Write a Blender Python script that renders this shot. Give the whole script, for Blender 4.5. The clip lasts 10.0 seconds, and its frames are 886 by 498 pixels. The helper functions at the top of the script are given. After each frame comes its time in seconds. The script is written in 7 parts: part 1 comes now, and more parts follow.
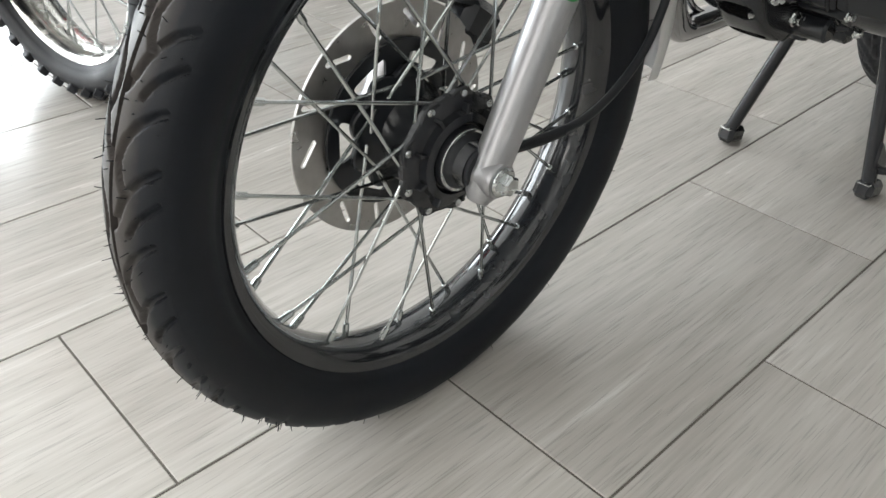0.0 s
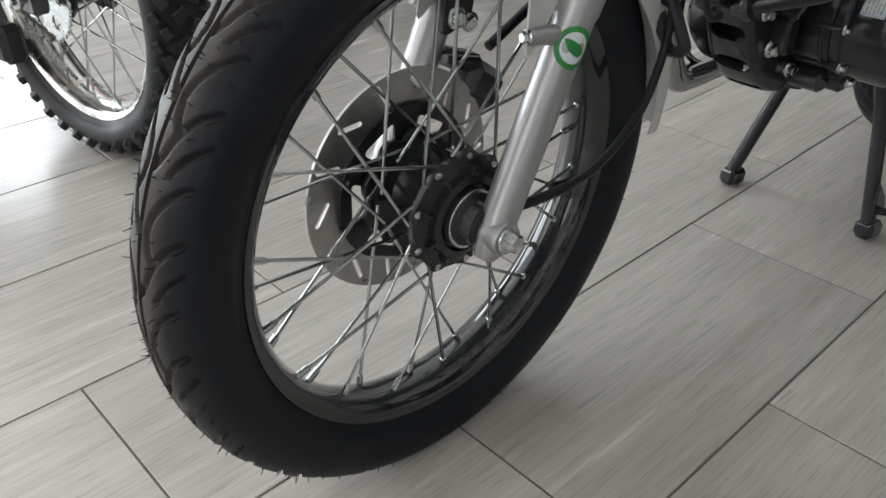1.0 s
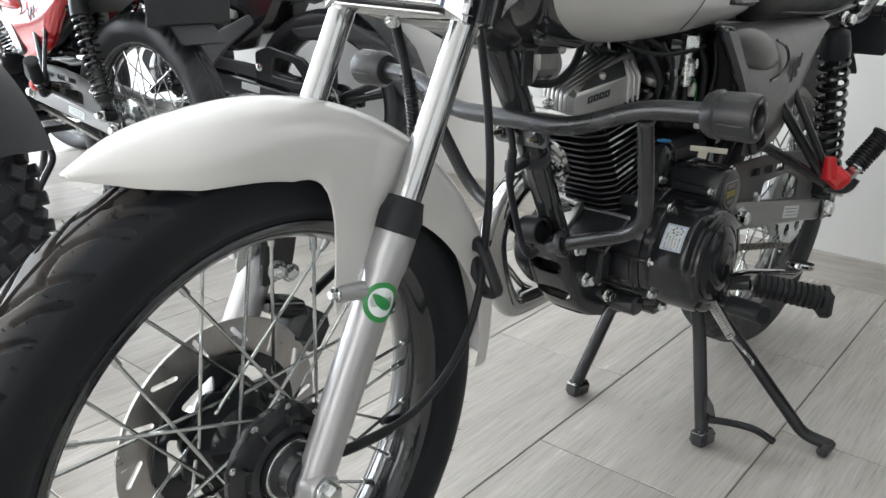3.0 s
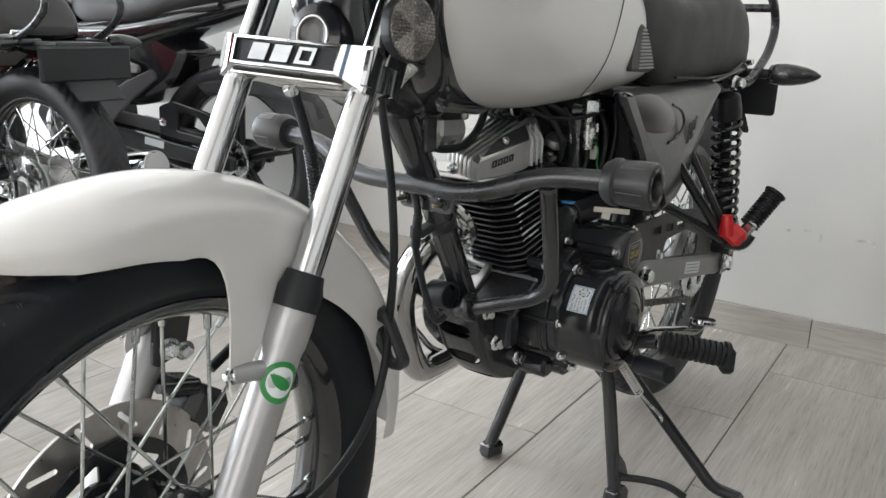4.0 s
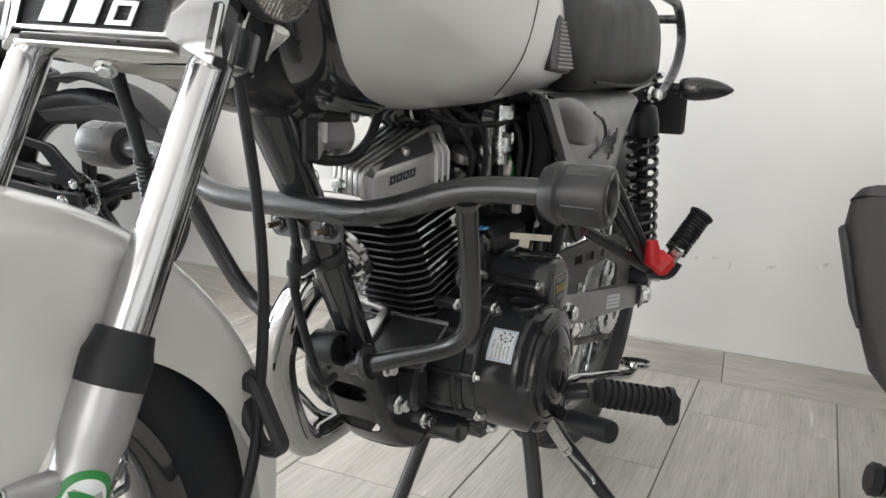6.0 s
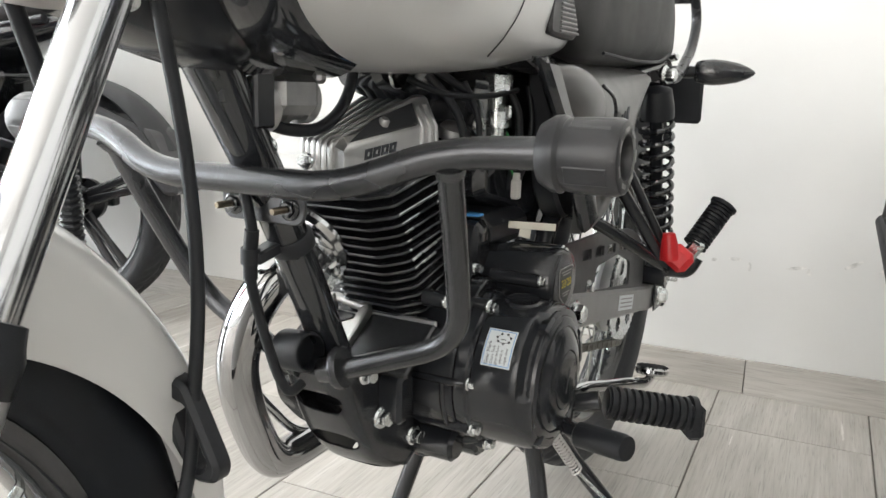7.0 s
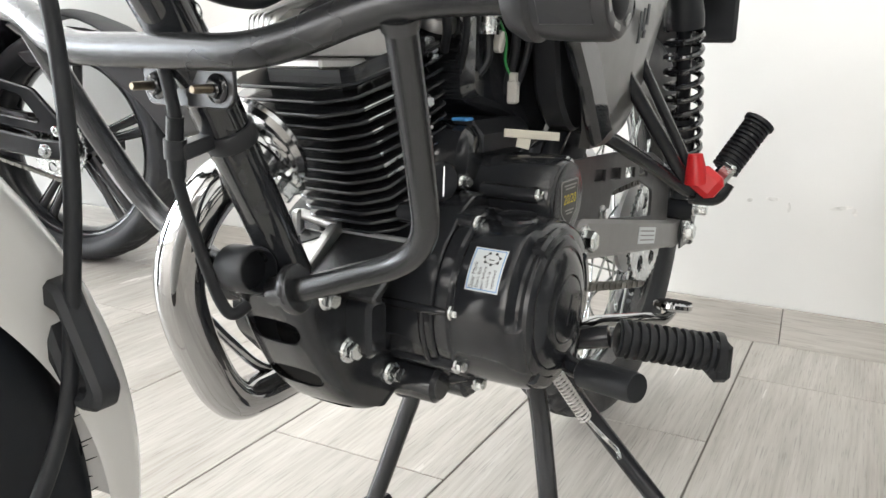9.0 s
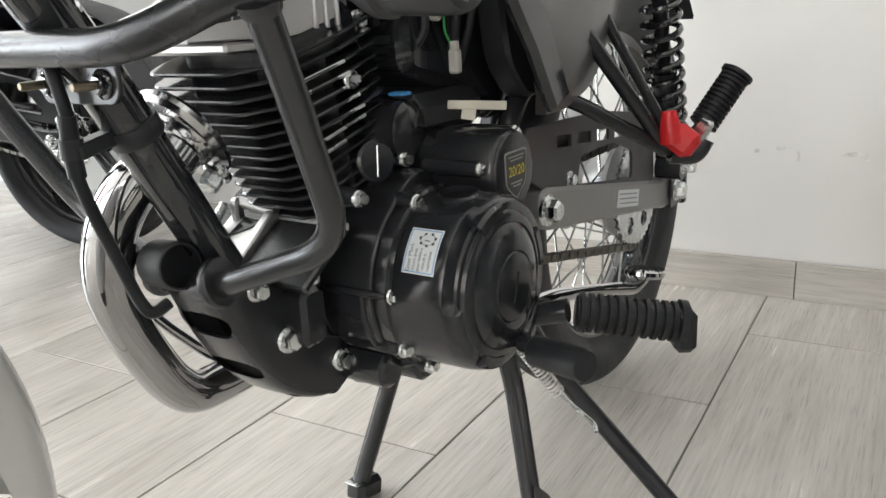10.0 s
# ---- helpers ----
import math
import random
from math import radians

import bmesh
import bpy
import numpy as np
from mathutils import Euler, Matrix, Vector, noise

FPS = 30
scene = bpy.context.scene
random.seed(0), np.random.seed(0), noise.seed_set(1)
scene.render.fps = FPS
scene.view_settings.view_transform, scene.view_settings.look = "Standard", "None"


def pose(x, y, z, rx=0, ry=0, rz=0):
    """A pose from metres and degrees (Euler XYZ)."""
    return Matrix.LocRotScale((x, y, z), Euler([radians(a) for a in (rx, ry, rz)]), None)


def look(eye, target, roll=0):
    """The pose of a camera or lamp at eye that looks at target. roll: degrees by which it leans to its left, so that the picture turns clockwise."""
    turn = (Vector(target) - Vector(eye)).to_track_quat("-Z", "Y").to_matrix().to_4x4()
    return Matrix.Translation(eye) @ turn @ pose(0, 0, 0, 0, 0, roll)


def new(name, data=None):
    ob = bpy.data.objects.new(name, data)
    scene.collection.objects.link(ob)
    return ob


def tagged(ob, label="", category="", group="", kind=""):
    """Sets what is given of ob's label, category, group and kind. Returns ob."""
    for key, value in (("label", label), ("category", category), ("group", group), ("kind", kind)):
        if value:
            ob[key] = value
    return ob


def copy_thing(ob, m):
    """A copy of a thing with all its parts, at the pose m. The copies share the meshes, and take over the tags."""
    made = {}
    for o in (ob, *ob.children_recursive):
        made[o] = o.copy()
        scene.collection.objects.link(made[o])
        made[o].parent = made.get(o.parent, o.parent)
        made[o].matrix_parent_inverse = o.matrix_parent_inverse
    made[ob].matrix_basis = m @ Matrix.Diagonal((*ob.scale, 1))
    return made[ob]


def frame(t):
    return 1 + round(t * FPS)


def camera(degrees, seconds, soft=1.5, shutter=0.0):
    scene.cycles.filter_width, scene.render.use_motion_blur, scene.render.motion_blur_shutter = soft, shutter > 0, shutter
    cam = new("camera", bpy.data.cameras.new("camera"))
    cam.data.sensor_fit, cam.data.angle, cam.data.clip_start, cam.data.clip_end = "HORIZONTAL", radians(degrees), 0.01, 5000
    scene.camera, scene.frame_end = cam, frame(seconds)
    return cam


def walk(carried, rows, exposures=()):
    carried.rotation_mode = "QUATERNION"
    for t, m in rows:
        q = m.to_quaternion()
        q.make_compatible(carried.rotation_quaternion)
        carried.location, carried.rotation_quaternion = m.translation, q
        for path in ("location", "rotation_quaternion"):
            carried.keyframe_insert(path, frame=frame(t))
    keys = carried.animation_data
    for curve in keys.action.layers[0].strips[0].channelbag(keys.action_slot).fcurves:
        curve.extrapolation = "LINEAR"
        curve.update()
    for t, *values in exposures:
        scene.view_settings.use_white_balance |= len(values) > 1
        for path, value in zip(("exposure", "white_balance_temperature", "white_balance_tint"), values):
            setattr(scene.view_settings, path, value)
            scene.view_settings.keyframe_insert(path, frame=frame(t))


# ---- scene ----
cam = camera(57.3, 10.0)
PATH = [
    (0, (0.564, -1.078, 0.658), (-0.631, 0.047, -0.485), 0.8),
    (0.5, (0.568, -1.084, 0.672), (-0.649, 0.044, -0.445), 0.3),
    (1, (0.575, -1.087, 0.695), (-0.669, 0.05, -0.383), -0.6),
    (1.5, (0.585, -1.076, 0.708), (-0.697, 0.086, -0.295), -1.4),
    (2, (0.597, -1.062, 0.726), (-0.731, 0.152, -0.148), -1.6),
    (2.5, (0.608, -1.046, 0.737), (-0.666, 0.299, -0.015), -0.4),
    (2.7, (0.619, -1.042, 0.744), (-0.621, 0.359, 0.039), 0.3),
    (3.8, (0.622, -1.018, 0.762), (-0.454, 0.571, 0.201), 1.9),
    (4, (0.616, -1.01, 0.768), (-0.432, 0.607, 0.233), 1.9),
    (4.5, (0.594, -0.98, 0.777), (-0.341, 0.713, 0.269), 2.1),
    (5, (0.556, -0.934, 0.772), (-0.281, 0.82, 0.3), 2.0),
    (5.5, (0.522, -0.892, 0.741), (-0.284, 0.882, 0.29), 2.2),
    (7, (0.471, -0.724, 0.657), (-0.365, 1.05, 0.263), 1.6),
    (7.5, (0.466, -0.697, 0.639), (-0.384, 1.067, 0.232), 1.5),
    (8, (0.464, -0.666, 0.618), (-0.399, 1.081, 0.165), 1.4),
    (8.5, (0.465, -0.638, 0.603), (-0.424, 1.095, 0.153), 1.4),
    (9, (0.47, -0.609, 0.588), (-0.432, 1.11, 0.105), 1.0),
    (9.5, (0.491, -0.577, 0.589), (-0.439, 1.124, 0.097), 0.2),
    (10, (0.532, -0.544, 0.595), (-0.45, 1.103, 0.025), -2.9),
]
walk(cam, [(t, look(eye, target, roll)) for t, eye, target, roll in PATH],
     [(0.0, -0.62, 6720, 10), (0.5, -0.74, 6720, 10), (1.0, -1.14, 6670, 10), (1.5, -0.94, 6670, 10), (2.0, -0.64, 6570, 10), (2.5, -0.44, 6520, 10), (4.0, -0.52, 6710, 11.5), (4.5, -0.10, 6760, 11.5), (5.0, -0.02, 6760, 11.5), (5.5, -0.32, 6860, 11.5), (7.5, 0.15, 6860, 11.5), (8.5, 0.30, 6810, 11.5), (9.0, 0.28, 6860, 11.5), (9.5, 0.10, 6860, 11.5), (10.0, -0.12, 6910, 11.5)])

# ---------- daylight ----------
world = bpy.data.worlds.new("sky")
scene.world = world
world.use_nodes = True
wn = world.node_tree
sky = wn.nodes.new("ShaderNodeTexSky")
sky.sky_type, sky.sun_disc = "NISHITA", False
sky.sun_elevation, sky.sun_rotation = radians(48), radians(250)
wn.links.new(sky.outputs[0], wn.nodes["Background"].inputs[0])
wn.nodes["Background"].inputs[1].default_value = 0.12
sun = new("sun", bpy.data.lights.new("sun", "SUN"))
sun.data.energy, sun.data.angle, sun.data.color = 1.0, radians(12), (1.0, 0.96, 0.9)
sun.matrix_world = look((-6, -3, 7), (0, 0, 0))
scene.view_settings.exposure = 0.0


def window_light(eye, target, width, height, watts, colour):
    """The sky's light in the opening of a window."""
    lamp = bpy.data.lights.new("window_light", "AREA")
    lamp.shape, lamp.size, lamp.size_y, lamp.energy, lamp.color = "RECTANGLE", width, height, watts, colour
    ob = new("window_light", lamp)
    ob.matrix_world = look(eye, target)
    return ob


# the room, in metres: shop front to the west, a second glazed side to the south
X0, X1, Y0, Y1, H = -5.2, 3.4, -4.6, 1.13, 3.1
for k in range(4):
    window_light((X0 + 0.03, -3.38 + 1.12 * k, 1.51), (0, -3.38 + 1.12 * k, 1.56), 0.98, 2.68, 148, (0.85, 0.93, 1.0))
for k in range(3):
    window_light((-2.7 + 1.8 * k, Y0 + 0.03, 1.75), (-2.7 + 1.8 * k, 0, 1.85), 1.5, 2.2, 47, (1.0, 0.97, 0.925))

# ---------- mesh tools ----------
from mathutils import geometry

V = Vector


class Geo:
    """Collects vertices and faces of one mesh."""

    def __init__(self):
        self.v, self.f = [], []

    def add(self, verts, faces):
        n = len(self.v)
        self.v += [tuple(p) for p in verts]
        self.f += [tuple(i + n for i in face) for face in faces]
        return self

    def loft(self, rings, closed=True, caps=True, loop=False):
        """Skin between rings of equal length."""
        m, verts, faces = len(rings[0]), [p for r in rings for p in r], []
        rows = len(rings)
        for a in range(rows if loop else rows - 1):
            b = (a + 1) % rows
            for i in range(m if closed else m - 1):
                j = (i + 1) % m
                faces.append((a * m + i, a * m + j, b * m + j, b * m + i))
        if caps and not loop and closed:
            faces.append(tuple(range(m - 1, -1, -1)))
            faces.append(tuple((rows - 1) * m + i for i in range(m)))
        return self.add(verts, faces)

    def tube(self, pts, r, n=12, caps=True, loop=False, squash=1.0):
        """A round bar along points; r may be a list."""
        pts = [V(p) for p in pts]
        k = len(pts)
        radii = r if isinstance(r, (list, tuple)) else [r] * k
        rings, up = [], None
        for i, p in enumerate(pts):
            a = pts[(i - 1) % k] if (i or loop) else p
            b = pts[(i + 1) % k] if (i < k - 1 or loop) else p
            d = (b - a).normalized()
            if up is None:
                up = V((0, 0, 1)) if abs(d.z) < 0.9 else V((1, 0, 0))
            up = (up - d * up.dot(d)).normalized()
            side = d.cross(up)
            rings.append([p + radii[i] * (math.cos(t) * up + squash * math.sin(t) * side) for t in (2 * math.pi * j / n for j in range(n))])
        return self.loft(rings, caps=caps, loop=loop)

    def lathe(self, centre, axis, profile, n=32, start=0.0):
        """Turned shape: profile of (radius, distance along the axis)."""
        axis = V(axis).normalized()
        u = axis.orthogonal().normalized() if abs(axis.x) < 0.9 else V((0, 0, 1))
        u = (u - axis * u.dot(axis)).normalized()
        w = axis.cross(u)
        rings = []
        for r, h in profile:
            rings.append([V(centre) + axis * h + max(r, 1e-5) * (math.cos(t) * u + math.sin(t) * w) for t in (start + 2 * math.pi * j / n for j in range(n))])
        return self.loft(rings)

    def box(self, centre, size, bevel=0.002, turn=None):
        """A box with chamfered edges."""
        h = [s / 2 for s in size]
        b = min(bevel, 0.45 * min(size))
        verts, faces, at = [], [], {}
        for sx in (-1, 1):
            for sy in (-1, 1):
                for sz in (-1, 1):
                    for ax in range(3):
                        p = [sx * (h[0] - b), sy * (h[1] - b), sz * (h[2] - b)]
                        p[ax] = (sx, sy, sz)[ax] * h[ax]
                        at[sx, sy, sz, ax] = len(verts)
                        verts.append(V(p))
        for ax in range(3):
            o1, o2 = (ax + 1) % 3, (ax + 2) % 3
            for s in (-1, 1):
                quad = []
                for a, c in ((-1, -1), (1, -1), (1, 1), (-1, 1)):
                    k = [0, 0, 0]
                    k[ax], k[o1], k[o2] = s, a, c
                    quad.append(at[k[0], k[1], k[2], ax])
                faces.append(tuple(quad if s > 0 else quad[::-1]))
            for a in (-1, 1):
                for c in (-1, 1):
                    k0, k1 = [0, 0, 0], [0, 0, 0]
                    k0[ax], k1[ax] = -1, 1
                    k0[o1] = k1[o1] = a
                    k0[o2] = k1[o2] = c
                    q = (at[*k0, o1], at[*k1, o1], at[*k1, o2], at[*k0, o2])
                    faces.append(q if a * c > 0 else q[::-1])
        for sx in (-1, 1):
            for sy in (-1, 1):
                for sz in (-1, 1):
                    q = tuple(at[sx, sy, sz, ax] for ax in range(3))
                    faces.append(q if sx * sy * sz > 0 else q[::-1])
        m = (turn or Matrix()).to_4x4()
        return self.add([V(centre) + (m @ p) for p in verts], faces)

    def plate(self, outline, depth, bevel=0.001, place=None, holes=()):
        """A flat sheet of the outline (x, y), depth thick along z, with holes."""
        place = place or Matrix()
        if sum(a[0] * b[1] - b[0] * a[1] for a, b in zip(outline, outline[1:] + outline[:1])) < 0:
            outline = outline[::-1]
        holes = [h[::-1] if sum(a[0] * b[1] - b[0] * a[1] for a, b in zip(h, h[1:] + h[:1])) > 0 else h for h in map(list, holes)]
        loops = [list(outline), *holes]

        def moved(loop, by):
            out = []
            for i, p in enumerate(loop):
                a, c = V(loop[i - 1]), V(loop[(i + 1) % len(loop)])
                d1, d2 = (V(p) - a), (c - V(p))
                d = (d1.normalized() + d2.normalized())
                d = d.normalized() if d.length > 1e-6 else d1.normalized()
                out.append((p[0] - d.y * by, p[1] + d.x * by))
            return out

        flat = [V((x, y, 0)) for loop in loops for x, y in loop]
        tris = geometry.tessellate_polygon([[V((x, y, 0)) for x, y in loop] for loop in loops])
        for s in (1, -1):
            verts = [V((x, y, s * depth / 2)) for loop in loops for x, y in moved(loop, bevel)]
            faces = []
            for t in tris:
                a, b, c = (flat[i] for i in t)
                up = (b - a).cross(c - a).z > 0
                faces.append(tuple(t) if up == (s > 0) else tuple(t[::-1]))
            self.add([place @ p for p in verts], faces)
        for loop in loops:
            n = len(loop)
            ins = moved(loop, bevel)
            rings = [[(*p, -depth / 2) for p in ins], [(*p, -depth / 2 + bevel) for p in loop], [(*p, depth / 2 - bevel) for p in loop], [(*p, depth / 2) for p in ins]]
            self.loft([[place @ V(p) for p in r] for r in rings], caps=False)
        return self

    def moved(self, m):
        self.v = [tuple(m @ V(p)) for p in self.v]
        return self

    def mirrored(self):
        g = Geo()
        g.v = [(-x, y, z) for x, y, z in self.v]
        g.f = [f[::-1] for f in self.f]
        return g

    def mesh(self, name, material, angle=38):
        at, index, verts = {}, [], []
        for p in self.v:
            key = (round(p[0] * 2e5), round(p[1] * 2e5), round(p[2] * 2e5))
            if key not in at:
                at[key] = len(verts)
                verts.append(p)
            index.append(at[key])
        faces, seen = [], set()
        for face in self.f:
            loop = [index[i] for i in face]
            loop = [i for n, i in enumerate(loop) if i != loop[n - 1]]
            if len(set(loop)) == len(loop) > 2 and frozenset(loop) not in seen:
                seen.add(frozenset(loop))
                faces.append(loop)
        me = bpy.data.meshes.new(name)
        me.from_pydata(verts, [], faces)
        me.materials.append(material)
        me.polygons.foreach_set("use_smooth", [True] * len(me.polygons))
        me.update()
        me.set_sharp_from_angle(angle=radians(angle))
        return me


def part(name, geo, material, parent, label="", angle=38):
    """Links a mesh as one part under a thing or under a part."""
    ob = new(name, geo if isinstance(geo, bpy.types.Mesh) else geo.mesh(name, material, angle))
    ob.parent = parent
    return tagged(ob, label=label)


def thing(name, m, label, category, group=""):
    """An empty at a thing's base."""
    ob = new(name)
    ob.empty_display_size = 0.1
    ob.matrix_world = m
    return tagged(ob, label, category, group)


def bend(pts, r=0.03, n=6):
    """A line of straight runs with rounded corners."""
    pts = [V(p) for p in pts]
    out = [pts[0]]
    for a, p, b in zip(pts, pts[1:], pts[2:]):
        k = min(r, 0.48 * (a - p).length, 0.48 * (b - p).length)
        s, e = p + (a - p).normalized() * k, p + (b - p).normalized() * k
        for i in range(n + 1):
            t = i / n
            out.append(s * (1 - t) ** 2 + p * 2 * t * (1 - t) + e * t * t)
    return out + [pts[-1]]


def curve(pts, n=8):
    """A smooth line through the points."""
    pts = [V(p) for p in pts]
    q = [2 * pts[0] - pts[1], *pts, 2 * pts[-1] - pts[-2]]
    out = []
    for i in range(1, len(q) - 2):
        a, b, c, d = q[i - 1 : i + 3]
        for j in range(n):
            t = j / n
            out.append(0.5 * (2 * b + (c - a) * t + (2 * a - 5 * b + 4 * c - d) * t * t + (3 * b - a - 3 * c + d) * t**3))
    return out + [pts[-1]]


def coil(a, b, r, wire, turns, n=14, seg=6):
    """A helical spring between two points."""
    a, b = V(a), V(b)
    d = (b - a).normalized()
    u = d.orthogonal().normalized()
    w = d.cross(u)
    k = int(turns * n)
    pts = [a + (b - a) * (i / k) + r * (math.cos(2 * math.pi * i / n) * u + math.sin(2 * math.pi * i / n) * w) for i in range(k + 1)]
    return Geo().tube(pts, wire, seg)


def bolt(centre, axis, r=0.006, h=0.006, washer=True):
    """A hexagon head on its flange, looking along the axis."""
    g = Geo()
    if washer:
        g.lathe(centre, axis, [(0, 0), (r * 1.55, 0), (r * 1.55, h * 0.2), (r * 1.3, h * 0.34), (0, h * 0.34)], 20)
    g.lathe(centre, axis, [(0, h * 0.1), (r * 1.1, h * 0.1), (r * 1.1, h * 0.85), (r * 0.9, h), (0, h)], 6)
    return g


def ellipse(cx, cy, rx, ry, n=20, turn=0.0):
    c, s = math.cos(turn), math.sin(turn)
    return [(cx + rx * math.cos(t) * c - ry * math.sin(t) * s, cy + rx * math.cos(t) * s + ry * math.sin(t) * c) for t in (2 * math.pi * i / n for i in range(n))]


def rounded(pts, r, n=4):
    """A flat outline with rounded corners."""
    k, out = len(pts), []
    for i, p in enumerate(pts):
        p, a, b = V(p), V(pts[i - 1]), V(pts[(i + 1) % k])
        m = min(r, 0.45 * (a - p).length, 0.45 * (b - p).length)
        s, e = p + (a - p).normalized() * m, p + (b - p).normalized() * m
        for j in range(n + 1):
            t = j / n
            q = s * (1 - t) ** 2 + p * 2 * t * (1 - t) + e * t * t
            out.append((q.x, q.y))
    return out


# plates that lie in the side view: outline (y, z), thickness along x
def side(x=0.0):
    return Matrix(((0, 0, 1, x), (1, 0, 0, 0), (0, 1, 0, 0), (0, 0, 0, 1)))


def words(text, size, depth=0.0004):
    """Lettering as (vertices, faces) in its own flat plane, centred."""
    cu = bpy.data.curves.new("lettering", "FONT")
    cu.body, cu.size, cu.align_x, cu.align_y, cu.extrude = text, size, "CENTER", "CENTER", depth
    ob = new("lettering", cu)
    dg = bpy.context.evaluated_depsgraph_get()
    me = bpy.data.meshes.new_from_object(ob.evaluated_get(dg))
    out = [tuple(v.co) for v in me.vertices], [tuple(p.vertices) for p in me.polygons]
    bpy.data.objects.remove(ob)
    bpy.data.meshes.remove(me)
    bpy.data.curves.remove(cu)
    return out

# ---------- materials ----------
def material(name, base, rough=0.5, metal=0.0, vary=0.12, scale=40.0, bump=0.05, fine=600.0, coat=0.0, spec=0.5, rough_vary=0.1, dust=0.0, grain=None, clear=0.05):
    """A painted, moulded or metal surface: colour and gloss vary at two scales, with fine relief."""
    m = bpy.data.materials.new(name)
    m.use_nodes = True
    nt = m.node_tree
    b = nt.nodes["Principled BSDF"]
    b.inputs["Metallic"].default_value = metal
    b.inputs["Coat Weight"].default_value = coat
    b.inputs["Coat Roughness"].default_value = clear
    b.inputs["Specular IOR Level"].default_value = spec
    tc = nt.nodes.new("ShaderNodeTexCoord")
    src = tc.outputs["Object"]
    if grain:
        mp = nt.nodes.new("ShaderNodeMapping")
        mp.inputs["Scale"].default_value = grain
        nt.links.new(src, mp.inputs[0])
        src = mp.outputs[0]
    big, small = nt.nodes.new("ShaderNodeTexNoise"), nt.nodes.new("ShaderNodeTexNoise")
    big.inputs["Scale"].default_value, big.inputs["Detail"].default_value = scale, 4
    small.inputs["Scale"].default_value, small.inputs["Detail"].default_value = fine, 2
    for n in (big, small):
        nt.links.new(src, n.inputs["Vector"])
    ramp = nt.nodes.new("ShaderNodeMapRange")
    ramp.inputs[1].default_value, ramp.inputs[2].default_value = 0.3, 0.7
    ramp.inputs[3].default_value, ramp.inputs[4].default_value = 1 - vary, 1 + vary
    nt.links.new(big.outputs[0], ramp.inputs[0])
    mul = nt.nodes.new("ShaderNodeVectorMath")
    mul.operation = "SCALE"
    mul.inputs[0].default_value = base
    nt.links.new(ramp.outputs[0], mul.inputs["Scale"])
    colour = mul.outputs[0]
    if dust:
        sp = nt.nodes.new("ShaderNodeMapRange")
        sp.inputs[1].default_value, sp.inputs[2].default_value = 0.52, 0.72
        sp.inputs[3].default_value, sp.inputs[4].default_value = 0.0, dust
        nt.links.new(small.outputs[0], sp.inputs[0])
        mix = nt.nodes.new("ShaderNodeMix")
        mix.data_type = "RGBA"
        mix.inputs["B"].default_value = (0.3, 0.27, 0.24, 1)
        nt.links.new(sp.outputs[0], mix.inputs["Factor"])
        nt.links.new(colour, mix.inputs["A"])
        colour = mix.outputs["Result"]
    nt.links.new(colour, b.inputs["Base Color"])
    rr = nt.nodes.new("ShaderNodeMapRange")
    rr.inputs[1].default_value, rr.inputs[2].default_value = 0.3, 0.7
    rr.inputs[3].default_value, rr.inputs[4].default_value = max(0.02, rough - rough_vary), min(1, rough + rough_vary)
    nt.links.new(big.outputs[0], rr.inputs[0])
    nt.links.new(rr.outputs[0], b.inputs["Roughness"])
    if bump:
        bp = nt.nodes.new("ShaderNodeBump")
        bp.inputs["Strength"].default_value, bp.inputs["Distance"].default_value = bump, 0.001
        nt.links.new(small.outputs[0], bp.inputs["Height"])
        nt.links.new(bp.outputs[0], b.inputs["Normal"])
    return m


RUBBER = material("tyre_rubber", (0.018, 0.020, 0.0245), 0.5, vary=0.2, scale=18, bump=0.15, fine=900, spec=0.4, dust=0.06)


def tyre_material():
    """Black rubber; the tread still carries a brownish bloom from the mould, the walls do not."""
    m = material("new_tyre_rubber", (0.0085, 0.0105, 0.0145), 0.48, vary=0.15, scale=18, bump=0.10, fine=900, spec=0.24)
    nt = m.node_tree
    b = nt.nodes["Principled BSDF"]
    tc = nt.nodes.new("ShaderNodeTexCoord")
    sep = nt.nodes.new("ShaderNodeSeparateXYZ")
    nt.links.new(tc.outputs["Object"], sep.inputs[0])
    ab = nt.nodes.new("ShaderNodeMath")
    ab.operation = "ABSOLUTE"
    nt.links.new(sep.outputs[0], ab.inputs[0])
    nz = nt.nodes.new("ShaderNodeTexNoise")
    nz.inputs["Scale"].default_value, nz.inputs["Detail"].default_value = 35, 4
    nt.links.new(tc.outputs["Object"], nz.inputs["Vector"])
    wob = nt.nodes.new("ShaderNodeMath")
    wob.operation = "MULTIPLY_ADD"
    wob.inputs[1].default_value = 0.02
    nt.links.new(nz.outputs[0], wob.inputs[0])
    nt.links.new(ab.outputs[0], wob.inputs[2])
    mr = nt.nodes.new("ShaderNodeMapRange")
    mr.inputs[1].default_value, mr.inputs[2].default_value, mr.inputs[3].default_value, mr.inputs[4].default_value = 0.022, 0.036, 1.0, 0.0
    nt.links.new(wob.outputs[0], mr.inputs[0])
    mix = nt.nodes.new("ShaderNodeMix")
    mix.data_type = "RGBA"
    mix.inputs["B"].default_value = (0.052, 0.046, 0.043, 1)
    old = b.inputs["Base Color"].links[0].from_socket
    nt.links.new(mr.outputs[0], mix.inputs["Factor"])
    nt.links.new(old, mix.inputs["A"])
    nt.links.new(mix.outputs["Result"], b.inputs["Base Color"])
    return m


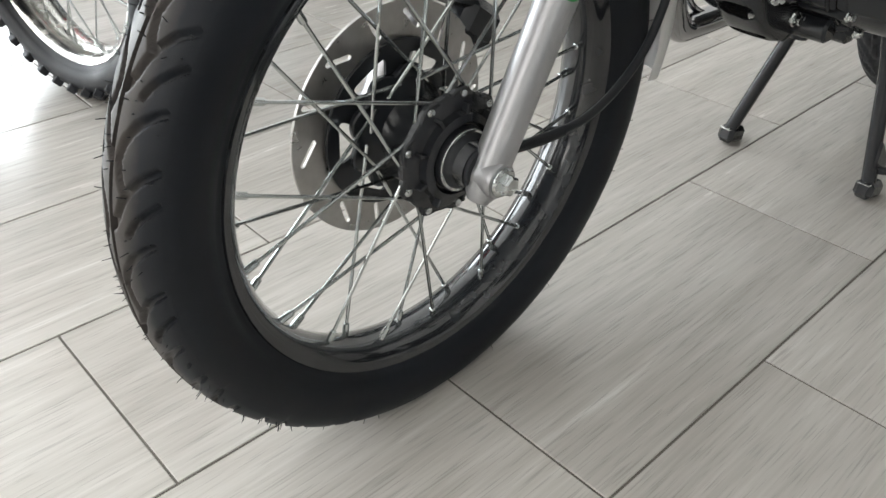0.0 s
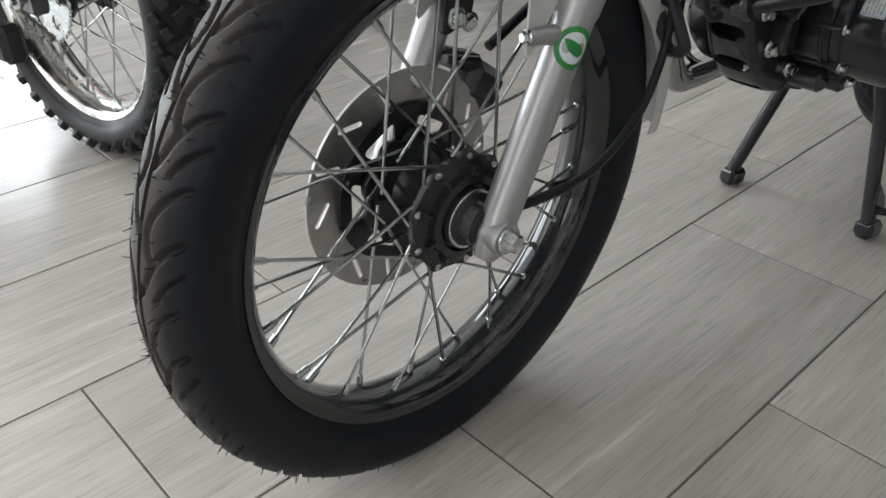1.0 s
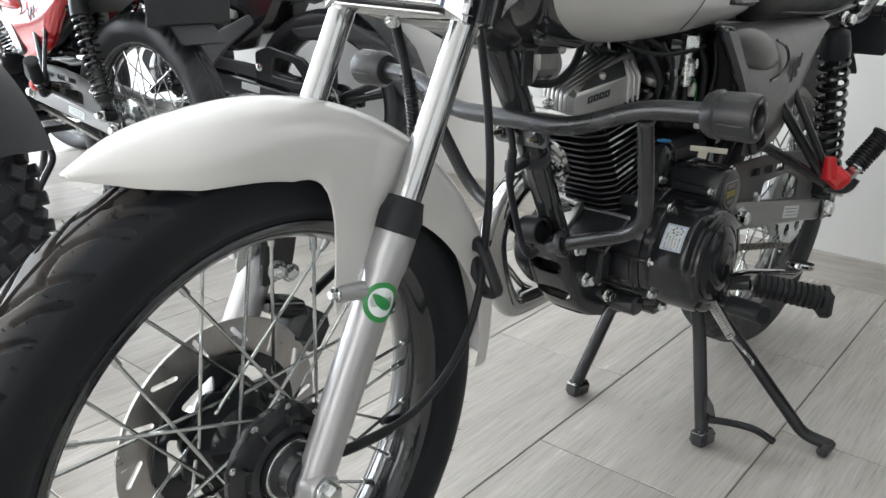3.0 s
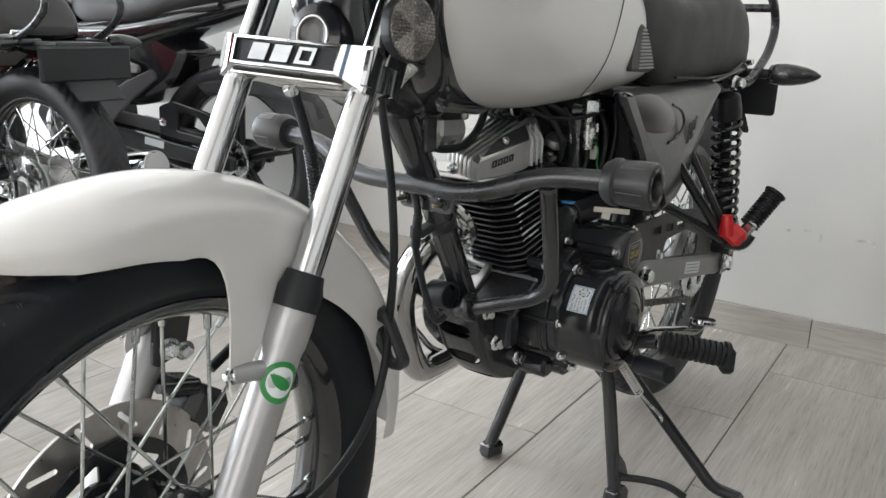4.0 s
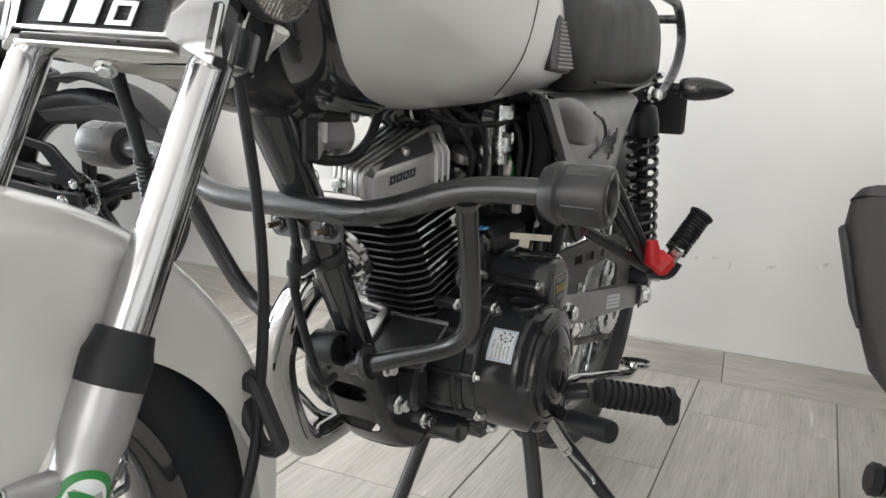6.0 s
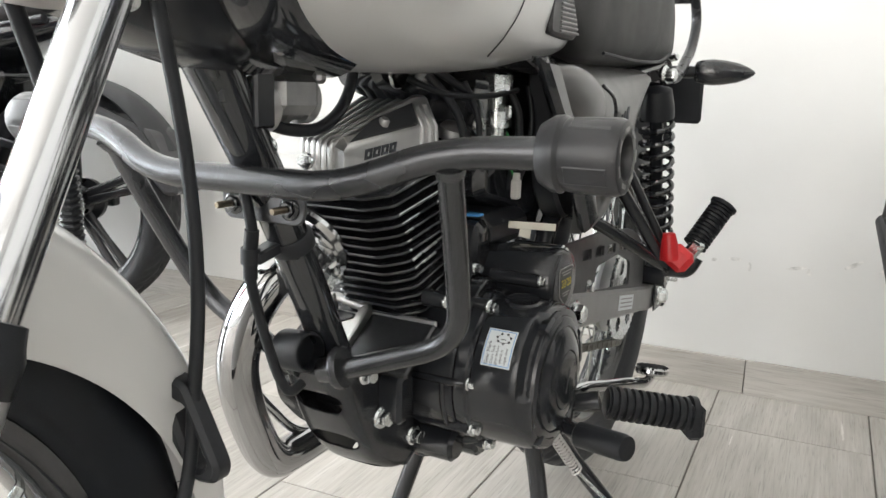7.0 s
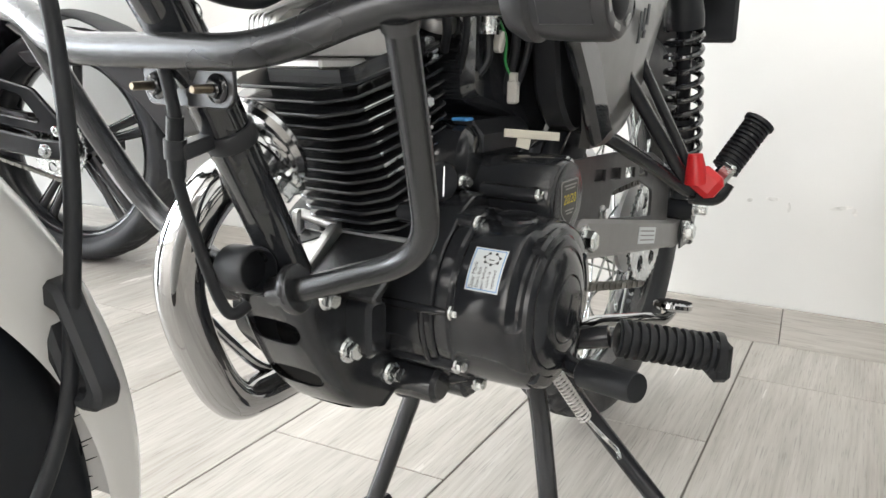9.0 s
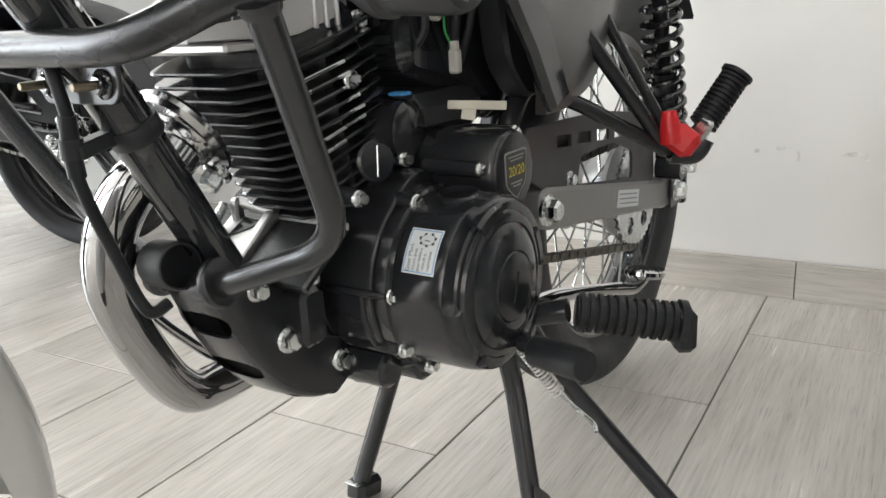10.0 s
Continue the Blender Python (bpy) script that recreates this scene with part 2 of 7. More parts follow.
TYRE = tyre_material()
RUBBER_SOFT = material("soft_rubber", (0.014, 0.0155, 0.0185), 0.42, bump=0.08, spec=0.3, rough_vary=0.04)
GLOSS_BLACK = material("gloss_black_paint", (0.020, 0.0218, 0.0255), 0.10, vary=0.1, bump=0.01, coat=0.6, rough_vary=0.03)
SATIN_BLACK = material("satin_black_paint", (0.021, 0.0223, 0.0258), 0.16, vary=0.12, scale=18, bump=0.04, fine=1600, rough_vary=0.03, spec=0.5)
MATT_BLACK = material("matt_black_plastic", (0.020, 0.0215, 0.0250), 0.42, vary=0.1, bump=0.12, fine=1800, rough_vary=0.03, spec=0.35)
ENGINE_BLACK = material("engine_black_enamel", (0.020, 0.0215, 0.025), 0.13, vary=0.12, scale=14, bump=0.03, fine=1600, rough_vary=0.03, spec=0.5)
FIN_BLACK = material("fin_black_enamel", (0.022, 0.0233, 0.0268), 0.10, vary=0.1, bump=0.02, rough_vary=0.015)
BAR_GREY = material("graphite_powder_coat", (0.078, 0.080, 0.085), 0.27, metal=0.8, vary=0.04, scale=12, bump=0.06, fine=2600, rough_vary=0.012)
PLUG_GREY = material("charcoal_plastic", (0.024, 0.0248, 0.0275), 0.34, vary=0.06, scale=20, bump=0.1, fine=2400, rough_vary=0.02)
CHROME = material("chrome", (0.46, 0.465, 0.475), 0.05, metal=1.0, vary=0.03, scale=20, bump=0.0, rough_vary=0.01)
FORK_CHROME = material("polished_fork_tube", (0.50, 0.505, 0.515), 0.13, metal=1.0, vary=0.03, scale=20, bump=0.0, rough_vary=0.02)
PIPE_CHROME = material("exhaust_chrome", (0.385, 0.385, 0.388), 0.05, metal=1.0, vary=0.05, scale=15, bump=0.0, rough_vary=0.02)
ZINC = material("zinc_plated_steel", (0.6, 0.62, 0.62), 0.24, metal=1.0, vary=0.15, scale=90, bump=0.05, rough_vary=0.08)
SPOKE = material("galvanised_spoke_wire", (0.50, 0.525, 0.52), 0.2, metal=1.0, vary=0.04, scale=12, bump=0.0, rough_vary=0.03)
STEEL = material("brushed_disc_steel", (0.50, 0.485, 0.47), 0.34, metal=1.0, vary=0.12, scale=60, bump=0.08, rough_vary=0.08)
ALLOY = material("cast_aluminium", (0.54, 0.538, 0.535), 0.36, metal=1.0, vary=0.06, bump=0.04, fine=900, rough_vary=0.05)
ALLOY_CUT = material("machined_fin_edge", (0.75, 0.75, 0.75), 0.28, metal=1.0, vary=0.1, bump=0.05)
SILVER = material("silver_fork_paint", (0.42, 0.42, 0.43), 0.34, metal=0.65, vary=0.05, scale=25, bump=0.06, fine=3000, rough_vary=0.04)
WHITE = material("white_gloss_paint", (0.63, 0.625, 0.612), 0.4, vary=0.02, scale=8, bump=0.0, coat=1.0, rough_vary=0.03, clear=0.012)
TANK_WHITE = material("white_tank_paint", (0.60, 0.596, 0.585), 0.4, vary=0.02, scale=6, bump=0.0, coat=1.0, rough_vary=0.03, clear=0.012)
SEAT_VINYL = material("black_seat_vinyl", (0.022, 0.022, 0.023), 0.55, vary=0.12, scale=20, bump=0.35, fine=700, rough_vary=0.08)
PANEL_GREY = material("grey_silver_panel", (0.125, 0.1245, 0.124), 0.34, metal=0.5, vary=0.05, bump=0.04, coat=0.3, rough_vary=0.05)
PANEL_DARK = material("dark_grey_panel", (0.03, 0.03, 0.031), 0.4, vary=0.1, bump=0.1, rough_vary=0.05)
GRAB_GREY = material("dark_grey_rail_paint", (0.045, 0.046, 0.05), 0.3, metal=0.4, vary=0.05, bump=0.04)
SWING_GREY = material("grey_swingarm_paint", (0.27, 0.27, 0.265), 0.4, metal=0.3, vary=0.08, bump=0.05)
RED = material("red_plastic_cap", (0.62, 0.02, 0.025), 0.4, vary=0.08, bump=0.05)
GREEN = material("green_vinyl_sticker", (0.015, 0.22, 0.05), 0.4, vary=0.05, bump=0.0)
SWING_PALE = material("ivory_nylon", (0.48, 0.47, 0.44), 0.5, vary=0.08, bump=0.05)
CAST_GREY = material("grey_cast_alloy", (0.38, 0.38, 0.38), 0.38, metal=0.9, vary=0.12, scale=70, bump=0.12, fine=500)
STUD = material("passivated_stud", (0.22, 0.185, 0.14), 0.36, metal=1.0, vary=0.2, scale=200)
STICKER = material("white_label_paper", (0.72, 0.76, 0.78), 0.5, vary=0.04, bump=0.02)
INK = material("label_ink", (0.03, 0.035, 0.04), 0.6, bump=0.0)
YELLOW = material("yellow_label_print", (0.7, 0.55, 0.03), 0.5, bump=0.0)
BLUE = material("blue_tag", (0.06, 0.28, 0.6), 0.5, bump=0.0)
TAPE = material("cream_masking_tape", (0.66, 0.63, 0.54), 0.65, vary=0.1, bump=0.2, fine=500)
LENS_DARK = material("reflector_lens_shaded", (0.10, 0.095, 0.09), 0.3, metal=0.4, vary=0.25, scale=500, bump=0.6, fine=900)
LENS = material("reflector_lens", (0.24, 0.225, 0.21), 0.22, metal=0.5, vary=0.25, scale=500, bump=0.6, fine=900)
CHAIN = material("oiled_chain_steel", (0.16, 0.155, 0.14), 0.38, metal=1.0, vary=0.25, scale=120, bump=0.1)
PLASTER = material("white_wall_paint", (0.74, 0.735, 0.72), 0.75, vary=0.04, scale=2.6, bump=0.12, fine=160, spec=0.3)
CEILING_PAINT = material("ceiling_paint", (0.78, 0.78, 0.77), 0.8, vary=0.02, scale=2, bump=0.05)
SCUFF = material("grey_wall_scuff", (0.68, 0.67, 0.65), 0.8, vary=0.3, scale=60, bump=0.0)
SLOT_SHADE = material("slot_shade_black", (0.006, 0.006, 0.007), 0.6, bump=0.0)
GROUT = material("grey_grout", (0.15, 0.137, 0.12), 0.85, vary=0.2, scale=30, bump=0.2)
ALU_FRAME = material("aluminium_window_frame", (0.5, 0.5, 0.5), 0.4, metal=0.9, bump=0.05)
PAVING = material("outdoor_paving", (0.32, 0.31, 0.29), 0.8, vary=0.2, scale=1.5, bump=0.3, fine=60)
FILM_PLASTIC = material("clear_wrap", (0.9, 0.9, 0.88), 0.15, vary=0.05, bump=0.5, fine=90)
FILM_PLASTIC.node_tree.nodes["Principled BSDF"].inputs["Transmission Weight"].default_value = 0.9


def tile_material(name, along):
    """Wood-look porcelain: pale greige with long streaks, each tile cut from another stretch."""
    m = bpy.data.materials.new(name)
    m.use_nodes = True
    nt = m.node_tree
    b = nt.nodes["Principled BSDF"]
    tc, info = nt.nodes.new("ShaderNodeTexCoord"), nt.nodes.new("ShaderNodeObjectInfo")
    off = nt.nodes.new("ShaderNodeVectorMath")
    off.operation = "SCALE"
    off.inputs[0].default_value = (37, 53, 19)
    nt.links.new(info.outputs["Random"], off.inputs["Scale"])
    add = nt.nodes.new("ShaderNodeVectorMath")
    nt.links.new(tc.outputs["Object"], add.inputs[0])
    nt.links.new(off.outputs[0], add.inputs[1])

    def streak(scale, detail, dist=0.0):
        mp = nt.nodes.new("ShaderNodeMapping")
        mp.inputs["Scale"].default_value = scale
        nz = nt.nodes.new("ShaderNodeTexNoise")
        nz.inputs["Scale"].default_value, nz.inputs["Detail"].default_value, nz.inputs["Distortion"].default_value = 1.0, detail, dist
        nt.links.new(add.outputs[0], mp.inputs[0])
        nt.links.new(mp.outputs[0], nz.inputs["Vector"])
        return nz.outputs[0]

    k = (1, 1, 1) if along == "y" else None
    swap = (lambda a, c: (a, c, 1.0)) if along == "y" else (lambda a, c: (c, a, a))
    broad, mid, line = streak(swap(9, 1.5), 3, 0.6), streak(swap(42, 4), 4, 0.3), streak(swap(190, 7), 3)
    mix1, mix2 = nt.nodes.new("ShaderNodeMath"), nt.nodes.new("ShaderNodeMath")
    mix1.operation = mix2.operation = "MULTIPLY_ADD"
    mix1.inputs[1].default_value, mix2.inputs[1].default_value = 0.7, 0.8
    nt.links.new(mid, mix1.inputs[0])
    nt.links.new(broad, mix1.inputs[2])
    nt.links.new(line, mix2.inputs[0])
    nt.links.new(mix1.outputs[0], mix2.inputs[2])
    pore, fleck = streak(swap(430, 16), 2), nt.nodes.new("ShaderNodeMapRange")
    fleck.inputs[1].default_value, fleck.inputs[2].default_value, fleck.inputs[3].default_value, fleck.inputs[4].default_value = 0.56, 0.70, 1.0, 0.80
    nt.links.new(pore, fleck.inputs[0])
    ramp = nt.nodes.new("ShaderNodeValToRGB")
    el = ramp.color_ramp.elements
    el[0].position, el[0].color = 0.78, (0.45, 0.424, 0.387, 1)
    el[1].position, el[1].color = 1.45, (0.715, 0.695, 0.66, 1)
    mid_el = ramp.color_ramp.elements.new(0.98)
    mid_el.color = (0.595, 0.568, 0.53, 1)
    mr = nt.nodes.new("ShaderNodeMapRange")
    mr.inputs[1].default_value, mr.inputs[2].default_value = 0.82, 1.67
    nt.links.new(mix2.outputs[0], mr.inputs[0])
    el[0].position, mid_el.position, el[1].position = 0.12, 0.42, 0.75
    nt.links.new(mr.outputs[0], ramp.inputs[0])
    tint = nt.nodes.new("ShaderNodeMapRange")
    tint.inputs[3].default_value, tint.inputs[4].default_value = 0.93, 1.07
    nt.links.new(info.outputs["Random"], tint.inputs[0])
    sc = nt.nodes.new("ShaderNodeVectorMath")
    sc.operation = "SCALE"
    nt.links.new(ramp.outputs[0], sc.inputs[0])
    nt.links.new(tint.outputs[0], sc.inputs["Scale"])
    grain = nt.nodes.new("ShaderNodeVectorMath")
    grain.operation = "SCALE"
    nt.links.new(sc.outputs[0], grain.inputs[0])
    nt.links.new(fleck.outputs[0], grain.inputs["Scale"])
    nt.links.new(grain.outputs[0], b.inputs["Base Color"])
    rr = nt.nodes.new("ShaderNodeMapRange")
    rr.inputs[3].default_value, rr.inputs[4].default_value = 0.19, 0.31
    nt.links.new(mid, rr.inputs[0])
    nt.links.new(rr.outputs[0], b.inputs["Roughness"])
    bp = nt.nodes.new("ShaderNodeBump")
    bp.inputs["Strength"].default_value, bp.inputs["Distance"].default_value = 0.18, 0.001
    nt.links.new(mix2.outputs[0], bp.inputs["Height"])
    nt.links.new(bp.outputs[0], b.inputs["Normal"])
    return m


TILE = tile_material("wood_look_tile", "y")
SKIRT = tile_material("wood_look_skirting", "x")


def glass():
    m = bpy.data.materials.new("window_glass")
    m.use_nodes = True
    b = m.node_tree.nodes["Principled BSDF"]
    b.inputs["Transmission Weight"].default_value = 1.0
    b.inputs["Roughness"].default_value = 0.0
    b.inputs["Base Color"].default_value = (0.95, 0.98, 0.97, 1)
    return m


GLASS = glass()

# ---------- the setting ----------
def structure(name, geo, mat, label, angle=30):
    return tagged(new(name, geo.mesh(name, mat, angle)), label, name.split("_")[0], kind="structure")


def block(*boxes):
    """Several boxes given by opposite corners."""
    g = Geo()
    for (ax, ay, az), (bx, by, bz) in boxes:
        g.box(((ax + bx) / 2, (ay + by) / 2, (az + bz) / 2), (bx - ax, by - ay, bz - az), 0.002)
    return g


T = 0.16
ground = Geo().add([(-60, -60, -0.12), (60, -60, -0.12), (60, 60, -0.12), (-60, 60, -0.12)], [(0, 1, 2, 3)])
structure("ground", ground, PAVING, "grey paved ground outside the shop")
floor = structure("floor", block(((X0 - T, Y0 - T, -0.11), (X1 + T, Y1 + T, -0.0016))), GROUT, "floor of pale wood-look tiles with dark grout")
structure("ceiling", block(((X0 - T, Y0 - T, H), (X1 + T, Y1 + T, H + 0.15))), CEILING_PAINT, "plain white ceiling of the showroom")
wall_north = structure("wall_north", block(((X0 - T, Y1, -0.1), (X1 + T, Y1 + T, H))), PLASTER, "white painted wall with faint grey scuffs")
structure("wall_east", block(((X1, Y0 - T, -0.1), (X1 + T, Y1, H))), PLASTER, "plain white painted wall")
wy0, wy1, wz0, wz1 = -4.0, 0.6, 0.10, 2.92
structure("wall_west", block(((X0 - T, Y0 - T, -0.1), (X0, wy0, H)), ((X0 - T, wy1, -0.1), (X0, Y1, H)),
                             ((X0 - T, wy0, -0.1), (X0, wy1, wz0)), ((X0 - T, wy0, wz1), (X0, wy1, H))), PLASTER, "white wall round a wide shop window")
sx0, sx1, sz0, sz1 = -3.6, 1.8, 0.6, 2.9
structure("wall_south", block(((X0, Y0 - T, -0.1), (sx0, Y0, H)), ((sx1, Y0 - T, -0.1), (X1, Y0, H)),
                              ((sx0, Y0 - T, -0.1), (sx1, Y0, sz0)), ((sx0, Y0 - T, sz1), (sx1, Y0, H))), PLASTER, "white wall round a second shop window")


def window(name, a, b, z0, z1, fixed, axis, panes):
    """Aluminium frame with panes in an opening; axis is the direction along the wall."""
    def box(u0, u1, v0, v1, d=0.05):
        lo, hi = (fixed - d / 2, u0, v0), (fixed + d / 2, u1, v1)
        return (lo, hi) if axis == "y" else ((u0, fixed - d / 2, v0), (u1, fixed + d / 2, v1))

    w = 0.05
    ob = tagged(new(name, block(box(a, b, z0, z0 + w), box(a, b, z1 - w, z1), box(a, a + w, z0 + w, z1 - w), box(b - w, b, z0 + w, z1 - w)).mesh("window_frame", ALU_FRAME)),
                "wide aluminium shop window with clear panes", "window", kind="structure")
    step = (b - a - 2 * w) / panes
    for i in range(panes):
        u = a + w + i * step
        pane = part("pane", block(box(u + (0.02 if i else 0), u + step - 0.02, z0 + w, z1 - w, 0.008)), GLASS, ob)
        pane.visible_shadow = False
        if i:
            part("mullion", block(box(u - 0.02, u + 0.02, z0 + w, z1 - w)), ALU_FRAME, ob)
    return ob


window("window_1", wy0, wy1, wz0, wz1, X0 - 0.08, "y", 4)
window("window_2", sx0, sx1, sz0, sz1, Y0 - 0.08, "x", 4)

# marks on the white wall: (x, z, width, height)
for n, (mx, mz, mw, mh) in enumerate(((0.309, 0.302, 0.030, 0.008), (0.339, 0.288, 0.008, 0.020), (0.433, 0.296, 0.045, 0.008), (0.458, 0.290, 0.010, 0.016), (0.264, 0.296, 0.012, 0.008), (0.541, 0.315, 0.040, 0.009), (0.60, 0.312, 0.030, 0.005))):
    mark = Geo().plate(ellipse(mx, mz, mw / 2, mh / 2, 12, 0.1 * n), 0.0008, 0.0003, Matrix(((1, 0, 0, 0), (0, 0, 1, Y1 - 0.0008), (0, 1, 0, 0), (0, 0, 0, 1))))
    part("scuff_mark", mark, SCUFF, wall_north)

# ---------- the white motorcycle ----------
# local axes: x to its left, y to its rear, z up; the origin lies under the front axle
BIKE = pose(0.044, -0.608, 0.0, 0, 0, -3.2)
bike = thing("motorcycle", BIKE, "white commuter motorcycle on its centre stand with grey crash bar", "motorcycle", "motorcycles in the showroom")
RAKE = radians(25.8)
up_axis = V((0, math.sin(RAKE), math.cos(RAKE)))
PIVOT = V((0, 0.045, 0.30))
STEER = Matrix.Translation(PIVOT) @ Matrix.Rotation(radians(4.5), 4, up_axis) @ Matrix.Translation(-PIVOT)
R_TYRE, AXLE = 0.308, V((0.004, -0.008, 0.303))


def tread(u, s, pitch):
    """Depth of the tread grooves: u across the tyre (-1 to 1), s along it."""
    depth = 0.0
    if abs(u) < 0.055:
        depth = max(depth, 1 - max(0.0, (abs(u) - 0.03) / 0.02))
    k = s if u >= 0 else s + pitch / 2
    a = abs(u)
    for line, wide in GROOVES:
        for shift in (-1, 0, 1):
            q = (k % pitch) + shift * pitch
            for (ua, sa), (ub, sb) in zip(line, line[1:]):
                ax, ay, bx, by = ua * 0.05, sa, ub * 0.05, sb
                px, py = a * 0.05, q
                dx, dy = bx - ax, by - ay
                t = min(1, max(0, ((px - ax) * dx + (py - ay) * dy) / (dx * dx + dy * dy)))
                d = math.hypot(px - ax - t * dx, py - ay - t * dy)
                if d < wide:
                    depth = max(depth, min(1.0, 2.6 * (1 - d / wide)))
    return min(depth, 1.0)


GROOVES = (
    (((0.80, 0.137), (0.66, 0.134), (0.40, 0.1226), (0.22, 0.108), (0.145, 0.0945), (0.20, 0.080), (0.28, 0.0726)), 0.0036),
    (((0.85, 0.095), (0.56, 0.0855), (0.38, 0.0742), (0.25, 0.0629), (0.17, 0.0516), (0.04, 0.0415)), 0.0035),
    (((0.92, 0.070), (0.69, 0.0613), (0.50, 0.0516), (0.37, 0.0403)), 0.0030),
)


def tyre_geo(radius, rim, width, around, fine, pitches=19, block=0.0048):
    """Tyre turned about x: tread with grooves, shoulders, sidewalls and beads."""
    g = Geo()
    h = radius - rim
    sect = []
    n = fine
    for i in range(n + 1):
        u = -1 + 2 * i / n
        ang = u * radians(72)
        sect.append((width * 0.50 * math.sin(ang) / math.sin(radians(78)), radius - 0.34 * h * (1 - math.cos(ang)), u))
    x1, r1, _ = sect[-1]
    wall = [(x1 + 0.003, r1 - 0.010, 9), (width / 2 + 0.001, radius - 0.52 * h, 9), (width * 0.485, radius - 0.66 * h, 9), (width * 0.43, rim + 0.014, 9), (width * 0.40, rim + 0.0125, 9), (width * 0.39, rim + 0.009, 9), (width * 0.355, rim + 0.006, 9), (width * 0.33, rim + 0.002, 9), (width * 0.27, rim - 0.006, 9)]
    sect = [(-x, r, u) for x, r, u in wall[::-1]] + sect + wall
    pitch = 2 * math.pi * radius / pitches
    per = max(1, around // pitches)
    cut = [[block * tread(u, radius * 2 * math.pi * j / (per * pitches), pitch) if (block and abs(u) <= 1) else 0.0 for x, r, u in sect] for j in range(per)]
    rings = []
    for j in range(per * pitches):
        t = 2 * math.pi * j / (per * pitches)
        rings.append([(x, -(r - c) * math.cos(t), (r - c) * math.sin(t)) for (x, r, u), c in zip(sect, cut[j % per])])
    return g.loft(rings, closed=False, loop=True)


def turned(profile, n=72):
    """A ring turned about x from a closed profile of (x, radius)."""
    rings = [[(x, -r * math.cos(t), r * math.sin(t)) for x, r in profile] for t in (2 * math.pi * j / n for j in range(n))]
    return Geo().loft(rings, loop=True)


def spoke_ends(k, count, flange_r, flange_x, rim_r):
    """Where spoke k leaves the hub and meets the rim."""
    sidex = 1 if k % 2 else -1
    pair = (k // 2) % 2
    t_rim = 2 * math.pi * k / count
    t_hub = t_rim + (1 if pair else -1) * radians(62)
    a = V((sidex * flange_x, -flange_r * math.cos(t_hub), flange_r * math.sin(t_hub)))
    b = V((sidex * 0.008, -rim_r * math.cos(t_rim), rim_r * math.sin(t_rim)))
    return a, b


def add_spokes(wheel, m, count, flange_r, flange_x, rim_r, phase=0.0):
    for k in range(count):
        a, b = spoke_ends(k, count, flange_r, flange_x * (1.0 if (k // 2) % 2 else 0.86), rim_r)
        turn = Matrix.Rotation(phase, 4, "X")
        a, b = m @ turn @ a, m @ turn @ b
        d = (b - a).normalized()
        part("spoke", Geo().tube([a, a + d * 0.03, b], [0.0020, 0.0018, 0.0018], 8), SPOKE, wheel)
        part("nipple", Geo().tube([b - d * 0.014, b - d * 0.013, b - d * 0.002, b + d * 0.004], [0.0022, 0.0034, 0.0036, 0.0038], 8), SPOKE, wheel)


HUBM = STEER @ Matrix.Translation(AXLE)
rim_profile = [(-0.029, 0.2285), (-0.0305, 0.2325), (-0.028, 0.2345), (-0.025, 0.231), (-0.022, 0.223), (-0.012, 0.2175), (0, 0.2155), (0.012, 0.2175), (0.022, 0.223),
               (0.025, 0.231), (0.028, 0.2345), (0.0305, 0.2325), (0.029, 0.2285), (0.0255, 0.2205), (0.014, 0.2135), (0, 0.2105), (-0.014, 0.2135), (-0.0255, 0.2205)]
front_wheel = part("front_wheel", turned([(x, r + 0.005) for x, r in rim_profile], 96).moved(HUBM), GLOSS_BLACK, bike, "spoked wheel with gloss black rim")
front_tyre = tyre_geo(R_TYRE, 0.2335, 0.082, 19 * 60, 80)
flat = HUBM.inverted()
front_tyre.v = [(x, y, z) if (HUBM @ V((x, y, z))).z > 0.0006 else tuple(flat @ V(((q := HUBM @ V((x, y, z))).x, q.y, 0.0006))) for x, y, z in front_tyre.v]
tyre_ob = part("tyre", front_tyre, TYRE, front_wheel, "new black road tyre with curved grooves", 60)
tyre_ob.matrix_local = HUBM
hairs = Geo()
rnd = random.Random(4)
for k in range(430):
    t, u = rnd.uniform(0, 2 * math.pi), rnd.choice((0.0, 0.12, -0.12, 0.3, 0.34, -0.34, 0.55, -0.55, 0.8, -0.8)) + rnd.uniform(-0.03, 0.03)
    ang = u * radians(72)
    p = V((0.041 * math.sin(ang) / math.sin(radians(78)), 0, 0))
    r = R_TYRE - 0.34 * 0.0715 * (1 - math.cos(ang))
    out = V((math.sin(ang) * 0.7, -math.cos(t), math.sin(t))).normalized()
    base = V((p.x, -r * math.cos(t), r * math.sin(t)))
    lean = V((rnd.uniform(-0.3, 0.3), rnd.uniform(-0.4, 0.4), rnd.uniform(-0.4, 0.4)))
    tip = base + (out + lean).normalized() * rnd.choice((0.002, 0.003, 0.005, 0.007))
    if (STEER @ (AXLE + tip)).z > 0.001:
        hairs.tube([base - out * 0.001, tip], [0.0006, 0.0003], 4)
tagged(part("rubber_hairs", hairs.moved(HUBM), RUBBER, front_wheel), kind="stuff")
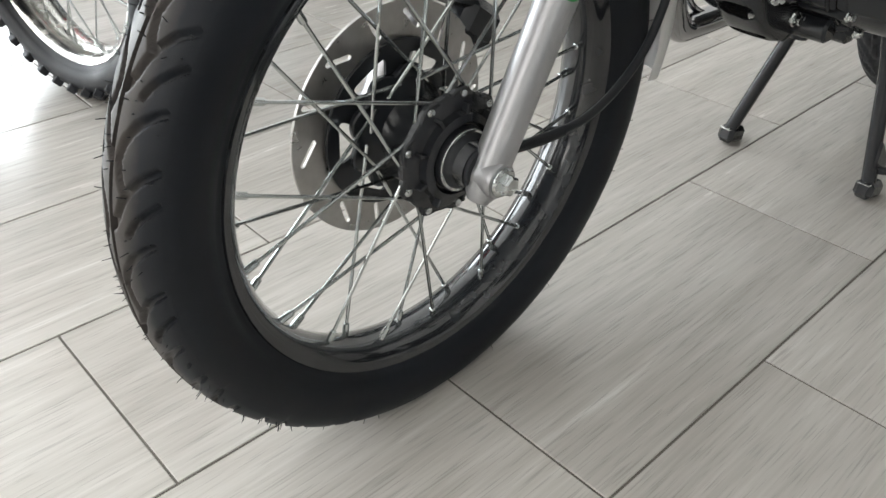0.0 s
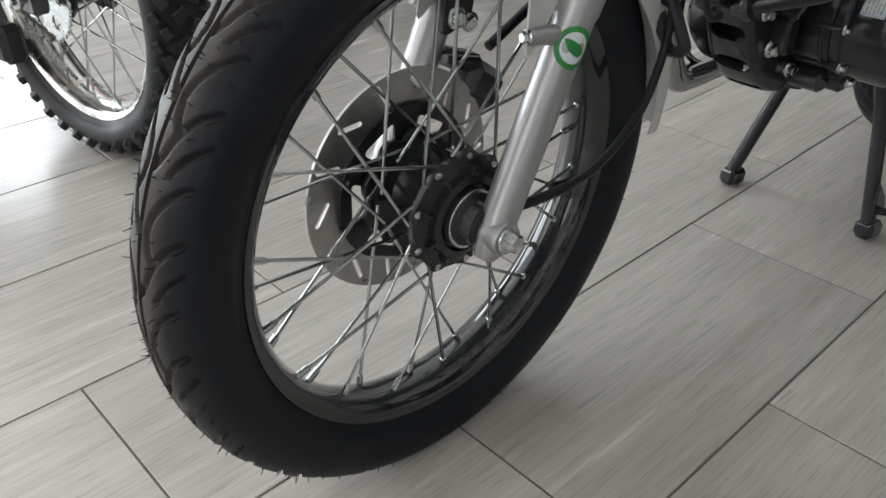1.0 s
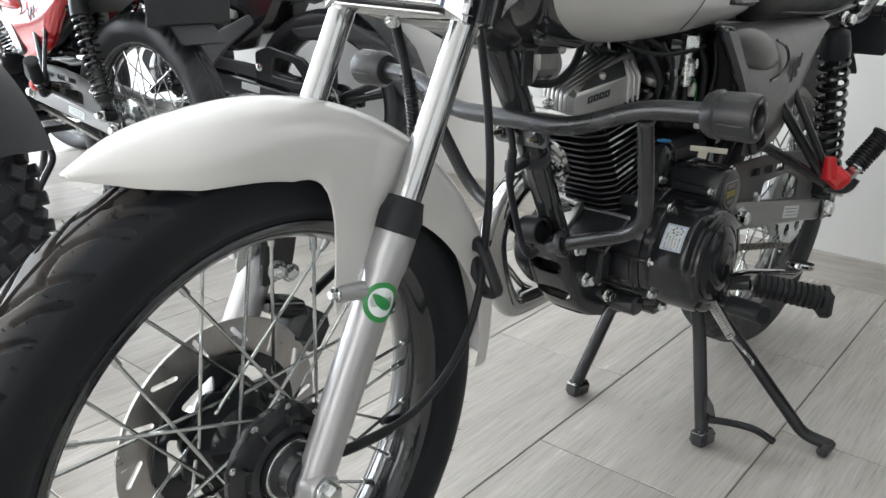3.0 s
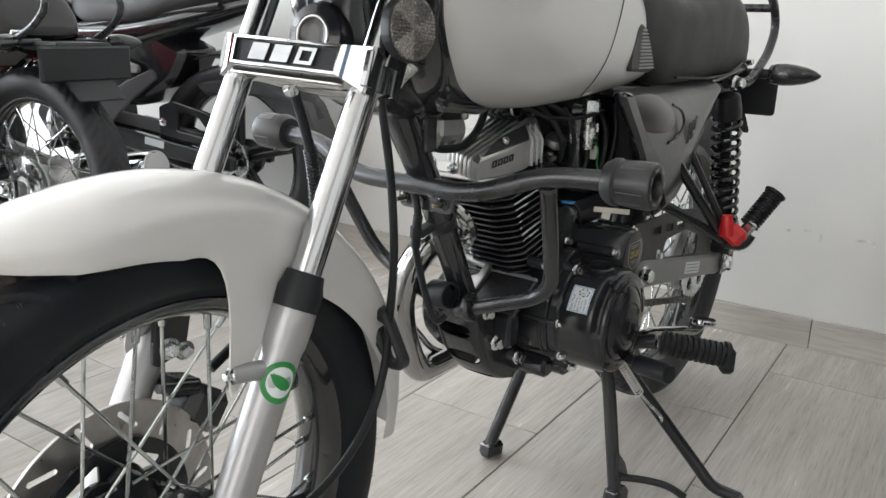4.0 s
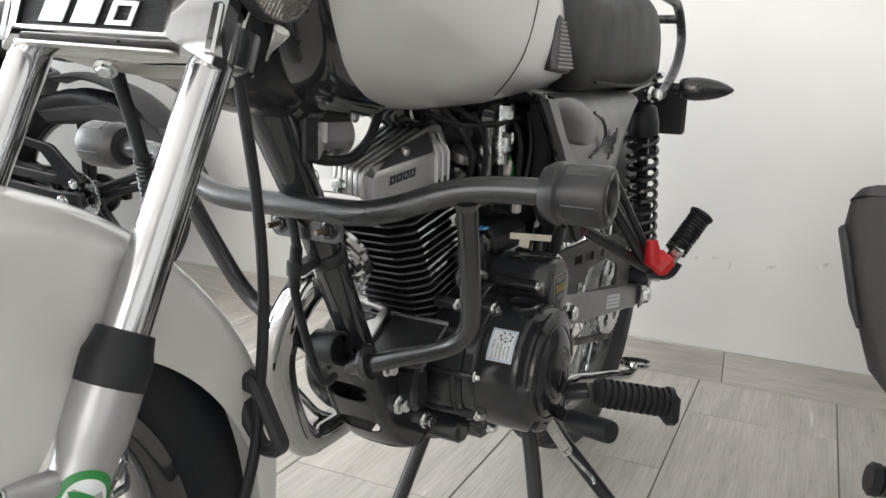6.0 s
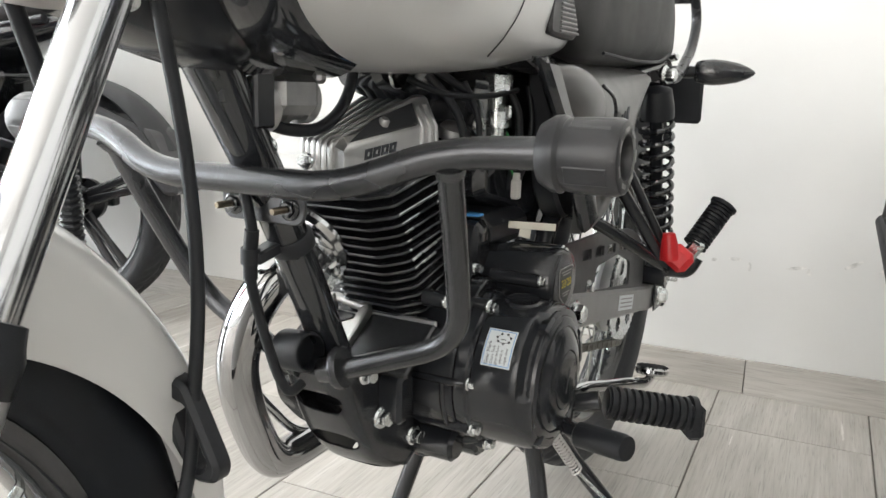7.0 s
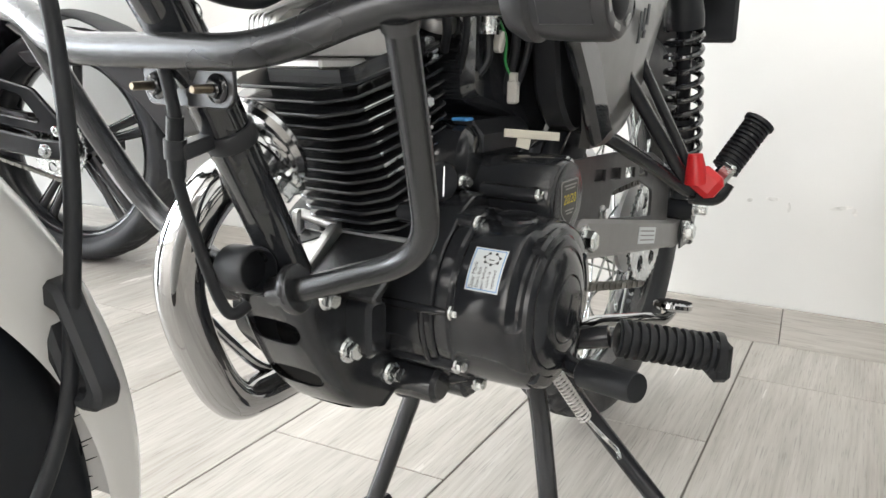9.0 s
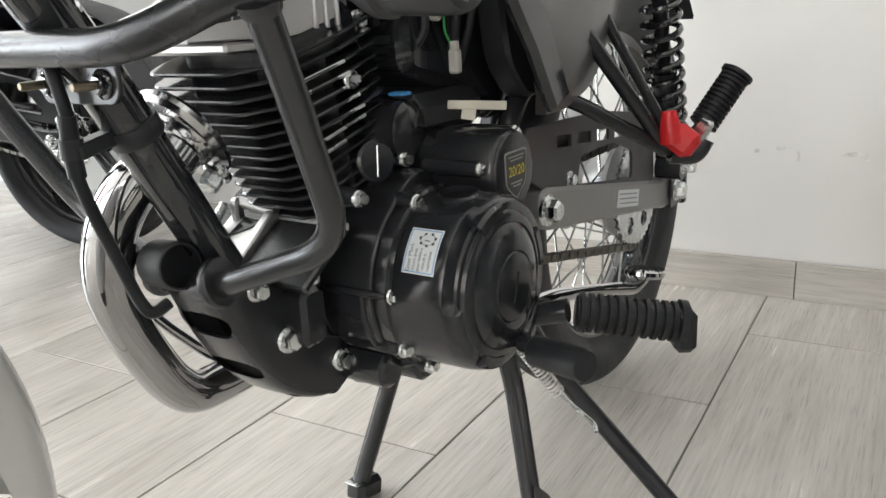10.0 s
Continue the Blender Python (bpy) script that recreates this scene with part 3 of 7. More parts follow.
hub = Geo().lathe((-0.045, 0, 0), (1, 0, 0), [(0.020, -0.012), (0.03, -0.008), (0.052, -0.004), (0.056, 0.0), (0.056, 0.006), (0.05, 0.009), (0.034, 0.016), (0.030, 0.028), (0.030, 0.052), (0.036, 0.062),
                                              (0.056, 0.068), (0.060, 0.070), (0.060, 0.076), (0.055, 0.079), (0.045, 0.081), (0.043, 0.088), (0.036, 0.090), (0.033, 0.086), (0.024, 0.087), (0.022, 0.112), (0.012, 0.114)], 48)
part("hub", hub.moved(HUBM), ENGINE_BLACK, front_wheel, "black cast hub")
def lobed(r0, r1, lobes, n=12):
    """A flange outline that swells round each pair of spoke holes."""
    return [((r0 + (r1 - r0) * (0.5 + 0.5 * math.cos(lobes * t)) ** 0.6) * math.cos(t), (r0 + (r1 - r0) * (0.5 + 0.5 * math.cos(lobes * t)) ** 0.6) * math.sin(t)) for t in (2 * math.pi * k / (lobes * n) for k in range(lobes * n))]


for fx in (0.029, -0.040):
    part("hub_flange", Geo().plate(lobed(0.0555, 0.0650, 9), 0.007, 0.0015, side(fx)).moved(HUBM), ENGINE_BLACK, front_wheel, "black lobed spoke flange")
for k in range(9):
    t = 2 * math.pi * (k + 0.5) / 9
    part("hub_rib", Geo().box((0.038, -0.044 * math.cos(t), 0.044 * math.sin(t)), (0.010, 0.016, 0.004), 0.001, Matrix.Rotation(-t, 3, "X")).moved(HUBM), ENGINE_BLACK, front_wheel)
part("speedometer_drive", Geo().lathe((0.041, 0, 0), (1, 0, 0), [(0.030, 0), (0.0315, 0.001), (0.0315, 0.007), (0.0302, 0.0085), (0.0285, 0.0080), (0.0275, 0.0095), (0.025, 0.013), (0.022, 0.015), (0.020, 0.030), (0.014, 0.031)], 44).box((0.052, 0.012, -0.028), (0.016, 0.02, 0.018), 0.003).moved(HUBM), MATT_BLACK, front_wheel)
part("drive_ring", Geo().lathe((0.0485, 0, 0), (1, 0, 0), [(0.0302, 0), (0.0308, 0.0006), (0.0302, 0.0014), (0.0294, 0.0014)], 48).moved(HUBM), ZINC, front_wheel)
for k in range(9):
    t = 2 * math.pi * k / 9
    part("hub_rivet", Geo().lathe((0.0322, 0.0585 * math.cos(t), 0.0585 * math.sin(t)), (1, 0, 0), [(0.0040, 0), (0.0038, 0.002), (0.002, 0.0030), (0, 0.0031)], 12).moved(HUBM), ZINC, front_wheel)
add_spokes(front_wheel, HUBM, 36, 0.050, 0.031, 0.2175, 0.03)
disc_holes = []
for k in range(14):
    t = 2 * math.pi * k / 14
    turn = t + (0.95 if k % 2 else 0.30)
    disc_holes.append([(0.102 * math.cos(t) + a * math.cos(turn) - b * math.sin(turn), 0.102 * math.sin(t) + a * math.sin(turn) + b * math.cos(turn)) for a, b in ((-0.0125, -0.0026), (0.0125, -0.0026), (0.0145, 0), (0.0125, 0.0026), (-0.0125, 0.0026), (-0.0145, 0))])
disc = Geo().plate(ellipse(0, 0, 0.120, 0.120, 72), 0.0036, 0.0004, side(-0.053), [ellipse(0, 0, 0.083, 0.083, 48), *disc_holes])
brake_disc = part("brake_disc", disc.moved(HUBM), STEEL, front_wheel, "slotted steel brake disc")
carrier_holes = [rounded([(r * math.cos(t + o), r * math.sin(t + o)) for r, o in ((0.046, -0.22), (0.074, -0.34), (0.074, 0.3), (0.05, 0.26))], 0.008) for t in (2 * math.pi * k / 6 for k in range(6))]
part("disc_carrier", Geo().plate(ellipse(0, 0, 0.0855, 0.0855, 60), 0.004, 0.0006, side(-0.0475), [ellipse(0, 0, 0.03, 0.03, 24), *carrier_holes]).moved(HUBM), ENGINE_BLACK, front_wheel)
for k in range(6):
    t = 2 * math.pi * (k + 0.5) / 6
    part("disc_bolt", bolt((-0.0455, -0.04 * math.cos(t), 0.04 * math.sin(t)), (1, 0, 0), 0.005, 0.004).moved(HUBM), ZINC, front_wheel)
tv = radians(196)
d = V((0, -math.cos(tv), math.sin(tv)))
part("valve_stem", Geo().tube([d * 0.214, d * 0.200, d * 0.198, d * 0.187], [0.0045, 0.004, 0.0048, 0.0046], 10).moved(HUBM), RUBBER_SOFT, front_wheel, "black valve with cap")


# fork legs
def leg_at(x, z, dy=0.0):
    """A point on a fork leg's axis at height z."""
    return V((x, -0.006 + math.tan(RAKE) * (z - 0.30) + dy, z))


def fork_leg(sx, name, label):
    g = Geo()
    zs = [0.318, 0.33, 0.36, 0.40, 0.478, 0.486, 0.492, 0.512, 0.522, 0.530]
    rs = [0.0165, 0.0176, 0.0180, 0.0182, 0.0185, 0.0188, 0.0204, 0.0208, 0.0204, 0.0196]
    g.tube([leg_at(sx, z) for z in zs], rs, 28)
    # flattened lug round the axle
    c = leg_at(sx, 0.30)
    lug = [leg_at(sx, z) for z in (0.276, 0.284, 0.30, 0.32, 0.345)]
    g.tube(lug, [0.010, 0.0150, 0.0175, 0.0178, 0.0180], 24)
    g.lathe((sx - 0.018, c.y, c.z), (1, 0, 0), [(0, 0), (0.0165, 0), (0.0182, 0.003), (0.0182, 0.032), (0.0165, 0.035), (0, 0.036)], 28)
    # stay boss for the mudguard, facing forward and inward
    b = leg_at(sx, 0.471)
    s = -1 if sx > 0 else 1
    g.tube([b, b + V((s * 0.004, -0.024, 0.004)), b + V((s * 0.008, -0.044, 0.006))], [0.0105, 0.0085, 0.0078], 18)
    leg = part(name, g.moved(STEER), SILVER, bike, label)
    part("stanchion", Geo().tube([leg_at(sx, z) for z in (0.50, 0.62, 0.86)], 0.0142, 28).moved(STEER), FORK_CHROME, leg, "polished chrome fork tube")
    boot = Geo().tube([leg_at(sx, z) for z in (0.520, 0.5205, 0.525, 0.5365, 0.542, 0.5505, 0.551)], [0.0200, 0.0212, 0.0214, 0.0216, 0.0196, 0.0178, 0.0146], 14)
    part("dust_boot", boot.moved(STEER), RUBBER_SOFT, leg, "black rubber dust boot")
    q = b + V((s * 0.008, -0.044, 0.006))
    part("stay_bolt", bolt(q, (s * 0.25, -0.95, 0.05), 0.0050, 0.007).moved(STEER), ZINC, leg)
    return leg


left_leg = fork_leg(0.080, "fork_leg", "silver fork leg with green round sticker")
fork_leg(-0.080, "fork_leg", "silver fork leg carrying the brake caliper")
AX = leg_at(0.080, 0.30)
part("axle_nut", bolt((0.0975, AX.y, AX.z), (1, 0, 0), 0.0092, 0.013).moved(STEER), ZINC, left_leg, "zinc hexagon axle nut")
part("axle", Geo().tube([(-0.105, AX.y, AX.z), (0.100, AX.y, AX.z)], 0.008, 16).moved(STEER), ZINC, left_leg)


def wrapped(flat, centre_z, start, r):
    """Lays flat (across, along) points round the left leg."""
    out = []
    for a, h in flat:
        ang = start + a / r
        p = leg_at(0.080, centre_z + h * math.cos(RAKE))
        out.append(p + r * (math.cos(ang) * V((1, 0, 0)) + math.sin(ang) * V((0, -math.cos(RAKE), math.sin(RAKE)))))
    return out


def sticker_ring(r0, r1, lift, centre=0.4625, start=0.42, n=40):
    g = Geo()
    a = wrapped([(r0 * math.cos(t), r0 * math.sin(t)) for t in (2 * math.pi * i / n for i in range(n))], centre, start, 0.0186 + lift)
    b = wrapped([(r1 * math.cos(t), r1 * math.sin(t)) for t in (2 * math.pi * i / n for i in range(n))], centre, start, 0.0186 + lift)
    return g.loft([a, b], caps=False)


part("sticker_ring", sticker_ring(0.0138, 0.0188, 0.0004).moved(STEER), GREEN, left_leg, "green ring of the sticker")
part("sticker_ground", sticker_ring(0.0002, 0.0137, 0.0003).moved(STEER), STICKER, left_leg)
leaf = Geo()
rows = [(-0.0112, -0.0022, -0.0018), (-0.0075, -0.0056, 0.0022), (-0.002, -0.0064, 0.0048), (0.004, -0.0042, 0.0060), (0.008, -0.0006, 0.0058), (0.0118, 0.0046, 0.0050)]
leaf.loft([wrapped([(x, z0), (x, z1)], 0.4625, 0.42, 0.0186 + 0.0008) for x, z0, z1 in rows], closed=False)
part("sticker_leaf", leaf.moved(STEER), GREEN, left_leg)


# front mudguard: a shell that follows the wheel, with an apron down to each fork leg
def mudguard():
    g = Geo()
    n, rows = 22, []
    for i in range(73):
        f = i / 72
        phi = radians(62.5 + 119.5 * f)
        nose = min(1.0, f / 0.14)
        tail = min(1.0, (1 - f) / 0.22)
        w = 0.058 * (0.10 + 0.90 * math.sin(nose * math.pi / 2)) * (0.80 + 0.20 * math.sin(tail * math.pi / 2))
        crown = 0.030 * (0.25 + 0.75 * nose)
        radius = 0.341 + 0.004 * math.sin(math.pi * f) + (0.006 * (1 - nose))
        deg = math.degrees(phi)
        skirt = 0.022 * nose
        if 76 < deg:
            skirt += 0.006 * max(0.0, 1 - abs(deg - 92) / 14)
        bump = math.exp(-((deg - 110.5) / (8.2 if deg < 110.5 else 6.6)) ** 2)
        skirt += 0.125 * bump
        if deg > 122:
            skirt = max(skirt * 0.5, 0.052 * max(0.0, 1 - (deg - 120) / 70))
        if deg < 91:
            # the lower edge sweeps up to a point at the nose
            rim_line = ((62.5, 0.345), (64, 0.338), (68.5, 0.319), (74, 0.305), (80, 0.297), (87, 0.289), (91.1, 0.2845))
            for (d0, e0), (d1, e1) in zip(rim_line, rim_line[1:]):
                if d0 <= deg < d1:
                    drop_all = max(0.002, radius - (e0 + (e1 - e0) * (deg - d0) / (d1 - d0)))
                    crown = min(0.030, 0.62 * drop_all)
                    skirt = drop_all - crown
        ring = []
        for k in range(n + 1):
            u = -1 + 2 * k / n
            a = abs(u)
            if a <= 0.72:
                v = a / 0.72
                x, drop = w * math.sin(v * math.pi / 2) , crown * (1 - math.cos(v * math.pi / 2))
            else:
                v = (a - 0.72) / 0.28
                flare = 0.013 * bump * v
                x, drop = w + flare, crown + skirt * v
            rr = radius - drop
            shift = 0.020 * bump * ((a - 0.72) / 0.28 if a > 0.72 else 0)
            y, z = -rr * math.cos(phi), rr * math.sin(phi)
            ring.append(V((math.copysign(x, u), y - shift, z)))
        rows.append(ring)
    m = len(rows[0])
    g.loft(rows, closed=False)
    inner = []
    for a, ring in enumerate(rows):
        row = []
        for k, p in enumerate(ring):
            c = V((0, p.y, p.z)).normalized()
            inward = V((-p.x * 9, -c.y * 0.7, -c.z * 0.7)).normalized() if abs(p.x) > 0.03 else V((-p.x * 4, -c.y, -c.z)).normalized()
            row.append(p + inward * 0.0028)
        inner.append(row)
    g.loft([r[::-1] for r in inner], closed=False)
    g.loft([rows[0], inner[0]][::-1], closed=False)
    g.loft([rows[-1], inner[-1]], closed=False)
    g.loft([[r[0] for r in rows], [r[0] for r in inner]], closed=False)
    g.loft([[r[-1] for r in rows], [r[-1] for r in inner]][::-1], closed=False)
    return g


part("front_mudguard", mudguard().moved(HUBM), WHITE, bike, "glossy white front mudguard", 50)

# cable guide behind the mudguard: a flat black loop
loop_out = rounded([(0.024, 0.4660), (0.040, 0.4735), (0.062, 0.4690), (0.0900, 0.4170), (0.0860, 0.4065), (0.0680, 0.4040), (0.030, 0.4500)], 0.005)
loop_in = rounded([(0.0480, 0.4560), (0.0610, 0.4540), (0.0790, 0.4190), (0.0740, 0.4130), (0.0660, 0.4140)], 0.004)
part("cable_guide", Geo().plate(loop_out, 0.016, 0.0030, Matrix(((1, 0, 0, 0), (0, 0, 1, 0.262), (0, 1, 0, 0), (0, 0, 0, 1))), [loop_in]), MATT_BLACK, bike, "black plastic cable guide")
cable = curve([(0.040, 0.245, 0.80), (0.050, 0.258, 0.70), (0.056, 0.270, 0.61), (0.062, 0.270, 0.53), (0.064, 0.262, 0.46), (0.066, 0.250, 0.40), (0.070, 0.212, 0.345), (0.072, 0.140, 0.306), (0.066, 0.050, 0.300), (0.060, 0.012, 0.292)])
part("speedometer_cable", Geo().tube(cable, 0.0046, 10), RUBBER_SOFT, bike, "black rubber-sheathed cable")
part("cable_sleeve", Geo().tube(curve([(0.071, 0.110, 0.301), (0.068, 0.080, 0.299), (0.066, 0.050, 0.300)]), 0.0055, 10), RUBBER_SOFT, bike)

# brake caliper and its coiled hose on the far leg
cal = Geo().box((-0.066, 0.112, 0.372), (0.044, 0.058, 0.046), 0.010, Matrix.Rotation(radians(-35), 3, "X")).box((-0.066, 0.088, 0.404), (0.034, 0.042, 0.020), 0.005, Matrix.Rotation(radians(-20), 3, "X"))
caliper = part("brake_caliper", cal.moved(STEER), ENGINE_BLACK, bike, "black front brake caliper")
part("caliper_pin", Geo().tube([(-0.05, 0.052, 0.418), (-0.05, 0.10, 0.404)], 0.005, 12).moved(STEER), SATIN_BLACK, caliper)
part("caliper_bracket", Geo().plate(rounded([(0.045, 0.44), (0.085, 0.45), (0.095, 0.50), (0.075, 0.535), (0.052, 0.52)], 0.012), 0.006, 0.001, side(-0.05)).moved(STEER), ENGINE_BLACK, bike)
part("bracket_bolt", bolt((-0.047, 0.064, 0.458), (1, -0.2, 0), 0.0075, 0.008).moved(STEER), ZINC, bike)
part("bracket_bolt", bolt((-0.047, 0.082, 0.450), (1, -0.2, 0), 0.0065, 0.008).moved(STEER), ZINC, bike)
hose = curve([(-0.045, 0.225, 0.722), (-0.052, 0.240, 0.690), (-0.050, 0.252, 0.650), (-0.050, 0.262, 0.610), (-0.052, 0.268, 0.560), (-0.058, 0.268, 0.505), (-0.072, 0.220, 0.455), (-0.066, 0.125, 0.410)])
part("brake_hose", Geo().tube(hose, 0.0058, 10), RUBBER_SOFT, bike)
spiral, acc = [], 0
low = hose[20:46]
for i in range(len(low) - 1):
    for j in range(10):
        p = low[i].lerp(low[i + 1], j / 10)
        acc += 0.9
        spiral.append(p + 0.0072 * V((math.cos(acc), math.sin(acc) * 0.9, math.sin(acc) * 0.3)))
part("hose_spring", Geo().tube(spiral, 0.0016, 5), RUBBER_SOFT, bike)

# lower fork clamp with its chrome name panel
BC = V((0, 0.180, 0.731))
tilt = Matrix.Rotation(-RAKE * 0.65, 4, "X")
bm = STEER @ Matrix.Translation(BC) @ tilt @ Matrix.Diagonal((0.80, 0.85, 0.74, 1))
clamp = Geo().box((0, 0.032, -0.006), (0.205, 0.05, 0.036), 0.008)
for sx in (0.10, -0.10):
    clamp.lathe((sx, 0.035, -0.024), (0, 0, 1), [(0.015, 0), (0.0245, 0.001), (0.0245, 0.034), (0.015, 0.036)], 24)
fork_clamp = part("fork_clamp", clamp.moved(bm), GLOSS_BLACK, bike, "lower fork clamp with chrome panel")
outer = [(-0.122, 0.028), (0.122, 0.028), (0.118, -0.031), (-0.118, -0.031)]
inner = [(-0.080, 0.018), (0.080, 0.018), (0.080, -0.012), (-0.080, -0.012)]
fr = Geo()
face = [[(x, 0.016, z) for x, z in outer], [(x * 0.985, 0.004, z * 0.98) for x, z in outer], [(x, -0.014, z) for x, z in [(-0.084, 0.0215), (0.084, 0.0215), (0.084, -0.0155), (-0.084, -0.0155)]],
        [(x, -0.014, z) for x, z in inner], [(x, -0.009, z) for x, z in inner]]
fr.loft(face, caps=False)
part("chrome_panel", fr.moved(bm), CHROME, fork_clamp, "chrome surround of the name panel")
ribs = Geo().box((0, -0.0085, 0.0025), (0.160, 0.002, 0.030), 0.0003)
part("name_insert", ribs.moved(bm), MATT_BLACK, fork_clamp)
for k in range(14):
    part("insert_rib", Geo().box((0.0, -0.0100, -0.0105 + 0.002 * k), (0.158, 0.0012, 0.0010), 0.0003).moved(bm), MATT_BLACK, fork_clamp)
# emblem drawn as plain silver strokes
for k, ex in enumerate((-0.040, -0.004, 0.034)):
    stroke = [(ex - 0.0165, -0.0095), (ex + 0.0115, -0.0095), (ex + 0.0165, 0.0135), (ex - 0.0115, 0.0135)]
    hole = [(ex - 0.0080, -0.0040), (ex + 0.0065, -0.0040), (ex + 0.0090, 0.0080), (ex - 0.0055, 0.0080)]
    pm = Matrix(((1, 0, 0, 0), (0, 0, 1, -0.0115), (0, 1, 0, 0.001), (0, 0, 0, 1)))
    part("emblem_stroke", Geo().plate(stroke, 0.004, 0.0008, pm, [hole] if k == 2 else []).moved(bm), CHROME, fork_clamp)
part("panel_end", Geo().box((0.113, 0.012, 0), (0.010, 0.026, 0.046), 0.002).moved(bm), CHROME, fork_clamp)
part("panel_end", Geo().box((-0.113, 0.012, 0), (0.010, 0.026, 0.046), 0.002).moved(bm), CHROME, fork_clamp)
part("under_plate", Geo().plate(rounded([(-0.09, -0.01), (0.09, -0.01), (0.07, 0.05), (0.02, 0.07), (-0.02, 0.07), (-0.07, 0.05)], 0.01), 0.003, 0.0005, Matrix.Translation((0, 0, -0.026))).moved(bm), STEEL, fork_clamp)
for sx in (0.105, -0.02):
    part("clamp_bolt", bolt((sx, 0.03, -0.034), (0.4, -0.5, -0.7), 0.0065, 0.008).moved(bm), ZINC, fork_clamp)

# headlamp over the fork, and a horn behind the panel
head_m = STEER @ Matrix.Translation((0, 0.108, 0.880)) @ Matrix.Rotation(radians(-8), 4, "X")
headlamp = part("headlamp", Geo().lathe((0, 0, 0), (0, 1, 0), [(0.086, -0.022), (0.096, -0.018), (0.097, 0.0), (0.093, 0.03), (0.08, 0.075), (0.055, 0.108), (0.02, 0.12)], 48).moved(head_m), GLOSS_BLACK, bike, "round headlamp with chrome rim")
part("lamp_rim", Geo().lathe((0, -0.02, 0), (0, 1, 0), [(0.082, -0.008), (0.09, -0.014), (0.099, -0.008), (0.1015, 0.004), (0.098, 0.012), (0.09, 0.012)], 48).moved(head_m), CHROME, headlamp)
part("lamp_glass", Geo().lathe((0, -0.028, 0), (0, -1, 0), [(0.084, 0), (0.07, 0.008), (0.04, 0.014), (0, 0.016)], 40).moved(head_m), LENS, headlamp)
for sx in (0.085, -0.085):
    part("lamp_bracket", Geo().box((sx, 0.06, 0.0), (0.004, 0.06, 0.05), 0.001).moved(head_m), GLOSS_BLACK, headlamp)
horn = Geo().lathe((-0.002, 0.222, 0.752), (0.05, -1, 0.15), [(0.026, -0.03), (0.032, -0.024), (0.034, 0.0), (0.031, 0.007), (0.021, 0.0105), (0.018, 0.0085), (0.006, 0.008), (0, 0.008)], 40)
horn_ob = part("horn", horn.moved(STEER), SATIN_BLACK, bike, "round black horn")
ring_c, ring_ax = V((-0.002, 0.2125, 0.7534)), V((0.05, -1, 0.15)).normalized()
ring_u = ring_ax.orthogonal().normalized()
part("horn_ring", Geo().tube([ring_c + 0.0185 * (math.cos(t) * ring_u + math.sin(t) * ring_ax.cross(ring_u)) for t in (math.pi / 16 * k for k in range(32))], 0.0016, 8, loop=True).moved(STEER), STEEL, horn_ob)
part("upper_clamp", Geo().box((0, 0.245, 0.855), (0.2, 0.05, 0.022), 0.006).moved(STEER), GLOSS_BLACK, bike)
part("steering_stem", Geo().tube([(0, 0.225, 0.70), (0, 0.30, 0.86)], 0.028, 24), GLOSS_BLACK, bike)

# round reflector on the left of the steering head, still in its wrapping
RC = V((0.110, 0.229, 0.763))
rax = V((0.99, -0.09, 0.04)).normalized()
reflector = part("reflector", Geo().lathe(RC, rax, [(0.022, -0.012), (0.0290, -0.008), (0.0308, 0.0), (0.0308, 0.004), (0.0296, 0.005)], 40), MATT_BLACK, bike, "round clear reflector in torn wrapping")
part("reflector_lens", Geo().lathe(RC, rax, [(0.0298, 0.003), (0.0292, 0.0052), (0.02, 0.0064), (0, 0.0068)], 40), LENS, reflector)
ru = rax.orthogonal().normalized()
rw = rax.cross(ru)
# every other wedge uses the darker lens copy, so its shading is painted
for k in range(6):
    t = math.pi / 3 * k + 0.2
    mid, across = math.cos(t) * ru + math.sin(t) * rw, -math.sin(t) * ru + math.cos(t) * rw
    a = RC + rax * 0.0072
    for i in range(-4, 5):
        off = 0.0030 * i
        r0, r1 = max(0.0025, abs(off) / math.tan(radians(30)) + 0.0008), math.sqrt(0.0284**2 - off**2)
        if r1 - r0 < 0.002:
            continue
        n = 1 if k % 2 else max(1, int((r1 - r0) / 0.0030))
        for j in range(n):
            q0, q1 = r0 + (r1 - r0) * j / n, r0 + (r1 - r0) * (j + (1.0 if k % 2 else 0.62)) / n
            drop = rax * 0.0012 * (q1 / 0.029) ** 2
            part("lens_facet", Geo().tube([a + mid * q0 + across * off - drop, a + mid * q1 + across * off - drop], 0.0011, 4), LENS if k % 2 else LENS_DARK, reflector)
part("wrapping", Geo().tube([RC - V((-0.005, 0.0, 0.034)), RC - V((-0.004, 0.004, 0.040)), RC - V((0, 0.006, 0.047)), RC - V((0.002, 0.008, 0.054))], [0.006, 0.004, 0.0016, 0.0006], 7), FILM_PLASTIC, reflector)
part("reflector_stay", Geo().tube(bend([RC - rax * 0.01, (0.085, 0.25, 0.755), (0.07, 0.235, 0.735)], 0.01), 0.006, 10), GLOSS_BLACK, reflector)

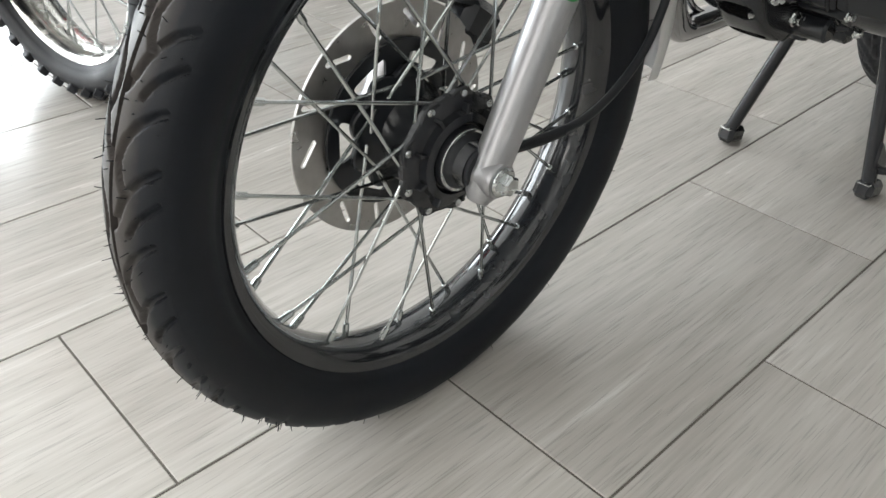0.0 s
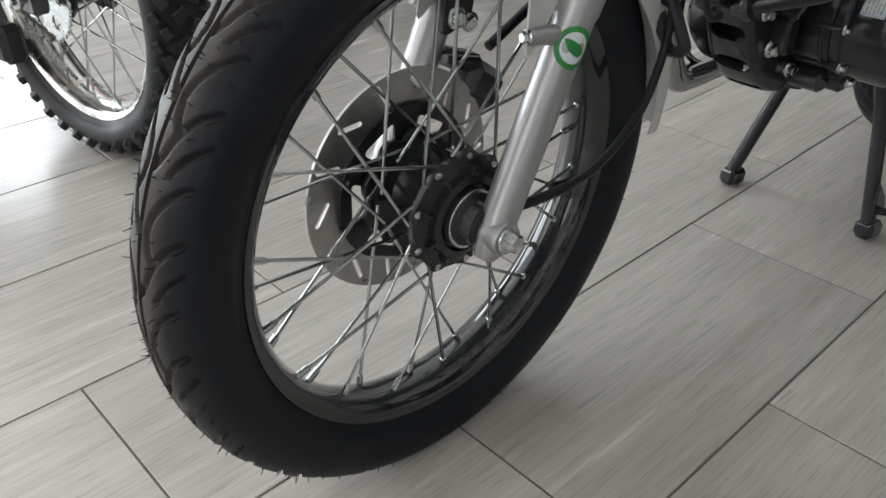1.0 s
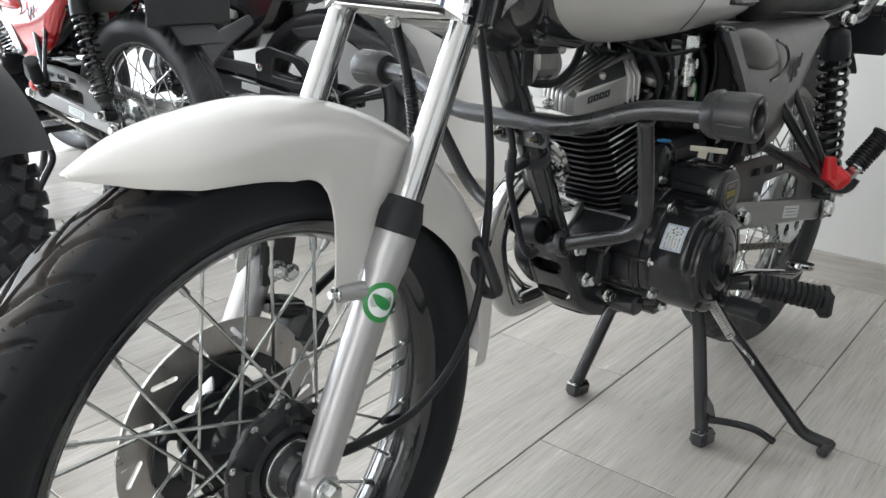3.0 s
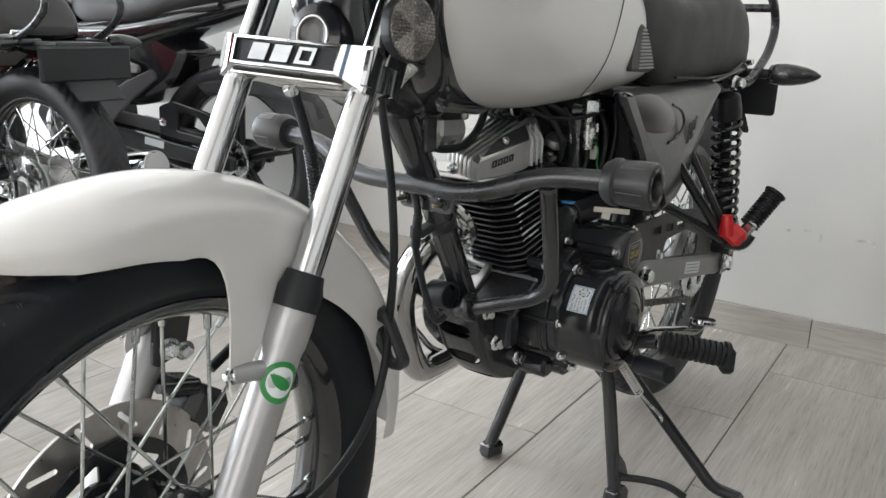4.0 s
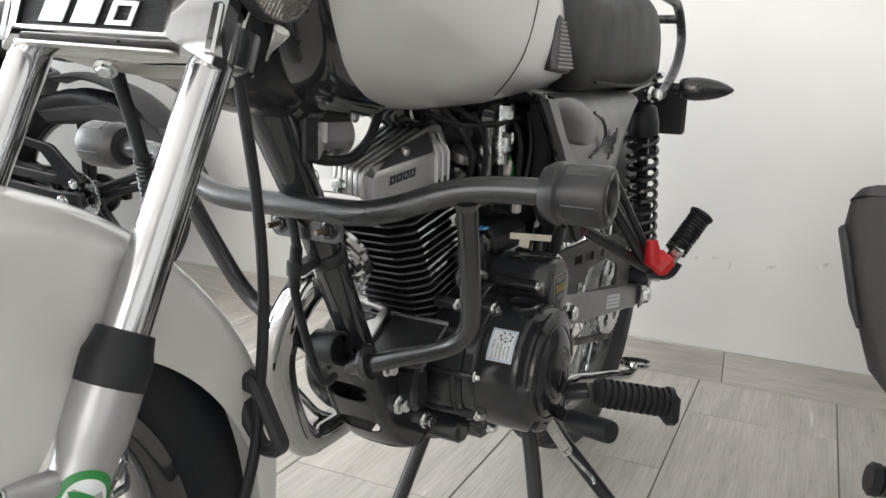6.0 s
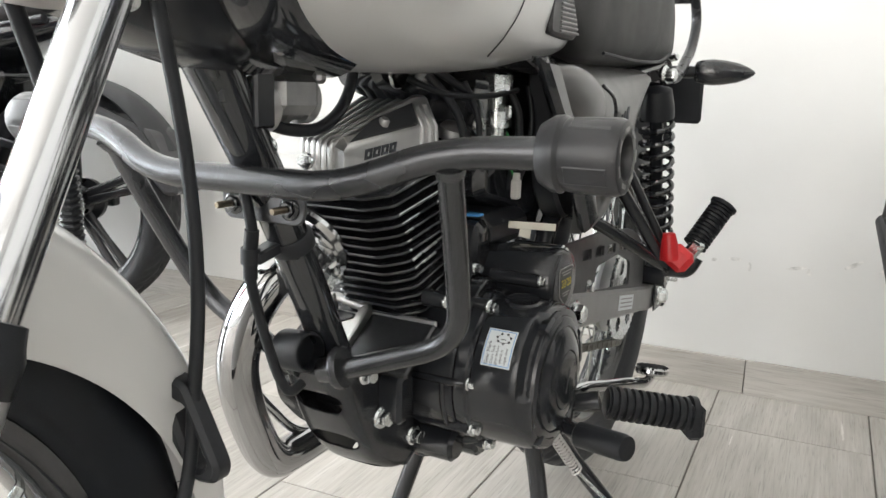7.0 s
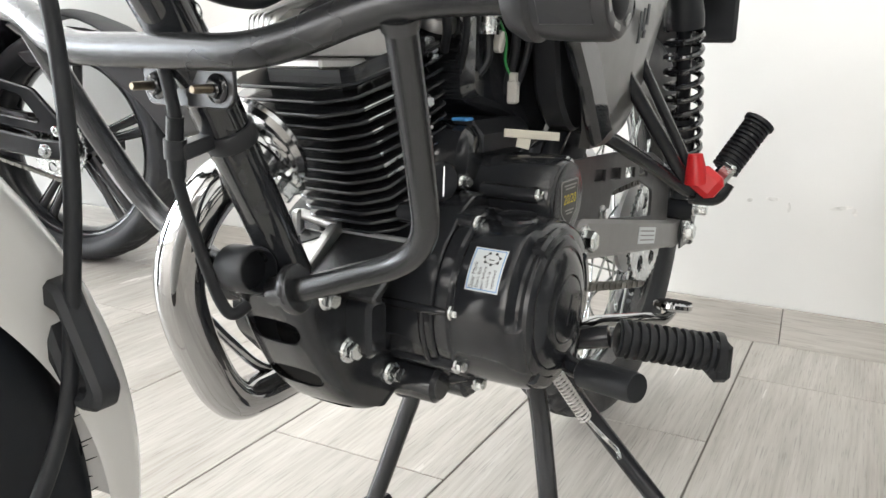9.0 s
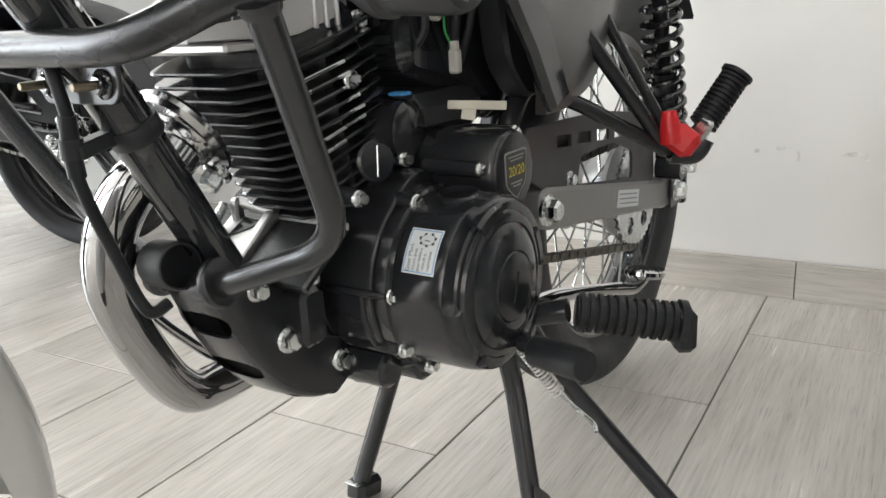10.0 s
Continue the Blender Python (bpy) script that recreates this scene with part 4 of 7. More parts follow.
# ---------- frame and crash bar ----------
part("down_tube", Geo().tube([(-0.002, 0.300, 0.755), (-0.002, 0.345, 0.680), (-0.002, 0.420, 0.560), (-0.002, 0.500, 0.408)], [0.024, 0.0205, 0.0178, 0.0175], 28), GLOSS_BLACK, bike, "black painted frame down tube")
part("top_tube", Geo().tube(bend([(0, 0.27, 0.80), (0, 0.42, 0.745), (0, 0.80, 0.705), (0, 1.05, 0.70)], 0.08), 0.020, 18), GLOSS_BLACK, bike)
part("steering_gusset", Geo().plate(rounded([(0.265, 0.80), (0.33, 0.70), (0.36, 0.66), (0.41, 0.66), (0.46, 0.70), (0.44, 0.76)], 0.02), 0.05, 0.006, side(0.0)), GLOSS_BLACK, bike)
for sx in (0.075, -0.075):
    part("seat_rail", Geo().tube(bend([(sx * 0.4, 0.55, 0.70), (sx, 0.72, 0.685), (sx * 1.3, 1.05, 0.675), (sx * 1.2, 1.30, 0.70)], 0.06), 0.012, 14), SATIN_BLACK, bike)
    part("rear_stay", Geo().tube(bend([(sx, 0.80, 0.42), (sx, 0.84, 0.50), (sx * 1.3, 1.05, 0.64)], 0.05), 0.012, 14), SATIN_BLACK, bike)
part("lower_cross_tube", Geo().lathe((-0.045, 0.462, 0.418), (1, -0.15, 0.1), [(0, 0.020), (0.0178, 0.020), (0.0185, 0.022), (0.0185, 0.050), (0.0172, 0.053), (0.0160, 0.0535), (0.0160, 0.040), (0, 0.040)], 32), RUBBER_SOFT, bike, "black open tube end")

bar_line = bend([(-0.246, 0.405, 0.616), (-0.168, 0.396, 0.613), (-0.092, 0.376, 0.583), (0.092, 0.376, 0.583), (0.168, 0.396, 0.613), (0.246, 0.405, 0.616)], 0.035, 8)
crash_bar = part("crash_bar", Geo().tube(bar_line, 0.0112, 26), BAR_GREY, bike, "graphite grey tubular crash bar with end plugs")
for s in (1, -1):
    down = bend([(s * 0.170, 0.397, 0.612), (s * 0.160, 0.432, 0.540), (s * 0.142, 0.480, 0.448), (s * 0.034, 0.468, 0.409)], 0.040, 8)
    part("bar_strut", Geo().tube(down, 0.0096, 24), BAR_GREY, crash_bar)
    part("weld_bead", Geo().tube([(s * 0.170, 0.399, 0.606), (s * 0.168, 0.404, 0.598)], [0.0138, 0.0112], 18), BAR_GREY, crash_bar)
    part("strut_flange", Geo().lathe((s * 0.026, 0.4675, 0.4085), (s, 0.1, 0.25), [(0.012, -0.016), (0.014, -0.002), (0.0185, 0), (0.0195, 0.002), (0.0195, 0.006), (0.018, 0.0085), (0.012, 0.009)], 28), BAR_GREY, crash_bar)
    ax = V((s, 0.03, 0.005)).normalized()
    prof = [(0.90 * r, 0.020 + 0.70 * h) for r, h in [(0.014, -0.002), (0.0225, -0.001), (0.0275, 0.010), (0.0282, 0.018), (0.0255, 0.022), (0.0265, 0.026), (0.0275, 0.050), (0.0275, 0.070), (0.0258, 0.0755), (0.0235, 0.0765), (0.0165, 0.0762), (0.0155, 0.072), (0.0145, 0.055), (0, 0.054)]]
    plug = part("end_plug", Geo().lathe((s * 0.218, 0.403, 0.616), ax, prof, 40), PLUG_GREY, crash_bar, "charcoal plastic crash plug")
    for k in range(4):
        t = math.pi / 2 * k + 0.5
        u = V((0, math.cos(t), math.sin(t)))
        part("plug_pad", Geo().box(V((s * 0.218, 0.403, 0.616)) + ax * 0.0540 + u * 0.0236, (0.028, 0.013, 0.0016), 0.0007, Matrix.Rotation(t - math.pi / 2, 3, "X")), PLUG_GREY, crash_bar)
    for k in range(7):
        t = 2 * math.pi * k / 7
        u = V((0, math.cos(t), math.sin(t)))
        part("plug_mark", Geo().box(V((s * 0.218, 0.403, 0.616)) + ax * 0.0738 + u * 0.0178, (0.0008, 0.008, 0.0030), 0.0003, Matrix.Rotation(t + math.pi / 2, 3, "X")), SWING_GREY, crash_bar)
part("bar_bracket", Geo().plate(rounded([(-0.040, 0.580), (0.044, 0.580), (0.044, 0.554), (0.038, 0.547), (-0.034, 0.547), (-0.040, 0.554)], 0.008), 0.004, 0.0008, Matrix(((1, 0, 0, 0), (0, 0, 1, 0.402), (0, 1, 0, 0), (0, 0, 0, 1)))), BAR_GREY, crash_bar)
for bx in (-0.026, 0.030):
    part("bracket_nut", bolt((bx, 0.400, 0.560), (0, -1, 0), 0.0062, 0.006), GLOSS_BLACK, crash_bar)
    part("bracket_stud", Geo().tube([(bx, 0.396, 0.560), (bx, 0.380, 0.560), (bx, 0.3785, 0.560)], [0.0029, 0.0029, 0.0022], 12), STUD, crash_bar, "brassy threaded stud")

# breather hose clipped to the down tube
hose2 = curve([(0.006, 0.318, 0.745), (0.000, 0.342, 0.690), (-0.014, 0.383, 0.616), (-0.002, 0.392, 0.541), (-0.007, 0.395, 0.499), (-0.003, 0.415, 0.427), (0.005, 0.420, 0.403), (0.010, 0.425, 0.398), (0.012, 0.436, 0.402)])
part("breather_hose", Geo().tube(hose2, 0.0046, 10), RUBBER_SOFT, bike)
part("hose_sleeve", Geo().tube(curve([(-0.002, 0.392, 0.541), (-0.005, 0.393, 0.520), (-0.007, 0.395, 0.500)]), 0.0060, 12), RUBBER_SOFT, bike)
band = Geo().tube([(0.0, 0.4355, 0.5310), (0.0, 0.4360, 0.5300), (0.0, 0.4410, 0.5200), (0.0, 0.4415, 0.5190)], [0.0184, 0.0192, 0.0192, 0.0184], 32)
band.box((-0.004, 0.412, 0.5205), (0.0150, 0.036, 0.0105), 0.0015, Matrix.Rotation(radians(12), 3, "X"))
band.tube([(-0.0052, 0.3935, 0.5260), (-0.0065, 0.3945, 0.5130)], 0.0078, 16)
part("hose_clip", band, MATT_BLACK, bike, "black plastic hose clip")

# ---------- engine ----------
GC, GR = V((0.10, 0.655, 0.370)), 0.0768


def around(x, r, t):
    """A point on the alternator cover's barrel; t = 0 faces forward, 90 degrees up."""
    return V((x, GC.y - r * math.cos(t), GC.z + r * math.sin(t)))


def window_of(t, a, b, soft):
    """1 between the angles a and b, falling off over soft."""
    d = math.degrees(t)
    d = d - 360 if d > 180 else d
    return max(0.0, min(1.0, (d - a) / soft, (b - d) / soft))


case_outline = rounded([(0.512, 0.385), (0.572, 0.422), (0.600, 0.446), (0.66, 0.4635), (0.75, 0.466), (0.81, 0.452), (0.832, 0.40), (0.81, 0.33), (0.75, 0.293), (0.68, 0.280), (0.60, 0.280), (0.555, 0.300), (0.512, 0.345)], 0.03)
engine = part("engine", Geo().plate(case_outline, 0.120, 0.012, side(-0.034)), ENGINE_BLACK, bike, "black single-cylinder engine with silver head cover")
shell = [[around(x, r + 0.010 * window_of(t, 55, 130, 30), t) for t in (2 * math.pi * k / 96 for k in range(96))] for x, r in ((-0.02, 0.078), (-0.01, 0.0835), (0.030, 0.0835), (0.0310, 0.0822), (0.0320, 0.0822), (0.0330, 0.0832), (0.0800, 0.0826), (0.0840, 0.0820), (0.0856, 0.0806), (0.0860, 0.0790))]
part("left_case", Geo().loft(shell), ENGINE_BLACK, engine, "black crankcase half with seam", 32)
gen = []
for x, r, up in ((0.0850, 0.0770, 0.0), (0.0863, 0.0790, 0.0), (0.0875, 0.0804, 0.0), (0.0905, 0.0806, 0.0), (0.0985, 0.0800, 0.0), (0.1005, 0.0778, 0.0), (0.1030, 0.0773, 0.0), (0.1045, 0.0773, 0.6), (0.1065, 0.0772, 1.0), (0.1440, 0.0768, 1.0), (0.1495, 0.0765, 1.0), (0.1518, 0.0762, 0.7), (0.1535, 0.0758, -1.2), (0.1560, 0.0753, -3.0), (0.1600, 0.0742, -3.2), (0.1640, 0.0715, -1.6), (0.1655, 0.0690, 0.0), (0.1660, 0.055, 0.0)):
    gen.append([around(x, r + up * 0.0026 * window_of(t, -4, 66, 7), t) for t in (2 * math.pi * k / 96 for k in range(96))])
part("generator_cover", Geo().loft(gen), ENGINE_BLACK, engine, "black alternator cover with label", 32)
CC = V((0.1635, 0.6500, 0.3705))
part("cover_cap", Geo().lathe(CC, (1, 0, 0), [(0.055, -0.006), (0.0635, -0.004), (0.0648, 0.0), (0.0640, 0.0035), (0.0600, 0.0058), (0.0545, 0.0066), (0.0530, 0.0058), (0.0515, 0.0066), (0.0460, 0.0098), (0.0380, 0.0124), (0.0310, 0.0134), (0.0300, 0.0124), (0.0288, 0.0134), (0.0220, 0.0144), (0.0, 0.0148)], 72), ENGINE_BLACK, engine, "round black cover with raised boss", 25)
# near-black bar painted in for the shade inside the slot
part("cap_slot", Geo().box(CC + V((0.0144, 0, 0)), (0.0012, 0.0036, 0.027), 0.0004, Matrix.Rotation(radians(-18), 3, "X")), SLOT_SHADE, engine)
for t0 in (72, 165, 292):
    ear = [[CC + V((x, -r * math.cos(radians(t0 + d)), r * math.sin(radians(t0 + d)))) for x, r in ((-0.006, 0.060), (-0.006, 0.0705), (0.002, 0.0715), (0.0052, 0.0690), (0.0064, 0.061))] for d in (-15, -13, -7, 0, 7, 13, 15)]
    part("cap_tab", Geo().loft(ear, closed=True), ENGINE_BLACK, engine)
for bx, by, bz in ((0.101, 0.581, 0.373), (0.101, 0.592, 0.322), (0.101, 0.629, 0.2925), (0.101, 0.622, 0.4415), (0.075, 0.580, 0.4520), (0.065, 0.6777, 0.4560), (0.067, 0.655, 0.4700)):
    part("case_bolt", bolt((bx, by, bz), (1, -0.25, 0.05), 0.0047, 0.009), ZINC, engine)
    part("bolt_lug", Geo().tube([(0.05, by + 0.004, bz), (bx - 0.004, by + 0.001, bz), (bx - 0.0005, by + 0.0005, bz)], [0.0090, 0.0080, 0.0068], 18), ENGINE_BLACK, engine)
for deg, x0, x1, r in ((3, 0.030, 0.098, 0.0040), (-36, 0.030, 0.098, 0.0048), (-62, 0.020, 0.097, 0.0055)):
    pts = [around(x0 + (x1 - x0) * k / 6, 0.0822 - (0.003 if k in (0, 6) else 0), radians(deg)) for k in range(7)]
    part("case_rib", Geo().tube(pts, [r * (0.6 if k in (0, 6) else 1.0) for k in range(7)], 14), ENGINE_BLACK, engine)
part("case_rib", Geo().tube([around(0.076, 0.0825, radians(3 - 4 * k)) for k in range(11)], 0.0030, 12), ENGINE_BLACK, engine)
part("case_lug", Geo().plate(rounded([(0.523, 0.338), (0.551, 0.338), (0.551, 0.388), (0.523, 0.388)], 0.010, 5), 0.040, 0.004, side(0.038)), ENGINE_BLACK, engine)
for y, z, r, x0, x1 in ((0.600, 0.2955, 0.017, -0.03, 0.082), (0.640, 0.2905, 0.019, -0.03, 0.092), (0.690, 0.292, 0.021, -0.03, 0.085)):
    part("sump_rib", Geo().lathe((x0, y, z), (1, 0, 0), [(0, 0), (r - 0.003, 0), (r, 0.003), (r, x1 - x0 - 0.004), (r - 0.004, x1 - x0), (0, x1 - x0)], 28), ENGINE_BLACK, engine)
part("drain_boss", Geo().lathe((0.030, 0.625, 0.284), (0, -0.15, -1), [(0.015, 0), (0.015, 0.014), (0.012, 0.018), (0, 0.018)], 24), ENGINE_BLACK, engine)
part("filler_plug", Geo().lathe((0.070, 0.610, 0.477), (0.9, -0.4, 0.1), [(0.0150, -0.004), (0.0172, 0), (0.0172, 0.003), (0.0150, 0.005), (0, 0.0052)], 30), ENGINE_BLACK, engine)
part("plug_slot", Geo().box((0.0752, 0.6078, 0.4776), (0.0016, 0.0024, 0.026), 0.0005, Matrix.Rotation(radians(24), 3, "Z") @ Matrix.Rotation(radians(-10), 3, "X")), ZINC, engine)
part("inspection_cap", Geo().lathe((0.128, 0.646, 0.4458), (0.05, -0.12, 1), [(0.019, -0.004), (0.0195, 0.001), (0.0165, 0.0026), (0.0150, 0.0018), (0, 0.0018)], 32), ENGINE_BLACK, engine)

# label on the cover, with its lettering bent to the surface


def on_cover(a, h, lift):
    """a runs round the cover, h along the bike's width."""
    r = GR + 0.0026
    return around(0.1285 + h, r + lift, radians(32.5) + a / r)


lab = Geo().loft([[on_cover(-0.0188 + 0.0376 * i / 8, h, 0.0006) for i in range(9)] for h in (-0.0152, 0.0152)], closed=False)
part("instruction_label", lab, STICKER, engine, "pale label with gear diagram and small print")
for h in (-0.0138, 0.0138):
    part("label_border", Geo().loft([[on_cover(-0.0172 + 0.0344 * i / 8, h + e, 0.0009) for i in range(9)] for e in (-0.00035, 0.00035)], closed=False), BLUE, engine)
for a in (-0.0172, 0.0172):
    part("label_border", Geo().loft([[on_cover(a + e, -0.0138 + 0.0276 * i / 4, 0.0009) for i in range(5)] for e in (-0.00035, 0.00035)], closed=False), BLUE, engine)
for text, size, h, a in (("Gear Mark", 0.0052, -0.0095, -0.0060), ("Don't Shift", 0.0040, -0.0045, -0.0072), ("gear before", 0.0040, -0.0002, -0.0072), ("clutch is", 0.0040, 0.0043, -0.0082), ("separated", 0.0040, 0.0090, -0.0075)):
    vs, fs = words(text, size, 0.0)
    part("lettering", Geo().add([on_cover(a + x, h - y, 0.0011) for x, y, z in vs], fs), INK, engine)
dots = [(0.0095 + 0.0052 * math.cos(t), 0.0030 + 0.0072 * math.sin(t)) for t in (2 * math.pi * k / 7 + 0.4 for k in range(7))]
for k, (a, h) in enumerate(dots):
    part("diagram_dot", Geo().add([on_cover(a + 0.0013 * math.cos(q), h + 0.0013 * math.sin(q), 0.0011) for q in (math.pi / 4 * j for j in range(8))], [tuple(range(8))]), INK, engine)
    if k < 6:
        (a2, h2) = dots[k + 1]
        n = V((h - h2, a2 - a)).normalized() * 0.00022
        part("diagram_line", Geo().add([on_cover(a + n.x, h + n.y, 0.0010), on_cover(a - n.x, h - n.y, 0.0010), on_cover(a2 - n.x, h2 - n.y, 0.0010), on_cover(a2 + n.x, h2 + n.y, 0.0010)], [(0, 1, 2, 3)]), INK, engine)
part("diagram_line", Geo().loft([[on_cover(0.0085 + e, 0.0005 + 0.0012 * i, 0.0011) for i in range(5)] for e in (-0.0004, 0.0004)], closed=False), INK, engine)

# starter housing with its round badge
SC = V((0.05, 0.706, 0.456))
part("starter_housing", Geo().lathe(SC, (1, 0, 0), [(0.0, 0), (0.034, 0.0), (0.035, 0.004), (0.035, 0.030), (0.0365, 0.034), (0.0365, 0.092), (0.034, 0.096), (0, 0.097)], 44), ENGINE_BLACK, engine)
for t in (radians(10), radians(130), radians(250)):
    part("housing_lug", Geo().tube([SC + V((0.03, -0.037 * math.cos(t), 0.037 * math.sin(t))), SC + V((0.085, -0.037 * math.cos(t), 0.037 * math.sin(t)))], 0.0075, 14), ENGINE_BLACK, engine)
    part("case_bolt", bolt(SC + V((0.085, -0.038 * math.cos(t), 0.038 * math.sin(t))), (1, 0, 0), 0.0042, 0.006), ZINC, engine)
part("badge_disc", Geo().lathe(SC + V((0.0965, 0, 0)), (1, 0, 0), [(0.0335, -0.002), (0.0345, 0.0), (0.0335, 0.002), (0.030, 0.0026), (0, 0.0026)], 40), SATIN_BLACK, engine)
shield = rounded([(0.686, 0.474), (0.726, 0.474), (0.724, 0.444), (0.706, 0.430), (0.688, 0.444)], 0.004)
part("badge_shield", Geo().plate(shield, 0.0006, 0.0002, side(0.1496)), SWING_GREY, engine)
part("badge_field", Geo().plate([(0.706 + (y - 0.706) * 0.90, 0.4545 + (z - 0.4545) * 0.92) for y, z in shield], 0.0006, 0.0002, side(0.1500)), PANEL_DARK, engine)
vs, fs = words("20/20", 0.0125, 0.0)
part("lettering", Geo().add([(0.1505, 0.706 + x, 0.456 + y) for x, y, z in vs], fs), YELLOW, engine)
for k in range(4):
    part("print_bar", Geo().box((0.1504, 0.706, (0.469, 0.466, 0.446, 0.443)[k]), (0.0004, (0.028, 0.022, 0.02, 0.014)[k], 0.0014), 0.0001), SWING_GREY, engine)
part("starter_nose", Geo().lathe((-0.02, 0.665, 0.492), (1, 0.05, 0), [(0, 0), (0.030, 0.0), (0.032, 0.004), (0.032, 0.06), (0.028, 0.066), (0.028, 0.085), (0.02, 0.090), (0, 0.091)], 36), ENGINE_BLACK, engine)

# cylinder: barrel and cooling fins, leaning forward
CYL = Matrix.Translation((0.0, 0.618, 0.440)) @ Matrix.Rotation(radians(14), 4, "X")
part("barrel", Geo().lathe((0, 0.004, -0.004), (0, 0, 1), [(0.0, 0), (0.040, 0.0), (0.040, 0.130), (0, 0.131)], 40).moved(CYL), ENGINE_BLACK, engine)
slope = Matrix.Rotation(radians(32), 3, "X")
# bar grey here paints in the sheen on the case's black enamel
part("case_top", Geo().box((0.033, 0.5425, 0.4105), (0.074, 0.066, 0.008), 0.002, slope), BAR_GREY, engine)
part("case_edge", Geo().box((0.028, 0.5715, 0.4300), (0.082, 0.0045, 0.0060), 0.0012), ALLOY, engine, "bare machined case edge")
part("case_web", Geo().box((-0.037, 0.5425, 0.4095), (0.052, 0.066, 0.006), 0.002, slope), ALLOY, engine, "bare cast alloy web")
# flat black plate gives the hollow beside the gusset its shade
part("web_pocket", Geo().plate([(-0.046, 0.004), (-0.015, 0.026), (-0.043, 0.028)], 0.0016, 0.0004, Matrix.Translation((0, 0.5425, 0.4135)) @ slope.to_4x4()), ENGINE_BLACK, engine)
part("case_gusset", Geo().plate(rounded([(0.520, 0.396), (0.570, 0.4275), (0.570, 0.4375), (0.561, 0.4375), (0.520, 0.4080)], 0.003), 0.010, 0.0015, side(-0.009)), ALLOY, engine)
part("case_post", Geo().box((-0.051, 0.566, 0.4335), (0.009, 0.010, 0.024), 0.002), ALLOY, engine)
part("case_beam", Geo().tube([(-0.050, 0.569, 0.4410), (-0.008, 0.569, 0.4345)], 0.0050, 14), CAST_GREY, engine)
part("base_stud", Geo().tube([(-0.060, 0.560, 0.4400), (-0.061, 0.540, 0.4200)], 0.0045, 14), ZINC, engine)
part("base_gasket_band", Geo().box((0, 0.010, -0.010), (0.094, 0.090, 0.006), 0.002).moved(CYL), CAST_GREY, engine)
part("cylinder_foot", Geo().box((0, 0.010, -0.016), (0.098, 0.084, 0.016), 0.004).moved(CYL), ENGINE_BLACK, engine)
part("foot_flange", Geo().box((0.010, -0.040, -0.0030), (0.034, 0.010, 0.005), 0.002).moved(CYL), ALLOY, engine)
for k in range(14):
    h = 0.0043 + 0.0105 * k
    fx = 0.048 * (1.0 + 0.012 * min(7, max(0, k - 4)))
    nose = -0.048 - 0.33 * min(h, 0.12)
    corner, left = nose + 0.018, fx + 0.006 * min(3, max(0, k - 8))
    out = rounded([(-left, nose + 0.024), (8e-3 - left, nose + 0.004), (0.018 - left, nose), (0.028, nose), (fx, corner), (fx + 0.005 * (k > 6), 0.0), (fx, 0.058), (fx - 0.02, 0.076), (0.02 - left, 0.076), (-left, 0.058)], 0.006, 3)
    part("fin", Geo().plate(out, 0.0030, 0.0011, CYL @ Matrix.Translation((0, 0, h))), FIN_BLACK, engine)
    if 4 < k < 12:
        run = 0.074 if k > 5 else 0.040
        part("fin_edge", Geo().box((fx + 0.0016 * (k > 6) + 0.0004, corner + 0.006 + run / 2, h), (0.0016, run, 0.0026), 0.0005, Matrix.Rotation(radians(-4 if k > 6 else 0), 3, "Z")).moved(CYL), ALLOY_CUT, engine)
part("head_bolt", bolt((0.055, 0.606, 0.543), (1, -0.3, 0.1), 0.0050, 0.009), ZINC, engine)
part("head_core", Geo().box((-0.008, 0.002, 0.136), (0.090, 0.120, 0.040), 0.008).moved(CYL), FIN_BLACK, engine)

# silver head cover with ribs
HC = Matrix.Translation((-0.0254, 0.562, 0.580)) @ Matrix.Scale(1.06, 4)
core = Geo().loft([[(sx * a, y0 if sy < 0 else y1, z) for sx, sy in ((-1, -1), (1, -1), (1, 1), (-1, 1))] for a, y0, y1, z in
                   ((0.050, -0.070, 0.066, 0.0), (0.050, -0.070, 0.066, 0.012), (0.048, -0.064, 0.062, 0.017), (0.046, 0.020, 0.050, 0.043), (0.040, 0.028, 0.045, 0.044))])
head_cover = part("head_cover", core.moved(HC), ALLOY, engine, "bare aluminium head cover with ribs")
arch = rounded([(-0.094, 0.0), (-0.0975, 0.004), (-0.0975, 0.027), (0.032, 0.064), (0.052, 0.064), (0.078, 0.030), (0.078, 0.0)], 0.006, 3)
for k in range(6):
    back = 0.006 * k
    part("rib", Geo().plate([(y + (back if y < -0.06 else 0.0), z) for y, z in arch], 0.0048, 0.0014, HC @ side(0.046 - 0.0102 * k)), ALLOY, engine)
low_face = [(-0.093, 0.0), (-0.093, 0.020), (-0.088, 0.025), (0.026, 0.037), (0.044, 0.036), (0.052, 0.024), (0.052, 0.0)]
high_face = [(-0.093, 0.0), (-0.093, 0.024), (-0.080, 0.031), (0.030, 0.056), (0.046, 0.056), (0.062, 0.034), (0.062, 0.0)]
part("name_face", Geo().loft([[HC @ V((x, y, z)) for y, z in o] for x, o in ((0.044, high_face), (0.047, high_face), (0.0575, low_face), (0.0585, [(y * 0.985, max(0.001, z - 0.001)) for y, z in low_face]))]), ALLOY, engine)
